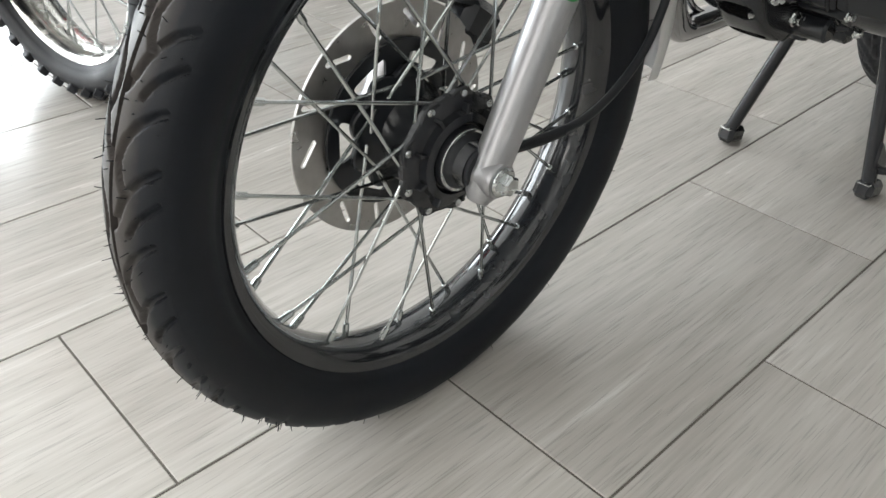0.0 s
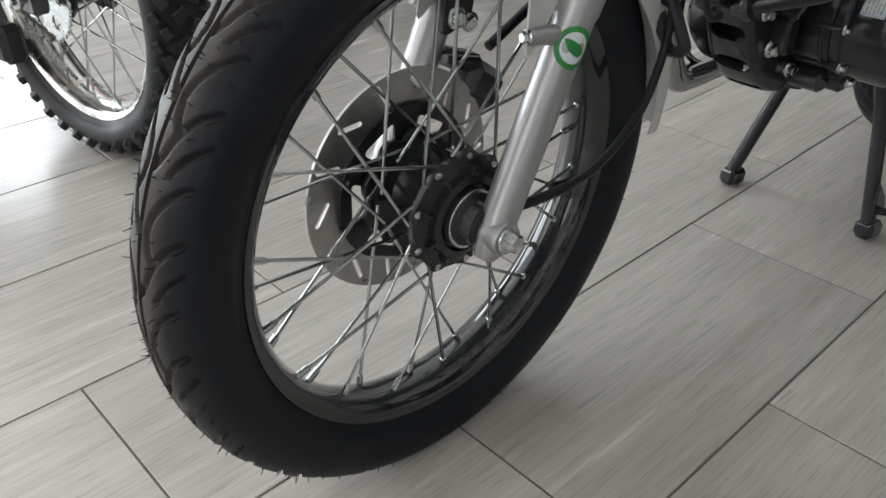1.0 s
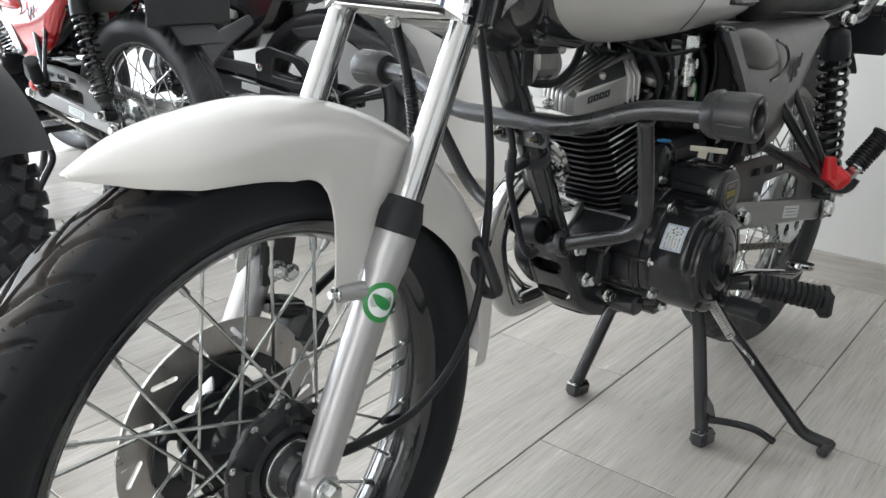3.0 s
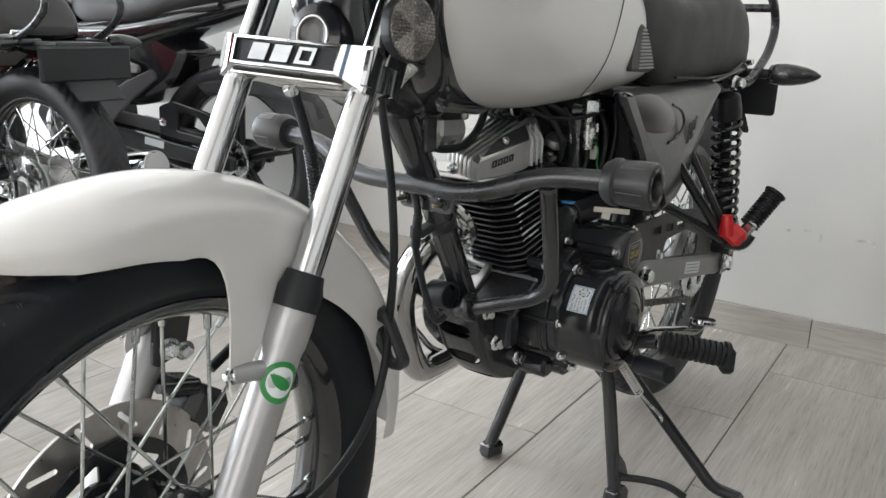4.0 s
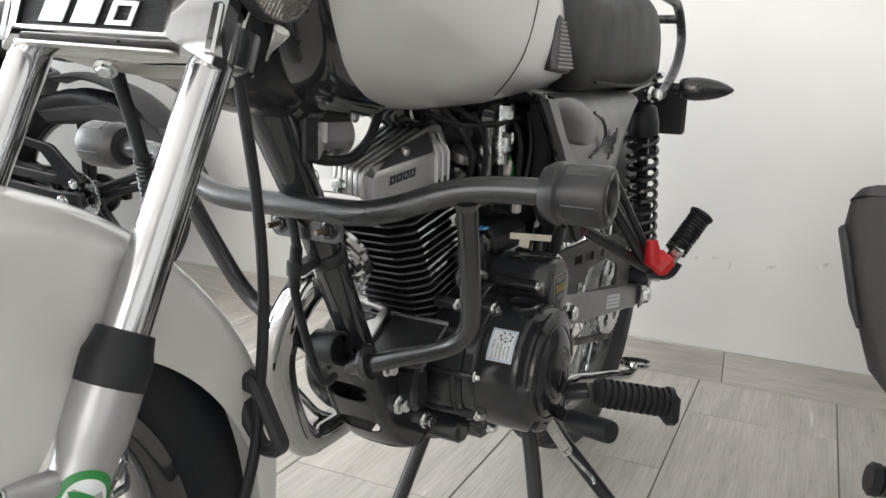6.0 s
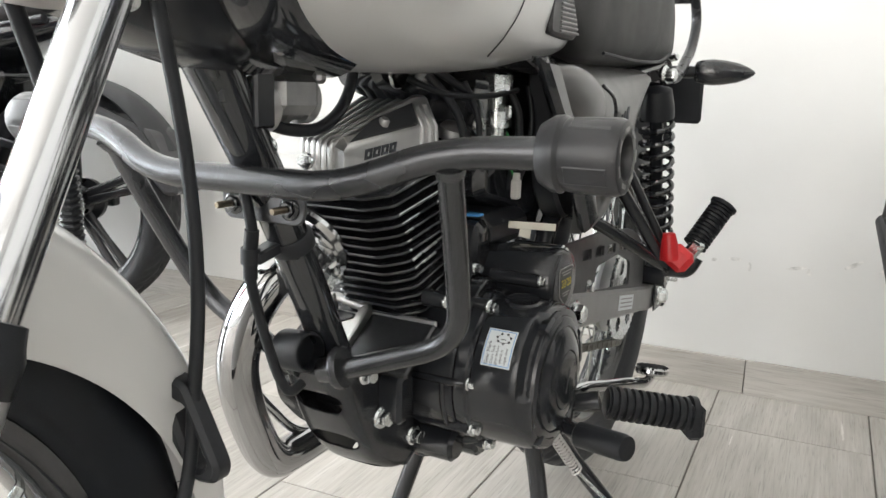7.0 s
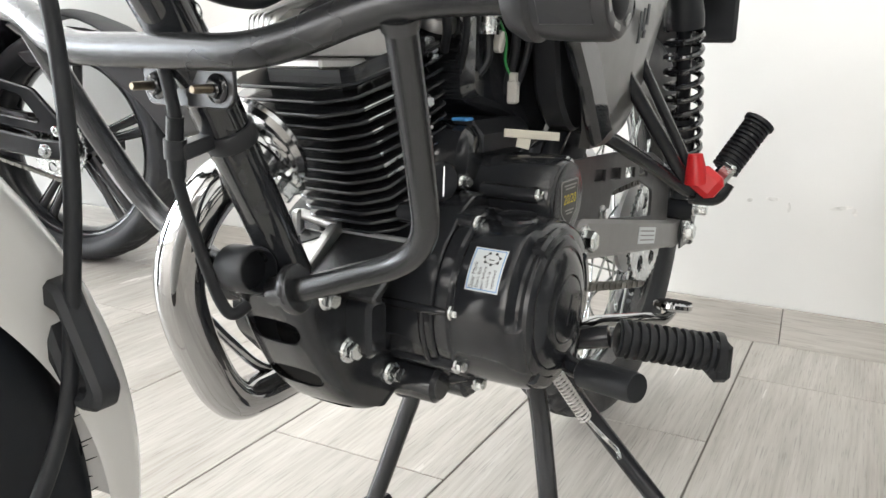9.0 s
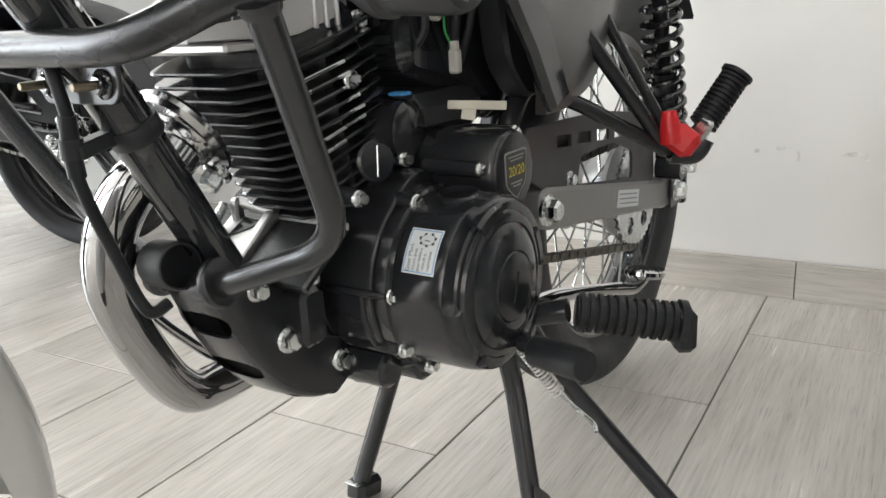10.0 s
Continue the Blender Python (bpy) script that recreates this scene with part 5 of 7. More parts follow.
for k in range(3):
    y = 0.026 + 0.0125 * k
    rib = [(0.040, 0.058), (0.050, 0.056), (0.0615, 0.036), (0.0615, 0.004), (0.056, 0.004), (0.050, 0.03), (0.040, 0.046)]
    part("rib", Geo().plate(rib, 0.0046, 0.0014, HC @ Matrix(((1, 0, 0, 0), (0, 0, 1, y), (0, 1, 0, 0), (0, 0, 0, 1)))), ALLOY, engine)
inset = [HC @ V(p) for p in ((0.0572, -0.082, 0.0285), (0.0578, 0.020, 0.0390), (0.0482, 0.026, 0.0575), (0.0482, -0.022, 0.0475), (0.0482, -0.040, 0.0430))]
part("cover_inset", Geo().add([*inset, *[p - V((0.002, 0, 0.003)) for p in inset]], [(0, 1, 2, 3, 4), (9, 8, 7, 6, 5), (0, 5, 6, 1), (1, 6, 7, 2), (2, 7, 8, 3), (3, 8, 9, 4), (4, 9, 5, 0)]), MATT_BLACK, engine, "dark sunken field on the head cover")
part("cover_lug", Geo().lathe((0.052, -0.028, 0.039), (0.5, -0.2, 1), [(0.0048, 0), (0.0048, 0.004), (0.0034, 0.006), (0, 0.0062)], 12).moved(HC), ALLOY, engine)
for k in range(4):
    y = -0.066 + 0.0125 * k
    z = 0.0115 + 0.0012 * k
    part("name_mark", Geo().plate([(y, z), (y + 0.0100, z + 0.001), (y + 0.0115, z + 0.0095), (y + 0.0015, z + 0.0085)], 0.001, 0.0002, HC @ side(0.0590), [[(y + 0.0032, z + 0.0028), (y + 0.0074, z + 0.0032), (y + 0.0084, z + 0.0066), (y + 0.0042, z + 0.0062)]]), INK, engine)
part("cover_bolt", bolt((0.020, -0.092, 0.010), (0.2, -1, 0.1), 0.0045, 0.010).moved(HC), ZINC, engine)
part("head_flange", Geo().box((0, 0.007, -0.005), (0.116, 0.14, 0.008), 0.002).moved(HC), ALLOY, engine)

# exhaust: oval flange, header sweeping down on the far side, and the silencer
FL = V((-0.0267, 0.500, 0.511))
FAX = V((0, -0.76, -0.65)).normalized()
F1, F2 = V((1, 0, 0)), V((0, -0.65, 0.76)).normalized()
flange_m = Matrix(((F1.x, F2.x, -FAX.x, FL.x), (F1.y, F2.y, -FAX.y, FL.y), (F1.z, F2.z, -FAX.z, FL.z), (0, 0, 0, 1)))
lean = radians(-14)
oval = [(0.0365 * math.cos(t) * math.cos(lean) - 0.0490 * math.sin(t) * math.sin(lean), 0.0365 * math.cos(t) * math.sin(lean) + 0.0490 * math.sin(t) * math.cos(lean)) for t in (2 * math.pi * k / 56 for k in range(56))]
flange = part("exhaust_flange", Geo().plate(oval, 0.012, 0.004, flange_m), FORK_CHROME, bike, "chrome oval exhaust flange")
part("flange_ring", Geo().lathe(FL, FAX, [(0.0320, 0.003), (0.0320, 0.0065), (0.0300, 0.0085), (0.0265, 0.0070), (0.0250, 0.0095), (0.0245, 0.013), (0.0222, 0.014), (0.0215, 0.030), (0.0190, 0.032)], 48), FORK_CHROME, flange)
for s in (1, -1):
    p = FL + s * 0.0385 * (0.24 * F1 - 0.97 * F2) + FAX * 0.004
    part("flange_nut", bolt(p, FAX, 0.0080, 0.018), ZINC, flange)
pipe = curve([FL + FAX * 0.006, FL + FAX * 0.022 + V((-0.003, 0, 0)), (-0.043, 0.4600, 0.478), (-0.056, 0.4450, 0.446), (-0.069, 0.4440, 0.404), (-0.079, 0.4600, 0.358), (-0.087, 0.4860, 0.310), (-0.091, 0.5050, 0.2835), (-0.094, 0.5260, 0.2670), (-0.098, 0.5560, 0.2615), (-0.103, 0.62, 0.2590), (-0.110, 0.72, 0.258), (-0.125, 0.90, 0.27)], 10)
exhaust = part("exhaust_pipe", Geo().tube(pipe, [0.0172 if i < 14 else 0.0198 for i in range(len(pipe))], 30), PIPE_CHROME, bike, "chrome exhaust header")
part("silencer", Geo().tube([(-0.125, 0.88, 0.27), (-0.135, 0.95, 0.28), (-0.14, 1.02, 0.29), (-0.15, 1.46, 0.372), (-0.15, 1.482, 0.376), (-0.15, 1.484, 0.3763), (-0.15, 1.476, 0.375)], [0.026, 0.042, 0.046, 0.046, 0.043, 0.037, 0.035], 30), CHROME, bike, "chrome silencer on the far side")
part("silencer_mouth", Geo().lathe((-0.15, 1.477, 0.3752), (0, 1, 0.18), [(0.0365, 0), (0.034, 0.004), (0, 0.005)], 28), MATT_BLACK, bike)

part("brake_rod", Geo().tube(curve([(-0.10, 0.490, 0.362), (-0.10, 0.525, 0.322), (-0.10, 0.564, 0.285), (-0.10, 0.62, 0.262)]), 0.0052, 12), CHROME, bike, "chrome brake pedal rod")

# front engine mount: folded black plate with slots
front_line = curve([(0, 0.4600, 0.402), (0, 0.4680, 0.382), (0, 0.4820, 0.350), (0, 0.5010, 0.318), (0, 0.5260, 0.291), (0, 0.5520, 0.2765), (0, 0.5720, 0.2735)], 14)
back_line = curve([(0, 0.5300, 0.404), (0, 0.5400, 0.388), (0, 0.5480, 0.360), (0, 0.5660, 0.334), (0, 0.5930, 0.318), (0, 0.6040, 0.300), (0, 0.5980, 0.286)], 14)
SLOTS = ((0.02, 0.235, 0.23, 0.060), (0.02, 0.475, 0.23, 0.056), (0.04, 0.715, 0.22, 0.050))


def mount_plate(wide=60):
    """A bent sheet: rounded front with slots, flat sides running back to the crankcase."""
    rows = len(front_line)
    keep, at = [[True] * (wide + 1) for _ in range(rows)], []
    for i in range(rows):
        f, b, line = front_line[i], back_line[i], []
        for k in range(wide + 1):
            u, s = -1 + 2 * k / wide, i / (rows - 1)
            for cu, cs, ru, rs in SLOTS:
                q = math.hypot((u - cu) / ru, (s - cs) / rs)
                if q < 0.86:
                    keep[i][k] = False
                elif q < 1.16:
                    u, s = cu + (u - cu) / q, cs + (s - cs) / q
            j = min(rows - 2, int(s * (rows - 1)))
            w = s * (rows - 1) - j
            f, b = front_line[j].lerp(front_line[j + 1], w), back_line[j].lerp(back_line[j + 1], w)
            a = max(-1.0, min(1.0, u / 0.5)) * math.pi / 2
            x = 0.035 * math.copysign(abs(math.sin(a)) ** 0.62, a)
            set_back = (1 - abs(math.cos(a)) ** 0.62) * 0.22
            v = set_back + max(0.0, abs(u) - 0.5) / 0.5 * (1 - 0.22)
            line.append(V((x, 0, 0)) + f.lerp(b, v))
        at.append(line)
    g = Geo()
    for lift in (0.0, 0.003):
        pts, faces = [], []
        for i in range(rows):
            for k in range(wide + 1):
                p = at[i][k]
                c = front_line[i].lerp(back_line[i], 0.5)
                inward = V((c.x - p.x, c.y - p.y, c.z - p.z))
                inward = V((inward.x * 3, inward.y, inward.z)).normalized()
                pts.append(p + inward * lift)
        for i in range(rows - 1):
            for k in range(wide):
                if keep[i][k] and keep[i + 1][k] and keep[i][k + 1] and keep[i + 1][k + 1]:
                    n = wide + 1
                    q = (i * n + k, i * n + k + 1, (i + 1) * n + k + 1, (i + 1) * n + k)
                    faces.append(q[::-1] if lift else q)
        g.add(pts, faces)
    for edge in ([at[i][0] for i in range(rows)], [at[i][-1] for i in range(rows)], at[0], at[-1]):
        g.tube(edge, 0.0016, 6)
    return g


part("mount_plate", mount_plate(), SATIN_BLACK, bike, "black slotted engine mount plate", 40)
for by, bz, r in ((0.524, 0.345, 0.0074), (0.585, 0.3035, 0.0070), (0.496, 0.3955, 0.0058), (0.552, 0.3900, 0.0058)):
    part("mount_bolt", bolt((0.037, by, bz), (1, -0.25, 0), r, 0.012), ZINC, bike)

# carburettor side, wiring and the black air box behind the cylinder
part("air_box", Geo().plate(rounded([(0.675, 0.675), (0.98, 0.68), (0.98, 0.50), (0.82, 0.48), (0.76, 0.52), (0.675, 0.54)], 0.02), 0.13, 0.01, side(-0.005)), GLOSS_BLACK, bike, "black air box")
part("carburettor", Geo().box((-0.005, 0.668, 0.572), (0.05, 0.05, 0.075), 0.01).lathe((0.0, 0.62, 0.575), (0, 1, 0), [(0.018, 0), (0.02, 0.02), (0.02, 0.06)], 20), PANEL_DARK, bike)
tap = part("fuel_tap", Geo().tube([(0.064, 0.700, 0.655), (0.064, 0.700, 0.632), (0.066, 0.698, 0.630), (0.066, 0.698, 0.616), (0.066, 0.698, 0.615), (0.066, 0.698, 0.600)], [0.0095, 0.0095, 0.0150, 0.0150, 0.0105, 0.0095], 18), ZINC, bike, "zinc fuel tap under the tank")
part("tap_nut", Geo().lathe((0.063, 0.702, 0.654), (0, 0, 1), [(0, 0), (0.0175, 0), (0.0175, 0.016), (0.014, 0.018), (0, 0.018)], 6), ZINC, tap)
part("tap_lever", Geo().box((0.076, 0.694, 0.632), (0.016, 0.006, 0.014), 0.002), ZINC, tap)
part("fuel_hose", Geo().tube(curve([(0.066, 0.698, 0.606), (0.064, 0.700, 0.575), (0.045, 0.69, 0.555), (0.02, 0.68, 0.55)]), 0.004, 8), RUBBER_SOFT, bike)
part("wire", Geo().tube(curve([(0.068, 0.706, 0.62), (0.075, 0.715, 0.598), (0.072, 0.722, 0.575), (0.078, 0.725, 0.560)]), 0.0013, 6), GREEN, bike)
part("connector", Geo().box((0.079, 0.726, 0.548), (0.010, 0.010, 0.022), 0.002).box((0.079, 0.726, 0.560), (0.007, 0.007, 0.012), 0.001), SWING_PALE, bike, "white plastic wiring connector")
part("connector", Geo().box((0.070, 0.712, 0.594), (0.010, 0.009, 0.020), 0.002, Matrix.Rotation(radians(-20), 3, "X")), SWING_PALE, bike)
tape = Geo().box((0.100, 0.727, 0.509), (0.002, 0.054, 0.0080), 0.0006, Matrix.Rotation(radians(-52), 3, "Z") @ Matrix.Rotation(radians(-4), 3, "X"))
tape.box((0.094, 0.722, 0.503), (0.0012, 0.013, 0.014), 0.0003, Matrix.Rotation(radians(-20), 3, "X") @ Matrix.Rotation(radians(-52), 3, "Z"))
for pts, r in (([(0.030, 0.610, 0.668), (0.052, 0.622, 0.640), (0.056, 0.640, 0.610), (0.045, 0.655, 0.585)], 0.0042), ([(0.055, 0.640, 0.662), (0.066, 0.650, 0.630), (0.062, 0.664, 0.602), (0.050, 0.676, 0.570)], 0.0034),
               ([(0.060, 0.725, 0.664), (0.074, 0.735, 0.630), (0.072, 0.742, 0.590), (0.060, 0.748, 0.545)], 0.0048), ([(0.070, 0.770, 0.660), (0.078, 0.765, 0.620), (0.074, 0.760, 0.575), (0.060, 0.757, 0.535)], 0.0036), ([(0.020, 0.585, 0.664), (0.048, 0.612, 0.650), (0.070, 0.660, 0.648), (0.078, 0.720, 0.655)], 0.0030)):
    part("rubber_hose", Geo().tube(curve(pts), r, 10), RUBBER_SOFT, bike)
part("hose_ring", Geo().lathe((0.060, 0.668, 0.618), (1, -0.4, 0), [(0.007, -0.003), (0.0095, 0), (0.0075, 0.003), (0.006, 0.001)], 20), ZINC, bike)
part("carburettor_cap", Geo().lathe((0.028, 0.668, 0.606), (0.4, -0.2, 1), [(0.018, 0), (0.0185, 0.004), (0.0165, 0.011), (0.008, 0.014), (0, 0.014)], 24), CAST_GREY, bike)
part("carburettor_screw", bolt((0.034, 0.646, 0.588), (1, -0.4, 0), 0.006, 0.008), ZINC, bike)
part("inner_frame", Geo().plate(rounded([(0.520, 0.690), (0.720, 0.690), (0.720, 0.545), (0.640, 0.545), (0.628, 0.610), (0.600, 0.640), (0.540, 0.655)], 0.012), 0.050, 0.006, side(-0.004)), GLOSS_BLACK, bike, "black inner frame behind the cylinder head")
part("starter_cover", Geo().box((0.010, 0.735, 0.502), (0.120, 0.120, 0.040), 0.012), MATT_BLACK, bike)
part("tape_tag", tape, TAPE, bike, "cream tape tag on a cable")
part("blue_tag", Geo().box((0.060, 0.664, 0.5255), (0.016, 0.014, 0.003), 0.001), BLUE, bike)
for k, pts in enumerate(([(0.0, 0.385, 0.634), (0.0, 0.418, 0.6225), (0.0, 0.448, 0.6175), (0.0, 0.478, 0.6190), (0.0, 0.508, 0.634), (0.0, 0.526, 0.662), (0.0, 0.530, 0.700)], [(0.0, 0.44, 0.65), (0.0, 0.475, 0.668), (0.0, 0.50, 0.70)],
                         [(0.02, 0.60, 0.685), (0.05, 0.63, 0.66), (0.06, 0.66, 0.64), (0.05, 0.68, 0.60)])):
    part("wiring_loom", Geo().tube(curve(pts), (0.0055, 0.009, 0.004)[k], 10), RUBBER_SOFT, bike)
# secondary air valve in front of the head, on its bracket
valve = part("air_valve", Geo().lathe((-0.012, 0.402, 0.640), (0.25, 0.95, 0), [(0.012, -0.012), (0.022, -0.010), (0.024, 0.0), (0.024, 0.016), (0.018, 0.020)], 28), ALLOY, bike, "grey cast air valve")
part("valve_body", Geo().box((0.004, 0.430, 0.648), (0.036, 0.046, 0.034), 0.008, Matrix.Rotation(radians(-12), 3, "Z")).lathe((-0.004, 0.425, 0.643), (0.15, 0.98, 0), [(0.015, -0.004), (0.020, 0.0), (0.020, 0.008), (0.017, 0.010), (0.017, 0.020), (0.020, 0.022), (0.020, 0.032), (0.014, 0.036)], 26).box((0.016, 0.448, 0.662), (0.022, 0.012, 0.012), 0.003), CAST_GREY, valve)
part("valve_bracket", Geo().box((0.018, 0.385, 0.652), (0.006, 0.022, 0.06), 0.002), SATIN_BLACK, valve)
part("valve_bolt", bolt((0.006, 0.402, 0.606), (0.3, -1, 0), 0.006, 0.010), ZINC, valve)
part("engine_hanger", Geo().plate(rounded([(0.53, 0.690), (0.57, 0.70), (0.575, 0.668), (0.56, 0.652), (0.545, 0.655)], 0.006), 0.004, 0.001, side(0.03)), CHROME, bike)
part("frame_bolt", bolt((0.028, 0.385, 0.690), (1, -0.2, 0), 0.008, 0.010), ZINC, bike)

# ---------- tank, seat and panels ----------
def hull(rows, power=2.6, n=36, low=0.0):
    """Skin over stations (y, half width, bottom, top); low is the roundness below the waist."""
    rings = []
    for y, w, z0, z1 in rows:
        ring = []
        for k in range(n):
            t = 2 * math.pi * k / n
            c, s = math.cos(t), math.sin(t)
            q = 2 / (low if low and s < 0 else power)
            ring.append((w * math.copysign(abs(c) ** q, c), y, (z0 + z1) / 2 + (z1 - z0) / 2 * math.copysign(abs(s) ** q, s)))
        rings.append(ring[::-1])
    return Geo().loft(rings)


def through_rows(rows, n=5):
    """Stations refined by a smooth line."""
    a = curve([V((r[0], r[1], r[2])) for r in rows], n)
    b = curve([V((r[0], r[3], 0)) for r in rows], n)
    return [(p.x, p.y, p.z, q.y) for p, q in zip(a, b)]


tank_rows = [(0.2850, 0.104, 0.785, 0.895), (0.2868, 0.1100, 0.772, 0.908), (0.2930, 0.1150, 0.753, 0.918), (0.3080, 0.1200, 0.734, 0.925), (0.3320, 0.1240, 0.714, 0.931), (0.366, 0.1275, 0.694, 0.936), (0.42, 0.1300, 0.677, 0.938),
             (0.50, 0.1310, 0.667, 0.935), (0.60, 0.1270, 0.667, 0.921), (0.68, 0.1215, 0.672, 0.893), (0.74, 0.1165, 0.678, 0.855), (0.78, 0.1120, 0.683, 0.815), (0.805, 0.1060, 0.690, 0.780), (0.812, 0.098, 0.697, 0.765)]
part("head_shroud", hull(through_rows([(0.232, 0.024, 0.70, 0.85), (0.250, 0.044, 0.690, 0.87), (0.272, 0.052, 0.680, 0.88), (0.296, 0.052, 0.672, 0.87), (0.345, 0.044, 0.662, 0.86), (0.375, 0.03, 0.665, 0.85)], 3), 3.4, 28), SATIN_BLACK, bike, "black shroud round the steering head", 50)
tank = part("fuel_tank", hull(through_rows(tank_rows), 3.0, 64, low=3.4), TANK_WHITE, bike, "glossy white fuel tank", 42)
# black hull added to hide the tank's white nose behind the steering head
nose_mask_rows = [(0.268, 0.070, 0.775, 0.880), (0.276, 0.096, 0.755, 0.895), (0.2815, 0.1050, 0.742, 0.900), (0.2920, 0.1030, 0.722, 0.890), (0.3180, 0.0960, 0.697, 0.870), (0.3480, 0.0860, 0.680, 0.840), (0.395, 0.074, 0.667, 0.80), (0.46, 0.060, 0.660, 0.76)]
part("tank_scoop", hull(through_rows(nose_mask_rows, 3), 3.2, 44), GLOSS_BLACK, tank, "added black hull that darkens the front of the tank", 42)
part("tank_seam", Geo().tube(curve([(0.1210, 0.668, 0.850), (0.1245, 0.648, 0.790), (0.1235, 0.622, 0.735), (0.1175, 0.600, 0.705), (0.1080, 0.582, 0.684)]), 0.0008, 6), PANEL_DARK, tank)
vent = rounded([(0.704, 0.7125), (0.779, 0.7090), (0.786, 0.7260), (0.766, 0.7560), (0.736, 0.7790), (0.719, 0.7730), (0.7045, 0.7350)], 0.008)
part("side_vent", Geo().plate(vent, 0.014, 0.003, side(0.1125)), PANEL_DARK, bike, "ribbed grey side vent")
for k in range(12):
    z = 0.7165 + 0.0047 * k
    y0, y1 = 0.728 + 0.0002 * k, 0.7830 - 0.0032 * k
    part("vent_rib", Geo().box((0.1200, (y0 + y1) / 2, z), (0.0030, max(0.008, y1 - y0), 0.0026), 0.0008), SWING_GREY, bike)
seat_rows = [(0.690, 0.070, 0.800, 0.832), (0.720, 0.100, 0.765, 0.838), (0.752, 0.114, 0.730, 0.840), (0.790, 0.121, 0.700, 0.840), (0.830, 0.126, 0.682, 0.836), (0.90, 0.129, 0.680, 0.828), (0.97, 0.131, 0.682, 0.828), (1.04, 0.132, 0.685, 0.838), (1.10, 0.131, 0.688, 0.846), (1.16, 0.128, 0.690, 0.842),
             (1.21, 0.122, 0.693, 0.815), (1.252, 0.112, 0.697, 0.775), (1.280, 0.095, 0.702, 0.742), (1.292, 0.07, 0.708, 0.728)]
seat = part("seat", hull(through_rows(seat_rows), 4.2, 56), SEAT_VINYL, bike, "stepped black vinyl seat", 50)
part("seat_piping", Geo().tube(curve([(0.125, 0.86, 0.700), (0.131, 0.98, 0.696), (0.131, 1.10, 0.700), (0.118, 1.21, 0.716)]), 0.0022, 6), RUBBER_SOFT, seat)


def side_panel():
    top = curve([(0, 0.722, 0.686), (0, 0.82, 0.686), (0, 0.96, 0.690), (0, 1.072, 0.690)], 8)
    bot = curve([(0, 0.822, 0.488), (0, 0.880, 0.492), (0, 0.965, 0.528), (0, 1.062, 0.655)], 8)
    prof = [(0.000, 0.098), (0.06, 0.112), (0.18, 0.126), (0.36, 0.135), (0.48, 0.137), (0.60, 0.134), (0.75, 0.132), (0.90, 0.128), (1.0, 0.122)]
    rows = [[V((x - (0.012 * max(0, i - 12) / 20), a.y + (b.y - a.y) * v, a.z + (b.z - a.z) * v)) for v, x in prof] for i, (a, b) in enumerate(zip(top, bot))]
    back = [[p - V((0.012, 0, 0)) for p in r] for r in rows]
    return Geo().loft(rows, closed=False).loft([r[::-1] for r in back], closed=False).loft([rows[0], back[0]], closed=False).loft([back[-1], rows[-1]], closed=False)


panel = part("side_cover", side_panel(), PANEL_GREY, bike, "curved grey side cover with dark emblem", 60)
part("side_cover_back", Geo().plate(rounded([(0.76, 0.68), (1.09, 0.68), (1.06, 0.61), (0.95, 0.53), (0.83, 0.50), (0.79, 0.54)], 0.02), 0.03, 0.004, side(0.085)), MATT_BLACK, panel)
dark = rounded([(0.645, 0.688), (0.690, 0.686), (0.735, 0.638), (0.800, 0.590), (0.852, 0.506), (0.815, 0.490), (0.772, 0.552), (0.712, 0.622)], 0.006)
part("dark_trim", Geo().plate(dark, 0.016, 0.006, side(0.1290)), GLOSS_BLACK, panel, "gloss black front trim")
part("cover_lobe", Geo().tube(curve([(0.120, 0.690, 0.668), (0.1290, 0.726, 0.662), (0.1330, 0.775, 0.650), (0.1330, 0.826, 0.638), (0.1260, 0.872, 0.628)], 6), [0.003 + 0.0235 * math.sin(math.pi * min(1, (i / 24) ** 0.9)) for i in range(25)], 28, squash=0.50), PANEL_GREY, panel, "raised light grey lobe")
# thin black tube draws the shadow edge round the lobe's end
part("lobe_shadow_gap", Geo().tube(curve([(0.1385, 0.826, 0.662), (0.1400, 0.862, 0.650), (0.1395, 0.878, 0.630), (0.1385, 0.862, 0.612), (0.1370, 0.826, 0.604)], 6), 0.0022, 8), GLOSS_BLACK, panel)
for k, (y, z, h) in enumerate(((0.905, 0.616, 0.026), (0.919, 0.621, 0.024), (0.933, 0.627, 0.022), (0.908, 0.600, 0.009), (0.926, 0.606, 0.009))):
    part("emblem_bar", Geo().plate([(y - 0.004, z - h / 2), (y + 0.003, z - h / 2), (y + 0.008, z + h / 2), (y + 0.001, z + h / 2)], 0.0014, 0.0003, side(0.1392 - 0.0006 * k)), INK, panel)
part("far_side_cover", side_panel().mirrored(), PANEL_GREY, bike, "", 60)

# tail: grab rail, indicator, plate holder and rear mudguard
rail = bend([(0.118, 1.130, 0.680), (0.116, 1.275, 0.678), (0.110, 1.400, 0.733), (0.105, 1.450, 0.785), (0.102, 1.405, 0.846), (0.100, 1.29, 0.852), (0.100, 0.99, 0.846)], 0.035, 7)
grab = part("grab_rail", Geo().tube(rail, 0.0088, 16), GRAB_GREY, bike, "dark grey tubular grab rail behind the seat")
part("grab_rail", Geo().tube([(-p.x, p.y, p.z) for p in rail], 0.0088, 16), GRAB_GREY, bike)
part("rail_cross", Geo().tube([(-0.104, 1.425, 0.820), (0.104, 1.425, 0.820)], 0.0085, 14), GRAB_GREY, grab)
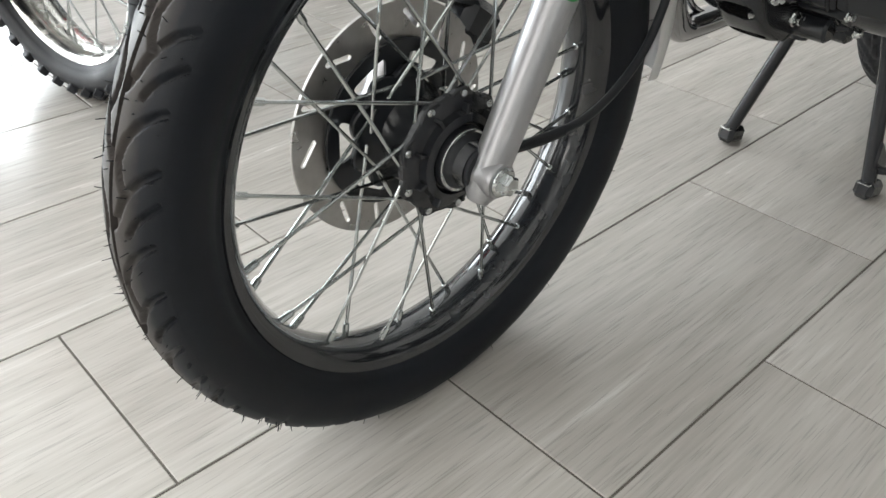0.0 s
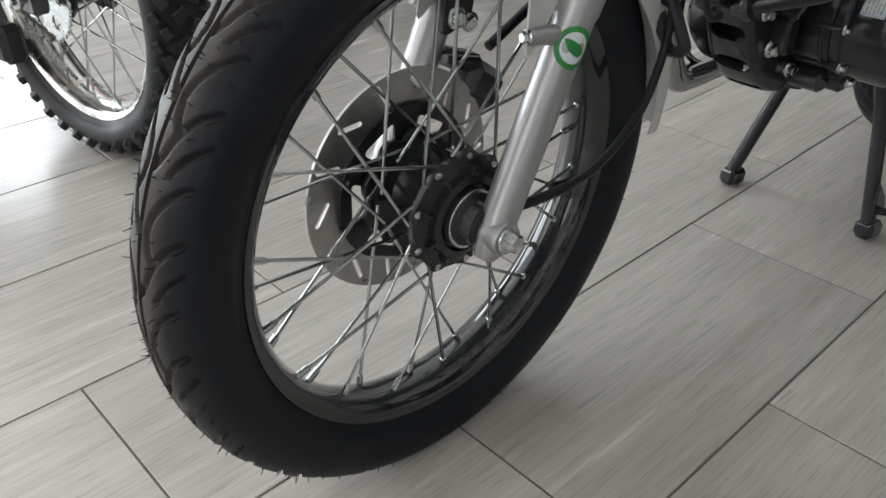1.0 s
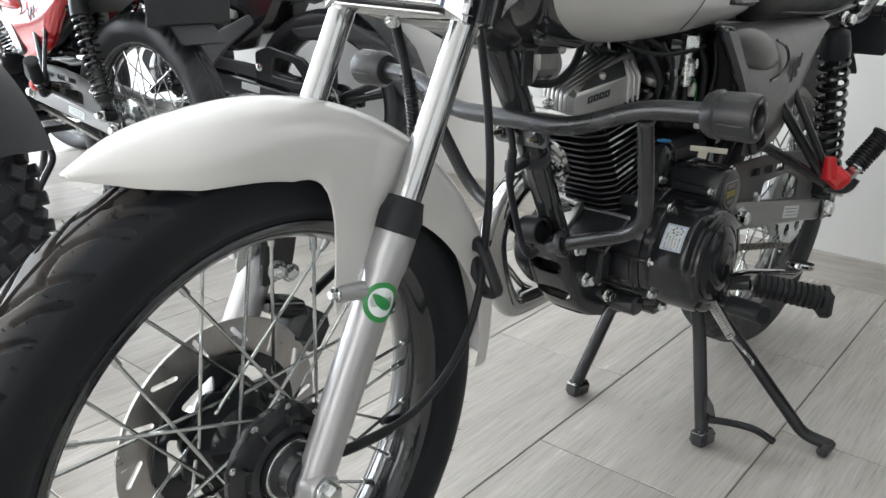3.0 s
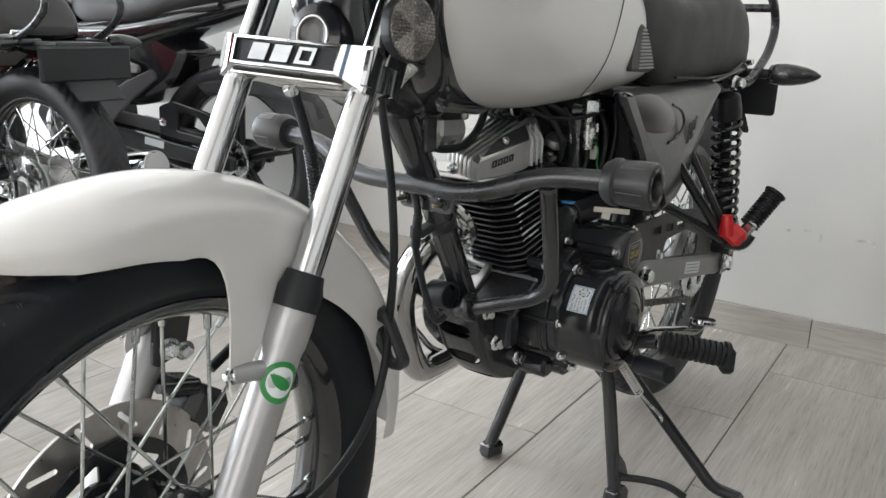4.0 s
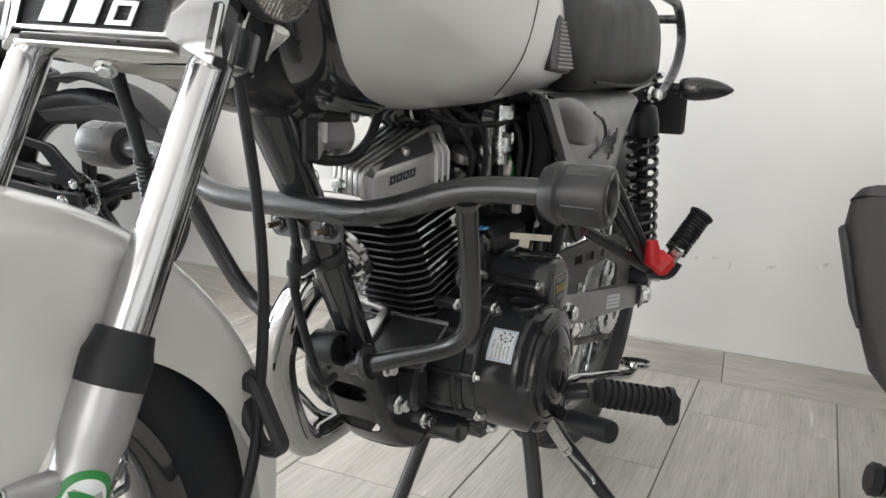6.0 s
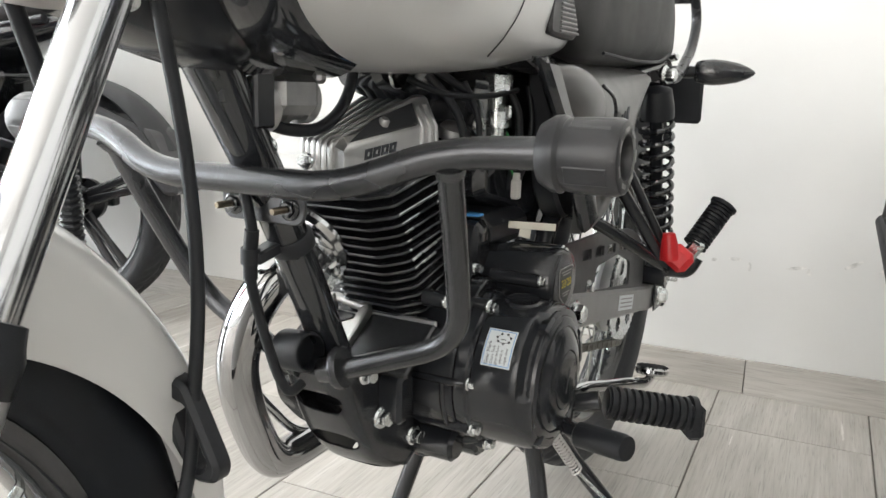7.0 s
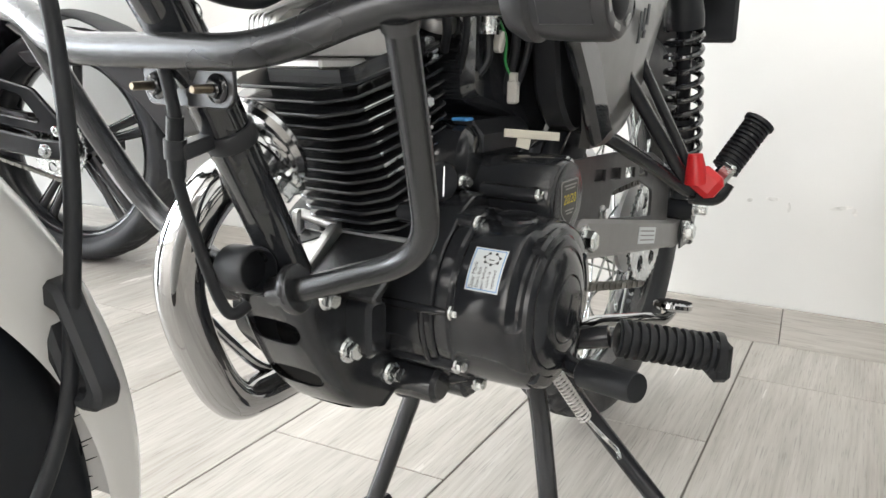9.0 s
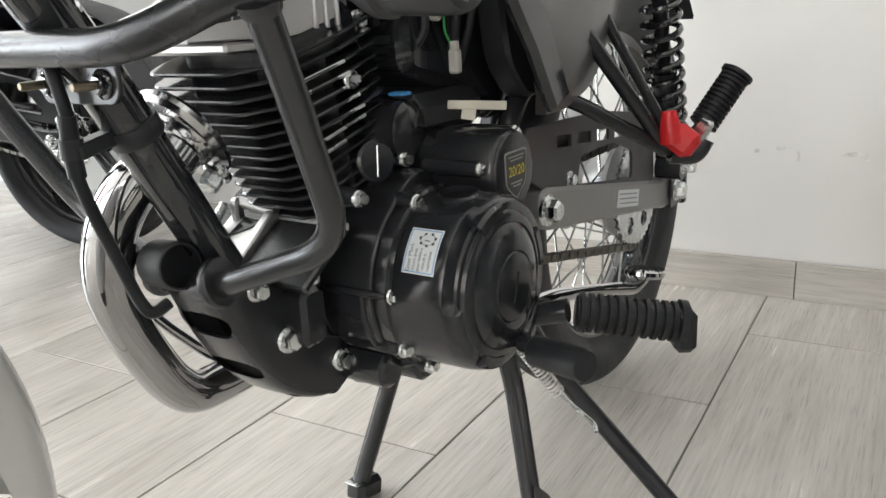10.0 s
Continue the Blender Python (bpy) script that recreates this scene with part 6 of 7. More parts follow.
part("rail_bolt", bolt((0.129, 1.135, 0.682), (1, -0.2, 0), 0.009, 0.020), ZINC, grab)
part("tail_bolt", bolt((0.09, 1.31, 0.712), (1, -0.3, 0.2), 0.006, 0.02), ZINC, grab)
for s in (1, -1):
    sig = part("indicator", Geo().tube([V((s * x, 1.34 + 0.26 * (x - 0.1), 0.692)) for x in (0.128, 0.132, 0.142, 0.158, 0.176, 0.196, 0.212, 0.221, 0.2235)], [0.010, 0.0175, 0.0205, 0.022, 0.0205, 0.0165, 0.010, 0.004, 0.0005], 22, squash=0.8), GLOSS_BLACK, bike, "black teardrop indicator")
    part("indicator_stem", Geo().tube([(s * 0.05, 1.325, 0.692), (s * 0.134, 1.348, 0.692)], 0.0095, 14), RUBBER_SOFT, sig)
part("plate_holder", Geo().box((0.0, 1.43, 0.645), (0.26, 0.012, 0.085), 0.006).box((0.0, 1.36, 0.685), (0.16, 0.14, 0.02), 0.006), MATT_BLACK, bike, "black number plate holder")
flap = Geo()
flap.loft([[V((x, 1.22 - r * math.cos(a), 0.325 + r * math.sin(a))) for x in (-0.068, -0.05, 0, 0.05, 0.068)] for a, r in ((radians(58 + 5 * k), 0.352) for k in range(17))], closed=False)
flap.loft([[V((x, 1.22 - r * math.cos(a), 0.325 + r * math.sin(a))) for x in (0.068, 0.05, 0, -0.05, -0.068)] for a, r in ((radians(58 + 5 * k), 0.347) for k in range(17))], closed=False)
part("rear_mudguard", flap, MATT_BLACK, bike)

# ---------- rear end ----------
RA = V((0.0, 1.228, 0.322))
RM = Matrix.Translation(RA)
rear_wheel = part("rear_wheel", turned(rim_profile, 72).moved(RM), GLOSS_BLACK, bike, "spoked rear wheel with black rim")
part("tyre", tyre_geo(0.306, 0.2285, 0.092, 300, 20).moved(RM), RUBBER, rear_wheel, "black rear tyre", 60)
part("hub", Geo().lathe((-0.05, 0, 0), (1, 0, 0), [(0.03, 0), (0.068, 0.002), (0.070, 0.01), (0.06, 0.02), (0.045, 0.05), (0.06, 0.08), (0.07, 0.09), (0.07, 0.096), (0.03, 0.1)], 36).moved(RM), ALLOY, rear_wheel)
add_spokes(rear_wheel, RM, 36, 0.064, 0.040, 0.2125, 0.06)
teeth = [(r * math.cos(t), r * math.sin(t)) for t, r in ((2 * math.pi * (k + o) / 41, q) for k in range(41) for o, q in ((0.0, 0.082), (0.28, 0.082), (0.42, 0.0865), (0.58, 0.0865), (0.72, 0.082)))]
sprocket_holes = [ellipse(0.056 * math.cos(t), 0.056 * math.sin(t), 0.013, 0.013, 14) for t in (2 * math.pi * k / 6 for k in range(6))]
part("sprocket", Geo().plate(teeth, 0.005, 0.0006, side(0.068), sprocket_holes + [ellipse(0, 0, 0.028, 0.028, 20)]).moved(RM), ZINC, rear_wheel, "zinc rear sprocket")
# chain: each link a pair of plates
FA, FR, RR = V((0.068, 0.775, 0.372)), 0.036, 0.084
rise = math.asin((RR - FR) / (RA - FA).yz.length)
base_ang = math.atan2(RA.z - FA.z, RA.y - FA.y)
chain_root = part("chain_run", Geo().tube([(0.068, FA.y, FA.z + FR), (0.068, RA.y, RA.z + RR)], 0.0032, 6), CHAIN, bike, "oiled drive chain")
for s in (1, -1):
    n_dir = base_ang + s * (math.pi / 2 + (rise if s > 0 else rise))
    a = V((0.068, FA.y + FR * math.cos(n_dir), FA.z + FR * math.sin(n_dir)))
    b = V((0.068, RA.y + RR * math.cos(n_dir), RA.z + RR * math.sin(n_dir)))
    ang = math.atan2(b.z - a.z, b.y - a.y)
    count = int((b - a).length / 0.0127)
    for k in range(count):
        p = a.lerp(b, (k + 0.5) / count)
        link = Geo()
        off = 0.0062 if k % 2 else 0.0045
        for q in (off, -off):
            link.box(p + V((q, 0, 0)), (0.0014, 0.0185, 0.0100), 0.0006, Matrix.Rotation(ang, 3, "X"))
        link.tube([p + V((-0.0075, 0.006, 0)), p + V((0.0075, 0.006, 0))], 0.0036, 8)
        part("chain_link", link, CHAIN, chain_root)

arm = [(0.815, 0.408), (0.83, 0.412), (1.19, 0.348), (1.215, 0.348), (1.285, 0.345), (1.285, 0.306), (1.205, 0.304), (1.17, 0.312), (0.83, 0.366), (0.812, 0.375)]
swing = part("swingarm", Geo().plate(rounded(arm, 0.010), 0.024, 0.004, side(0.108), [rounded([(1.215, 0.316), (1.255, 0.314), (1.255, 0.334), (1.215, 0.336)], 0.008)]), SWING_GREY, bike, "grey swingarm with small paper label")
part("swingarm", Geo().plate(rounded(arm, 0.010), 0.024, 0.004, side(-0.108)), SWING_GREY, bike)
part("paper_label", Geo().box((0.1208, 1.055, 0.352), (0.0008, 0.075, 0.022), 0.0002, Matrix.Rotation(radians(-10.5), 3, "X")), STICKER, swing)
for k in range(3):
    part("print_bar", Geo().box((0.1214, 1.055, 0.346 + 0.006 * k), (0.0004, 0.06, 0.0016), 0.0001, Matrix.Rotation(radians(-10.5), 3, "X")), SWING_GREY, swing)
part("pivot_bolt", bolt((0.118, 0.828, 0.389), (1, 0, 0), 0.011, 0.016), ZINC, swing)
part("axle_nut", bolt((0.121, 1.236, 0.325), (1, 0, 0), 0.0115, 0.018), ZINC, swing)
part("chain_adjuster", Geo().box((0.122, 1.275, 0.325), (0.010, 0.012, 0.055), 0.002).box((0.124, 1.236, 0.325), (0.003, 0.05, 0.045), 0.001), SATIN_BLACK, swing)
guard_out = rounded([(0.79, 0.478), (0.98, 0.472), (1.08, 0.458), (1.13, 0.440), (1.165, 0.40), (1.17, 0.352), (1.12, 0.352), (0.83, 0.408), (0.79, 0.43)], 0.012)
guard_holes = [rounded([(y, z), (y + 0.034, z - 0.003), (y + 0.034, z - 0.016), (y, z - 0.013)], 0.002) for y, z in ((0.865, 0.460), (0.918, 0.456), (0.971, 0.451), (1.024, 0.446))]
guard_holes.append(rounded([(0.925, 0.428), (1.02, 0.430), (1.085, 0.408), (1.085, 0.372), (0.915, 0.398)], 0.010))
cguard = part("chain_guard", Geo().plate(guard_out, 0.004, 0.0008, side(0.112), guard_holes), PANEL_DARK, bike, "dark slotted chain guard")
part("guard_liner", Geo().plate(rounded([(0.84, 0.470), (1.00, 0.466), (1.00, 0.430), (0.84, 0.430)], 0.006), 0.003, 0.0006, side(0.098)), MATT_BLACK, cguard)
part("guard_bolt", bolt((0.114, 0.893, 0.408), (1, 0, 0), 0.006, 0.008), ZINC, cguard)
part("guard_bolt", bolt((0.114, 1.135, 0.42), (1, 0, 0), 0.006, 0.008), ZINC, cguard)

for s in (1, -1):
    top, low = V((s * 0.123, 1.128, 0.664)), V((s * 0.123, 1.212, 0.362))
    d = (low - top).normalized()
    shock = part("shock_absorber", Geo().tube([top + d * 0.03, top + d * 0.17, top + d * 0.171, top + d * 0.29], [0.010, 0.010, 0.0165, 0.0165], 18), SATIN_BLACK, bike, "black coil spring shock absorber")
    part("spring", coil(top + d * 0.045, top + d * 0.262, 0.0235, 0.0044, 11, 18, 8), GLOSS_BLACK, shock)
    part("spring_cup", Geo().tube([top, top + d * 0.004, top + d * 0.03, top + d * 0.046], [0.012, 0.022, 0.026, 0.026], 22), RUBBER_SOFT, shock)
    part("spring_seat", Geo().tube([top + d * 0.258, top + d * 0.262, top + d * 0.280], [0.026, 0.029, 0.021], 22), SATIN_BLACK, shock)
    part("shock_nut", bolt(low + V((s * 0.012, 0, 0.004)), (s, 0, 0), 0.0085, 0.024), ZINC, shock)
    part("shock_eye", Geo().lathe(low - V((0.018, 0, 0)), (1, 0, 0), [(0, 0), (0.016, 0), (0.016, 0.036), (0, 0.036)], 20), SATIN_BLACK, shock)

# passenger foot rest on its stay, with the red transit cap
stay = part("passenger_stay", Geo().tube(bend([(0.080, 0.830, 0.520), (0.118, 0.900, 0.492), (0.176, 1.030, 0.420), (0.196, 1.050, 0.416)], 0.03), 0.0085, 16), SATIN_BLACK, bike, "black tubular passenger foot rest stay")
part("stay_tube", Geo().tube([(0.115, 0.885, 0.590), (0.178, 1.022, 0.425)], 0.0085, 14), SATIN_BLACK, stay)
part("stay_tube", Geo().tube([(0.120, 0.955, 0.590), (0.182, 1.020, 0.440)], 0.0062, 12), SATIN_BLACK, stay)
part("stay_lug", Geo().tube(bend([(0.180, 1.03, 0.416), (0.205, 1.05, 0.412), (0.214, 1.055, 0.432)], 0.015), 0.0115, 14), SATIN_BLACK, stay)
cap = Geo().tube([(0.186, 1.005, 0.470), (0.188, 1.005, 0.452), (0.190, 1.008, 0.436)], [0.0085, 0.012, 0.0150], 14)
cap.box((0.200, 1.014, 0.436), (0.036, 0.028, 0.032), 0.007, Matrix.Rotation(radians(35), 3, "Y") @ Matrix.Rotation(radians(-10), 3, "X"))
part("transit_cap", cap, RED, stay, "red plastic transit cap")
part("peg_hinge", Geo().box((0.214, 1.044, 0.446), (0.020, 0.022, 0.030), 0.004, Matrix.Rotation(radians(35), 3, "Y")), ZINC, stay)


def ribbed_peg(a, b, r, ribs, name, parent, mat=RUBBER_SOFT):
    """A rubber grip with rings."""
    a, b = V(a), V(b)
    pts, rad = [], []
    for k in range(ribs):
        for o, q in ((0.0, 0.80), (0.25, 0.80), (0.32, 1.0), (0.78, 1.0), (0.86, 0.80)):
            pts.append(a.lerp(b, (k + o) / (ribs + 1.2)))
            rad.append(r * q)
    for o, q in ((0.0, 0.9), (0.1, 1.12), (0.9, 1.12), (1.0, 0.95), (1.2, 0.9)):
        pts.append(a.lerp(b, (ribs + o) / (ribs + 1.2)))
        rad.append(r * q)
    return part(name, Geo().tube(pts, rad, 20), mat, parent, "ribbed black rubber grip")


ribbed_peg((0.212, 1.046, 0.448), (0.243, 1.078, 0.508), 0.0172, 12, "passenger_peg", bike)

# rider's foot rest, gear pedal and stands
ribbed_peg((0.196, 0.728, 0.325), (0.283, 0.778, 0.311), 0.0185, 11, "foot_peg", bike)
part("peg_block", Geo().box((0.279, 0.776, 0.307), (0.020, 0.034, 0.040), 0.005, Matrix.Rotation(radians(32), 3, "Z")), RUBBER_SOFT, bike)
part("peg_bracket", Geo().tube(bend([(0.085, 0.775, 0.270), (0.135, 0.745, 0.285), (0.150, 0.715, 0.318), (0.190, 0.724, 0.326)], 0.02), 0.011, 14), SATIN_BLACK, bike, "black foot rest bracket")
pedal = part("gear_pedal", Geo().tube(bend([(0.158, 0.712, 0.330), (0.168, 0.735, 0.333), (0.196, 0.805, 0.322), (0.208, 0.850, 0.310), (0.211, 0.868, 0.316)], 0.02), 0.0068, 14, squash=0.6), CHROME, bike, "chrome heel-and-toe gear pedal")
part("heel_pad", Geo().plate(ellipse(0, 0, 0.020, 0.030, 20), 0.010, 0.003, Matrix.Translation((0.209, 0.872, 0.320)) @ Matrix.Rotation(radians(-14), 4, "X")), CHROME, pedal)
grid = Geo()
for i in range(-3, 4):
    for j in range(-5, 6):
        if (i / 3.6) ** 2 + (j / 5.6) ** 2 < 0.95:
            grid.box((0.209 + 0.005 * i + 0.0025 * (j % 2), 0.872 + 0.0048 * j, 0.3255 - 0.0012 * j), (0.003, 0.003, 0.002), 0.0005, Matrix.Rotation(radians(45), 3, "Z"))
tagged(part("pad_studs", grid, RUBBER_SOFT, pedal), kind="stuff")
part("toe_arm", Geo().tube(bend([(0.158, 0.712, 0.330), (0.164, 0.690, 0.318), (0.172, 0.668, 0.312), (0.196, 0.654, 0.3145)], 0.015), 0.0085, 12), SATIN_BLACK, pedal)
part("toe_grip", Geo().tube([(0.192, 0.655, 0.3140), (0.194, 0.654, 0.3143), (0.243, 0.634, 0.3205), (0.2475, 0.632, 0.321), (0.248, 0.6318, 0.321)], [0.011, 0.0135, 0.0135, 0.0122, 0.007], 24), RUBBER_SOFT, pedal, "knurled rubber toe grip")
for i in range(3):
    for j in range(9):
        p = V((0.198 + 0.0048 * j, 0.6515 - 0.0019 * j + 0.005 * (i - 1), 0.3272 + 0.00060 * j - 0.0012 * abs(i - 1)))
        part("grip_stud", Geo().box(p, (0.0035, 0.0045, 0.0022), 0.0006, Matrix.Rotation(radians(-20), 3, "Z")), RUBBER_SOFT, pedal)

stand = part("centre_stand", Geo().tube([(-0.085, 0.800, 0.265), (0.090, 0.790, 0.262)], 0.011, 16), SATIN_BLACK, bike, "black tubular centre stand")
for s, top, foot in ((1, V((0.078, 0.790, 0.262)), V((0.128, 0.776, 0.022))), (-1, V((-0.060, 0.815, 0.265)), V((-0.119, 0.772, 0.022)))):
    part("stand_leg", Geo().tube(bend([top, top.lerp(foot, 0.25) + V((0, 0.012, 0)), foot + V((0, 0, 0.004))], 0.05), 0.0112, 16), SATIN_BLACK, stand)
    shoe = Geo().box(foot + V((0, 0.006, -0.006)), (0.030, 0.046, 0.030), 0.007, Matrix.Rotation(radians(-12), 3, "X"))
    part("stand_foot", shoe, SATIN_BLACK, stand)
    part("worn_patch", Geo().box(foot + V((0, -0.012, 0.0085)), (0.020, 0.016, 0.0025), 0.0008, Matrix.Rotation(radians(-12), 3, "X")), ZINC, stand, "patch worn to bare steel")
part("stand_web", Geo().plate([(0.770, 0.100), (0.800, 0.070), (0.815, 0.042), (0.772, 0.036)], 0.005, 0.001, side(0.130)), SATIN_BLACK, stand)
part("stand_lever", Geo().tube(bend([(0.130, 0.790, 0.046), (0.165, 0.812, 0.044), (0.200, 0.826, 0.040), (0.226, 0.836, 0.024)], 0.02), 0.0062, 12), SATIN_BLACK, stand)
sst = part("side_stand", Geo().tube(bend([(0.098, 0.820, 0.262), (0.105, 0.870, 0.190), (0.250, 0.903, 0.020), (0.292, 0.912, 0.012)], 0.018), 0.0105, 16), SATIN_BLACK, bike, "black side stand folded down")
part("stand_tip", Geo().box((0.290, 0.900, 0.011), (0.018, 0.050, 0.016), 0.005), SATIN_BLACK, sst)
part("stand_spring", coil((0.108, 0.748, 0.290), (0.148, 0.790, 0.205), 0.0070, 0.0012, 22, 10, 6), STEEL, sst, "zinc return spring")
part("spring_hook", Geo().tube(curve([(0.148, 0.790, 0.205), (0.162, 0.802, 0.185), (0.178, 0.812, 0.166), (0.184, 0.806, 0.160)]), 0.0022, 8), ZINC, sst)
part("stand_spring", coil((-0.020, 0.700, 0.285), (-0.060, 0.760, 0.22), 0.0075, 0.0016, 17, 10, 6), ZINC, stand)

# ---------- the other motorcycles of the row ----------
RED_PAINT = material("red_gloss_paint", (0.42, 0.012, 0.016), 0.15, vary=0.04, scale=8, bump=0.0, coat=0.7, rough_vary=0.03)
BLACK_PAINT = material("black_gloss_paint", (0.012, 0.013, 0.016), 0.15, vary=0.05, scale=8, bump=0.0, coat=0.7, rough_vary=0.03)
GREY_PLASTIC = material("mid_grey_plastic", (0.042, 0.043, 0.047), 0.42, vary=0.1, bump=0.12, fine=1200)
DARK_SHIELD = material("dark_grey_heat_shield", (0.040, 0.039, 0.040), 0.45, vary=0.08, bump=0.25, fine=2600)
RIM_ALLOY = material("polished_alloy_rim", (0.66, 0.65, 0.62), 0.22, metal=1.0, vary=0.08, bump=0.03)

knob_mesh = Geo().box((0, 0, 0.005), (0.026, 0.021, 0.017), 0.002).mesh("knob", RUBBER)
edge_knob_mesh = Geo().box((0, 0, 0.005), (0.017, 0.020, 0.020), 0.002).mesh("edge_knob", RUBBER)


def spoked_wheel(owner, name, centre, radius, width, rim_mat, knobby):
    """A wire wheel with road or knobby tyre."""
    m = Matrix.Translation(centre)
    rim = radius - 0.075
    wheel = part(name, turned([(x * width / 0.085, r + rim - 0.2285) for x, r in rim_profile], 64).moved(m), rim_mat, owner)
    if knobby:
        part("tyre", tyre_geo(radius - 0.012, rim, width, 96, 12, block=0.0).moved(m), RUBBER, wheel, "knobby off-road tyre", 60)
        for k in range(40):
            for row, (u, mesh) in enumerate(((-0.62, edge_knob_mesh), (-0.22, knob_mesh), (0.22, knob_mesh), (0.62, edge_knob_mesh), (0.95, edge_knob_mesh), (-0.95, edge_knob_mesh))):
                t = 2 * math.pi * (k + (0.5 if row in (1, 3, 5) else 0.0)) / 40
                ang = u * radians(62)
                h = radius - rim
                x, r = width * 0.5 * math.sin(ang) / math.sin(radians(78)), radius - 0.013 - 0.34 * h * (1 - math.cos(ang))
                ob = new("knob", mesh)
                ob.parent = wheel
                ob.matrix_local = m @ Matrix.Rotation(-t + math.pi / 2, 4, "X") @ Matrix.Translation((x, 0, r)) @ Matrix.Rotation(ang * 0.85, 4, "Y") @ Matrix.Rotation(0.5 if u > 0 else -0.5, 4, "Z")
    else:
        part("tyre", tyre_geo(radius, rim, width, 240, 20).moved(m), RUBBER, wheel, "", 60)
    part("hub", Geo().lathe((-0.05, 0, 0), (1, 0, 0), [(0.02, 0), (0.055, 0.002), (0.056, 0.01), (0.036, 0.02), (0.034, 0.07), (0.055, 0.09), (0.055, 0.096), (0.02, 0.1)], 28).moved(m), ENGINE_BLACK, wheel)
    add_spokes(wheel, m, 32, 0.05, 0.04, rim - 0.016, 0.05)
    return wheel


def cast_wheel(owner, name, centre, radius, width):
    """A black cast wheel with five split spokes."""
    m = Matrix.Translation(centre)
    rim = radius - 0.072
    wheel = part(name, turned([(x * width / 0.085, r + rim - 0.2285) for x, r in rim_profile], 64).moved(m), SATIN_BLACK, owner, "black cast five-spoke wheel")
    part("tyre", tyre_geo(radius, rim, width, 240, 20).moved(m), RUBBER, wheel, "", 60)
    part("hub", Geo().lathe((-0.06, 0, 0), (1, 0, 0), [(0.02, 0), (0.06, 0.003), (0.062, 0.02), (0.045, 0.04), (0.045, 0.08), (0.062, 0.1), (0.06, 0.118), (0.02, 0.12)], 32).moved(m), SATIN_BLACK, wheel)
    for k in range(5):
        for o in (-0.16, 0.16):
            t = 2 * math.pi * k / 5 + 0.3
            a = V((0, -0.05 * math.cos(t + o), 0.05 * math.sin(t + o)))
            b = V((0, -(rim - 0.012) * math.cos(t + 0.55 * o), (rim - 0.012) * math.sin(t + 0.55 * o)))
            part("wheel_spoke", Geo().tube([a, a.lerp(b, 0.5), b], [0.016, 0.012, 0.015], 10, squash=0.75).moved(m), SATIN_BLACK, wheel)
    return wheel


def chain_drive(owner, rear, x, front_y, front_z, sprocket_r=0.082):
    """Rear sprocket and a looped chain."""
    teeth = [(rear[1] + r * math.cos(t), rear[2] + r * math.sin(t)) for t, r in ((2 * math.pi * (k + o) / 40, q * sprocket_r) for k in range(40) for o, q in ((0.0, 1.0), (0.3, 1.0), (0.45, 1.055), (0.55, 1.055), (0.7, 1.0)))]
    holes = [ellipse(rear[1] + 0.055 * math.cos(t), rear[2] + 0.055 * math.sin(t), 0.013, 0.013, 12) for t in (2 * math.pi * k / 6 for k in range(6))]
    part("sprocket", Geo().plate(teeth, 0.005, 0.0006, side(x), holes), ZINC, owner)
    for s in (1, -1):
        a, b = V((x, front_y, front_z + s * 0.035)), V((x, rear[1], rear[2] + s * sprocket_r))
        n = int((b - a).length / 0.0127)
        ang = math.atan2(b.z - a.z, b.y - a.y)
        run = part("chain_run", Geo().tube([a, b], 0.0032, 6), CHAIN, owner)
        for k in range(n):
            p = a.lerp(b, (k + 0.5) / n)
            part("chain_link", Geo().box(p, (0.016 if k % 2 else 0.011, 0.0165, 0.0105), 0.001, Matrix.Rotation(ang, 3, "X")), CHAIN, run)


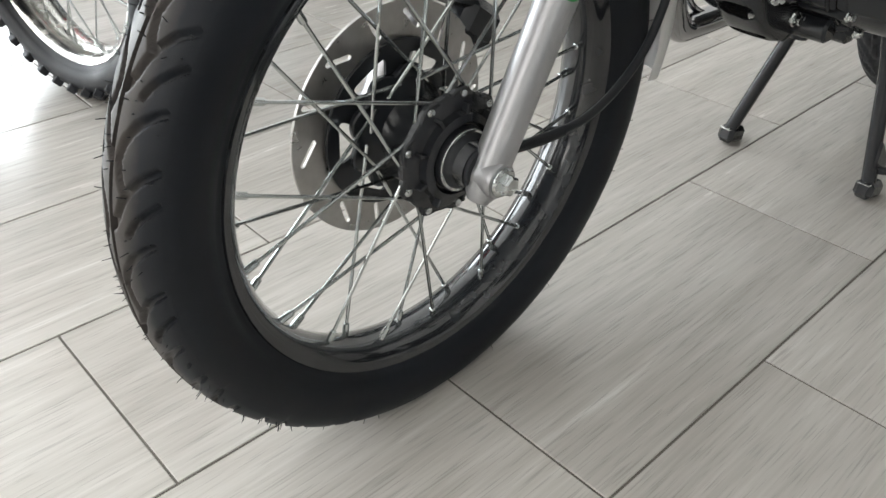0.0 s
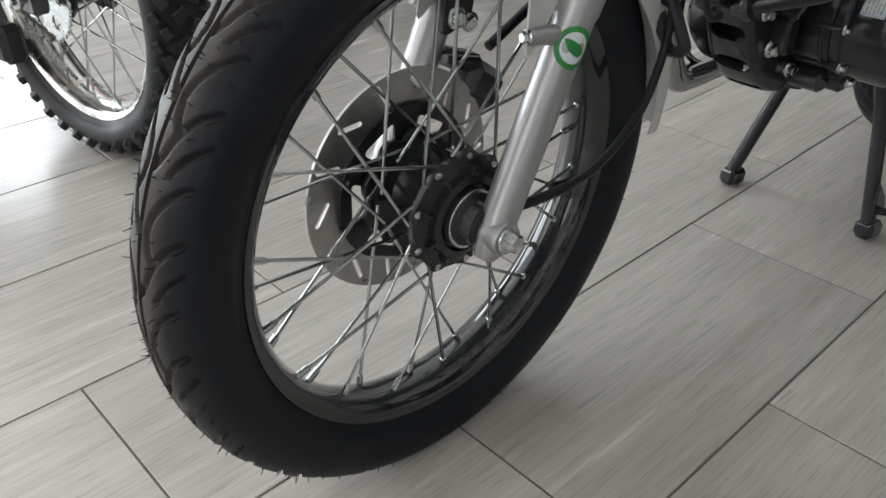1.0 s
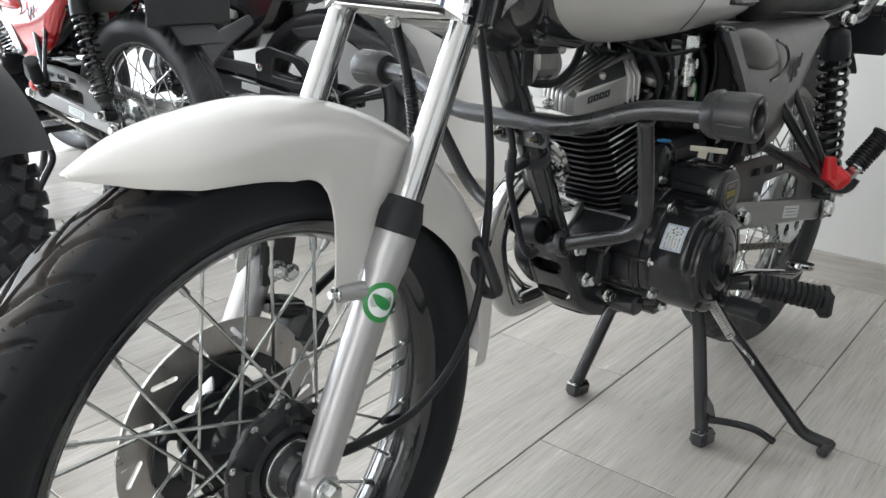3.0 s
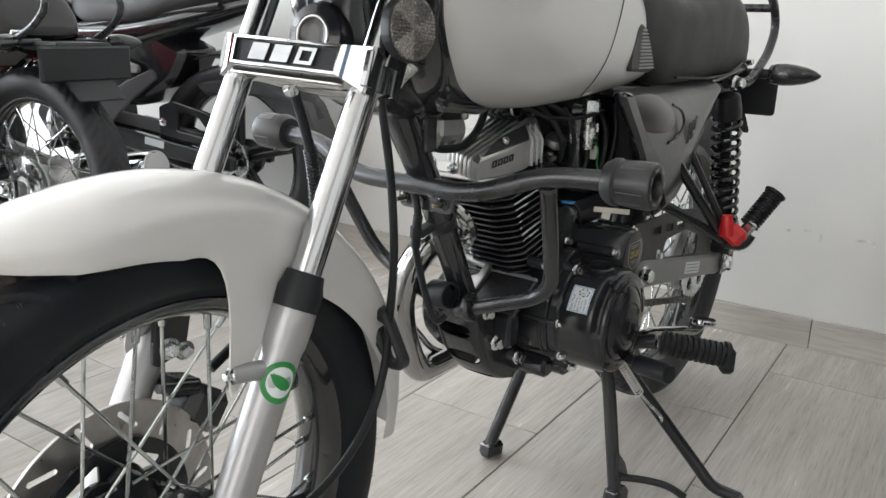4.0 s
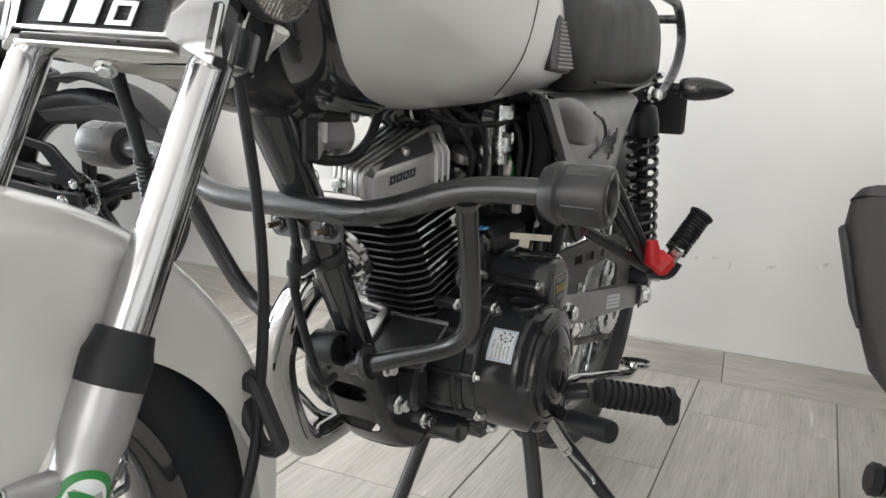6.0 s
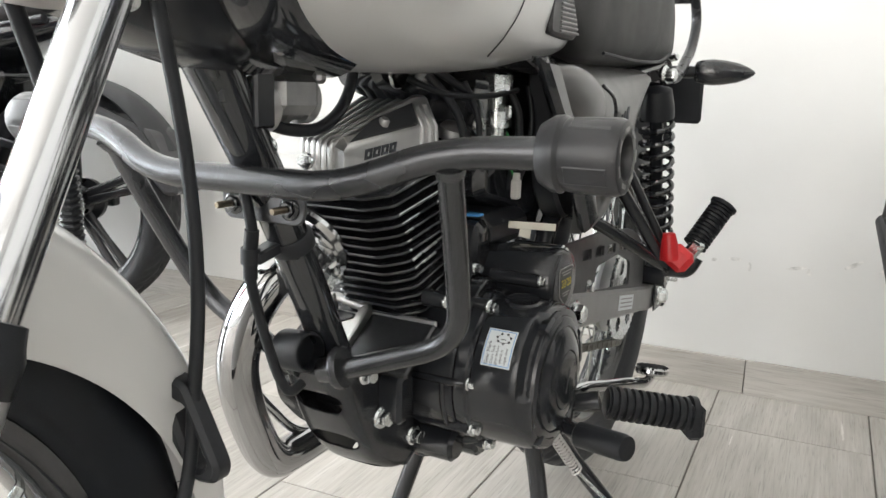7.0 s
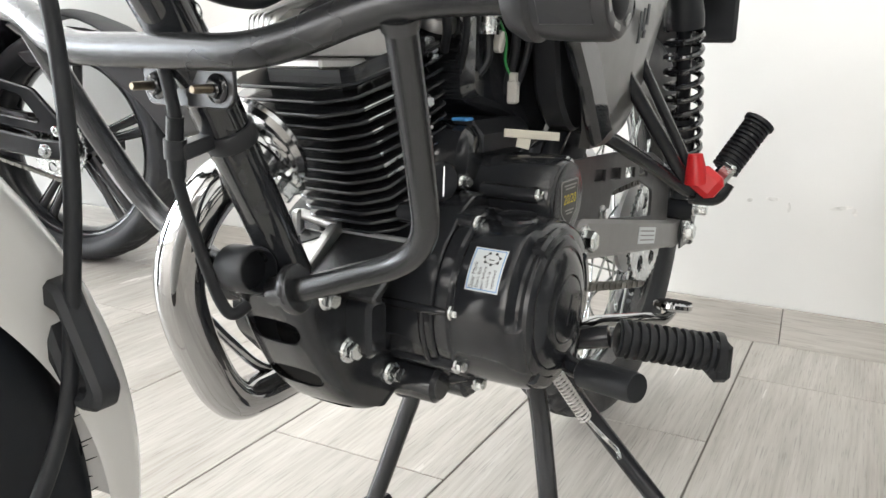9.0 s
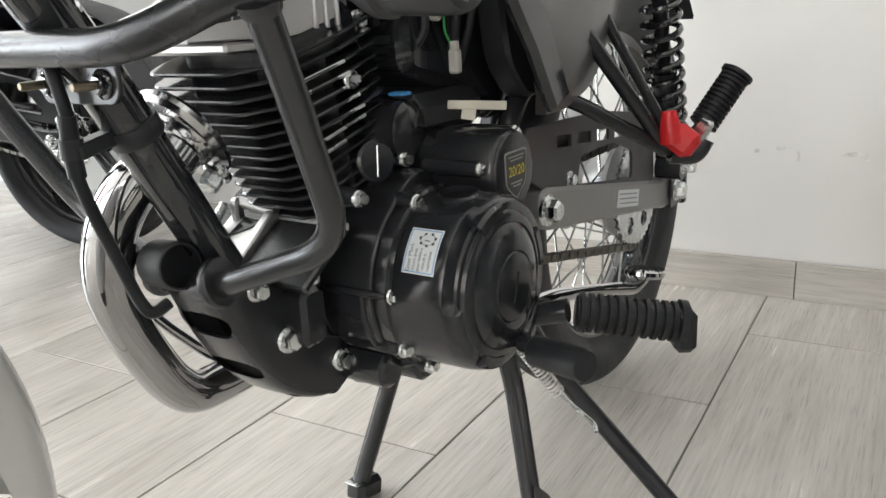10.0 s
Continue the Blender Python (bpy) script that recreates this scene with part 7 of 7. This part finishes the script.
def other_bike(name, m, label, paint, wheels, knobby, base, rf, rr, lift, width, tank_z):
    """A parked motorcycle in simpler make: wheels, fork, frame, engine, tank, seat and stand."""
    ob = thing(name, m, label, "motorcycle", "motorcycles in the showroom")
    fa, ra = V((0, 0, rf)), V((0, base, rr))
    if wheels == "cast":
        cast_wheel(ob, "front_wheel", fa, rf, width * 0.8)
        cast_wheel(ob, "rear_wheel", ra, rr, width)
    else:
        spoked_wheel(ob, "front_wheel", fa, rf, width * 0.85, RIM_ALLOY, knobby)
        spoked_wheel(ob, "rear_wheel", ra, rr, width, RIM_ALLOY, knobby)
    top = V((0, 0.28 + lift * 0.4, 0.86 + lift))
    for s in (1, -1):
        part("fork_leg", Geo().tube([fa + V((s * 0.085, 0, -0.02)), fa + V((s * 0.085, 0.13, 0.27)), fa + V((s * 0.085, 0.132, 0.275)), top + V((s * 0.085, 0, 0))], [0.024, 0.026, 0.017, 0.017], 16), GREY_PLASTIC if s > 0 else GREY_PLASTIC, ob)
        part("swingarm", Geo().plate(rounded([(0.82, rr + 0.10), (base - 0.02, rr + 0.030), (base + 0.055, rr + 0.028), (base + 0.055, rr - 0.024), (base - 0.03, rr - 0.020), (0.82, rr + 0.035)], 0.012), 0.03, 0.005, side(s * 0.105)), SATIN_BLACK, ob)
        part("seat_rail", Geo().tube(bend([(s * 0.05, 0.50, 0.74 + lift), (s * 0.10, 0.78, 0.70 + lift), (s * 0.10, 1.35, 0.78 + lift)], 0.05), 0.013, 12), SATIN_BLACK, ob)
        part("foot_peg", Geo().tube([(s * 0.14, 0.74, 0.32 + lift), (s * 0.255, 0.75, 0.32 + lift)], 0.016, 14), RUBBER_SOFT, ob)
        if wheels != "cast":
            part("shock_absorber", coil((s * 0.12, base - 0.10, 0.66 + lift), (s * 0.12, base - 0.03, rr + 0.04), 0.024, 0.0045, 10), GLOSS_BLACK, ob)
        part("handlebar", Geo().tube(bend([(s * 0.02, 0.28 + 0.4 * lift, 0.92 + lift), (s * 0.12, 0.29 + 0.4 * lift, 0.98 + lift), (s * 0.36, 0.38 + 0.4 * lift, 1.00 + lift)], 0.05), 0.011, 14), SATIN_BLACK, ob)
        part("handlebar_grip", Geo().tube([(s * 0.25, 0.338 + 0.4 * lift, 0.992 + lift), (s * 0.37, 0.384 + 0.4 * lift, 1.001 + lift)], 0.016, 14), RUBBER_SOFT, ob)
    part("axle_nut", bolt(ra + V((0.12, 0, 0)), (1, 0, 0), 0.012, 0.016), ZINC, ob)
    part("paper_label", Geo().box((0.1206, 0.5 * (0.82 + base), rr + 0.046), (0.0008, 0.08, 0.024), 0.0002, Matrix.Rotation(radians(-8), 3, "X")), STICKER, ob)
    part("down_tube", Geo().tube(bend([(0, 0.31 + 0.4 * lift, 0.80 + lift), (0, 0.48, 0.42 + lift), (0, 0.62, 0.27 + lift), (0, 0.86, 0.28 + lift)], 0.08), 0.021, 16), SATIN_BLACK, ob)
    part("engine", Geo().plate(rounded([(0.50, 0.40), (0.56, 0.47), (0.70, 0.49), (0.82, 0.45), (0.82, 0.32), (0.72, 0.28), (0.58, 0.29)], 0.04), 0.20, 0.02, side(0) @ Matrix.Translation((0, lift, 0))), ENGINE_BLACK, ob)
    part("side_case", Geo().lathe((0.10, 0.67, 0.37 + lift), (1, 0, 0), [(0.07, 0), (0.07, 0.03), (0.05, 0.045), (0, 0.047)], 32), ENGINE_BLACK, ob)
    for k in range(9):
        part("fin", Geo().plate(rounded([(-0.07, -0.08), (0.07, -0.08), (0.07, 0.08), (-0.07, 0.08)], 0.02), 0.004, 0.001, Matrix.Translation((0, 0.58 - 0.003 * k, 0.49 + lift + 0.014 * k))), ENGINE_BLACK, ob)
    part("cylinder_head", Geo().box((0, 0.55, 0.64 + lift), (0.11, 0.14, 0.06), 0.012), ALLOY, ob)
    part("air_box", Geo().box((0, 0.84, 0.58 + lift), (0.15, 0.26, 0.20), 0.03), MATT_BLACK, ob)
    tz = tank_z
    part("fuel_tank", hull(through_rows([(0.27, 0.04, tz + 0.06, tz + 0.14), (0.30, 0.10, tz + 0.02, tz + 0.20), (0.40, 0.13, tz, tz + 0.25), (0.56, 0.13, tz - 0.01, tz + 0.24), (0.68, 0.11, tz, tz + 0.17), (0.74, 0.08, tz + 0.02, tz + 0.11)]), 2.8, 36), paint, ob, "", 50)
    part("seat", hull(through_rows([(0.68, 0.07, tz + 0.05, tz + 0.12), (0.80, 0.11, tz, tz + 0.11), (1.0, 0.125, tz + 0.01, tz + 0.10), (1.2, 0.12, tz + 0.05, tz + 0.15), (1.38, 0.08, tz + 0.09, tz + 0.17)]), 3.2, 32), SEAT_VINYL, ob, "", 50)
    part("tail_panel", hull(through_rows([(0.72, 0.12, tz - 0.10, tz + 0.02), (0.95, 0.13, tz - 0.07, tz + 0.03), (1.2, 0.12, tz - 0.01, tz + 0.07), (1.45, 0.06, tz + 0.07, tz + 0.12)]), 3.0, 32), paint, ob, "", 50)
    part("rear_mudguard", Geo().loft([[V((x, ra.y - r * math.cos(a), ra.z + r * math.sin(a))) for x, r in ((-0.07, rr + 0.03), (0, rr + 0.045), (0.07, rr + 0.03), (0.066, rr + 0.026), (0, rr + 0.040), (-0.066, rr + 0.026))] for a in (radians(70 + 7 * k) for k in range(13))]), MATT_BLACK, ob)
    part("front_mudguard", Geo().loft([[V((x, fa.y - r * math.cos(a), fa.z + r * math.sin(a))) for x, r in ((-0.06, rf + 0.02 + lift), (0, rf + 0.04 + lift), (0.06, rf + 0.02 + lift), (0.056, rf + 0.016 + lift), (0, rf + 0.034 + lift), (-0.056, rf + 0.016 + lift))] for a in (radians(45 + 8 * k) for k in range(13))]), paint, ob)
    part("headlamp", Geo().lathe((0, 0.13 + 0.4 * lift, 0.88 + lift), (0, -1, 0), [(0.03, -0.09), (0.075, -0.06), (0.09, 0), (0.092, 0.02), (0.06, 0.03), (0, 0.034)], 32), CHROME if not knobby else paint, ob)
    chain_drive(ob, ra, 0.072, 0.80, 0.37 + lift)
    part("side_stand", Geo().tube(bend([(0.09, 0.80, 0.29 + lift), (0.10, 0.84, 0.24 + lift), (0.25, 0.92, 0.012)], 0.02), 0.011, 14), SATIN_BLACK, ob)
    part("stand_foot", Geo().box((0.252, 0.922, 0.009), (0.05, 0.035, 0.018), 0.006), SATIN_BLACK, ob)
    return ob


# red sister of the white bike, farther along the row
sister = copy_thing(bike, pose(-2.67, 0.125, 0.0, 0, 0, -86.3))
tagged(sister, "red commuter motorcycle with road tyres on its centre stand", "motorcycle", "motorcycles in the showroom")
for o in sister.children_recursive:
    if o.type == "MESH" and o.data.materials and o.data.materials[0] in (TANK_WHITE, WHITE, PANEL_GREY):
        o.data = o.data.copy()
        o.data.materials[0] = RED_PAINT

enduro = other_bike("off_road_motorcycle", pose(-2.28, -0.79, 0, 0, 0, -80), "off-road motorcycle with knobby tyres and silver spoked rims", RED_PAINT, "spoked", True, 1.33, 0.335, 0.315, 0.10, 0.112, 0.84)
part("chain_block", Geo().box((0.085, 1.16, 0.20), (0.05, 0.09, 0.075), 0.012), MATT_BLACK, enduro, "black chain guide block")

street = other_bike("street_motorcycle", pose(-2.73, 0.64, 0, 0, 0, -80), "black street motorcycle with cast wheels and grey hugger", BLACK_PAINT, "cast", False, 1.33, 0.300, 0.312, 0.02, 0.120, 0.72)
part("foot_rest_bracket", Geo().plate(rounded([(0.72, 0.40), (0.80, 0.46), (0.98, 0.55), (1.10, 0.60), (1.12, 0.57), (1.0, 0.49), (0.86, 0.37), (0.78, 0.34)], 0.012), 0.012, 0.003, side(0.135)), GREY_PLASTIC, street, "grey cast foot rest bracket")
part("hugger", Geo().plate(rounded([(1.20, 0.560), (1.44, 0.590), (1.62, 0.520), (1.70, 0.360), (1.655, 0.352), (1.585, 0.430), (1.45, 0.530), (1.24, 0.520)], 0.02), 0.13, 0.01, side(0.0)), GREY_PLASTIC, street, "grey plastic rear hugger")
part("chain_cover", Geo().plate(rounded([(0.84, 0.46), (1.10, 0.43), (1.26, 0.40), (1.26, 0.375), (1.08, 0.39), (0.84, 0.42)], 0.01), 0.02, 0.004, side(0.10)), GREY_PLASTIC, street)
brace = rounded([(1.10, 0.385), (1.36, 0.352), (1.40, 0.372), (1.30, 0.470), (1.16, 0.500), (1.10, 0.480)], 0.014)
part("body_panel", Geo().plate(rounded([(0.62, 0.48), (1.00, 0.47), (1.14, 0.56), (1.20, 0.66), (1.05, 0.72), (0.62, 0.70)], 0.03), 0.19, 0.02, side(0.0)), BLACK_PAINT, street, "black side panel")
part("swingarm_brace", Geo().plate(brace, 0.018, 0.004, side(0.112), [rounded([(1.17, 0.405), (1.32, 0.385), (1.26, 0.452), (1.18, 0.468)], 0.012)]), SATIN_BLACK, street, "triangular swingarm brace")
for y, z in ((1.12, 0.43), (1.37, 0.365)):
    part("brace_bolt", bolt((0.122, y, z), (1, 0, 0), 0.009, 0.008), ZINC, street)
part("side_panel", Geo().plate(rounded([(0.70, 0.655), (0.80, 0.665), (1.03, 0.605), (1.03, 0.580), (0.80, 0.590)], 0.012), 0.02, 0.004, side(0.118)), SWING_GREY, street, "pale grey side panel")

# neighbour on the other side: silencer with heat shield, foot peg and the wheel behind
neighbour = other_bike("black_motorcycle", pose(0.87, -0.66, 0, 0, 0, -3.2), "black motorcycle with a dark shielded upswept silencer", BLACK_PAINT, "cast", False, 1.32, 0.30, 0.305, 0.02, 0.12, 0.72)
sil = [(-0.215, 0.62, 0.230), (-0.225, 0.80, 0.243), (-0.232, 0.92, 0.283), (-0.238, 1.05, 0.363), (-0.255, 1.20, 0.443), (-0.262, 1.31, 0.503), (-0.262, 1.325, 0.512)]
silencer = part("silencer", Geo().tube(curve(sil, 5), [0.026 + 0.022 * min(1, i / 14) for i in range(31)], 22), MATT_BLACK, neighbour, "dark grey upswept silencer")


def shield(stations, depth, power=3.0, n=20):
    """A moulded cover through stations (y, z, left x, right x), depth thick."""
    rings = []
    for y, z, xl, xr in stations:
        c, w = (xl + xr) / 2, (xr - xl) / 2
        ring = []
        for k in range(n):
            t = 2 * math.pi * k / n
            a, b = math.cos(t), math.sin(t)
            ring.append(V((c + w * math.copysign(abs(a) ** (2 / power), a), y + 0.5 * depth + 0.5 * depth * math.copysign(abs(b) ** (2 / power), b) * 0.8, z - 0.25 * depth * b)))
        rings.append(ring)
    return Geo().loft(rings)


upper = [(1.222, 0.530, -0.376, -0.306), (1.220, 0.524, -0.388, -0.296), (1.204, 0.488, -0.392, -0.286), (1.150, 0.423, -0.375, -0.265), (1.100, 0.368, -0.356, -0.25), (1.052, 0.308, -0.331, -0.25), (1.025, 0.286, -0.305, -0.25), (1.012, 0.276, -0.285, -0.25)]
part("heat_shield", shield(upper, 0.055), DARK_SHIELD, silencer, "moulded dark grey heat shield")
part("shield_rim", shield([(1.224, 0.546, -0.366, -0.316), (1.222, 0.544, -0.378, -0.306), (1.220, 0.529, -0.389, -0.296)], 0.055), GREY_PLASTIC, silencer, "lighter grey end rim")
part("shield_strap", Geo().tube([(-0.394, 1.215, 0.488), (-0.388, 1.20, 0.473), (-0.364, 1.13, 0.393), (-0.352, 1.10, 0.363)], [0.010, 0.012, 0.010, 0.004], 8, squash=0.5), GREY_PLASTIC, silencer)
part("shield_bolt", bolt((-0.291, 1.050, 0.384), (-0.2, -1, 0.5), 0.0075, 0.005), ZINC, silencer)
lower = [(0.985, 0.378, -0.262, -0.215), (0.975, 0.367, -0.284, -0.20), (0.962, 0.335, -0.297, -0.19), (0.948, 0.306, -0.297, -0.19), (0.930, 0.292, -0.288, -0.19), (0.922, 0.286, -0.272, -0.20)]
part("lower_shield", shield(lower, 0.045), DARK_SHIELD, silencer, "dark lower guard of the silencer")
ribbed_peg((-0.220, 0.815, 0.256), (-0.322, 0.790, 0.271), 0.0175, 9, "rider_peg", neighbour)

# ---------- floor tiles and skirting, piece by piece ----------
P, GAP = 0.302, 0.0028
slab = Geo().box((0, 0, -0.005), (P - GAP, 2 * P - GAP, 0.010), 0.0009).mesh("tile", TILE)
for i in range(-14, 6):
    for j in range(-8, 2):
        y = 2 * P * j + (P if i % 2 else 0) + P
        if Y0 + 1.9 < y < Y1 + 0.25:
            tile = new("tile", slab)
            tile.parent = floor
            tile.location = (i * P + P / 2, y, 0.0)
far = Geo()
for i in range(-17, 12):
    for j in range(-8, 2):
        y = 2 * P * j + (P if i % 2 else 0) + P
        if Y0 < y < Y1 + 0.25 and not (-14 <= i < 6 and Y0 + 1.9 < y):
            far.box((i * P + P / 2, y, -0.005), (P - GAP, 2 * P - GAP, 0.010), 0.0009)
tagged(part("far_tiles", far, TILE, floor), kind="stuff")
board = Geo().box((0, 0, 0.0395), (2 * P - 0.002, 0.009, 0.079), 0.0008).mesh("skirting_tile", SKIRT)
baseboard = tagged(new("baseboard", block(((X0, Y1 - 0.003, 0.0), (X1, Y1 - 0.0005, 0.0775))).mesh("baseboard", GROUT)), "wood-look tile skirting along the white wall", "baseboard", kind="structure")
for k in range(-8, 6):
    piece = new("skirting_tile", board)
    piece.parent = baseboard
    piece.location = (2 * P * k + 0.05, Y1 - 0.0075, 0.0)
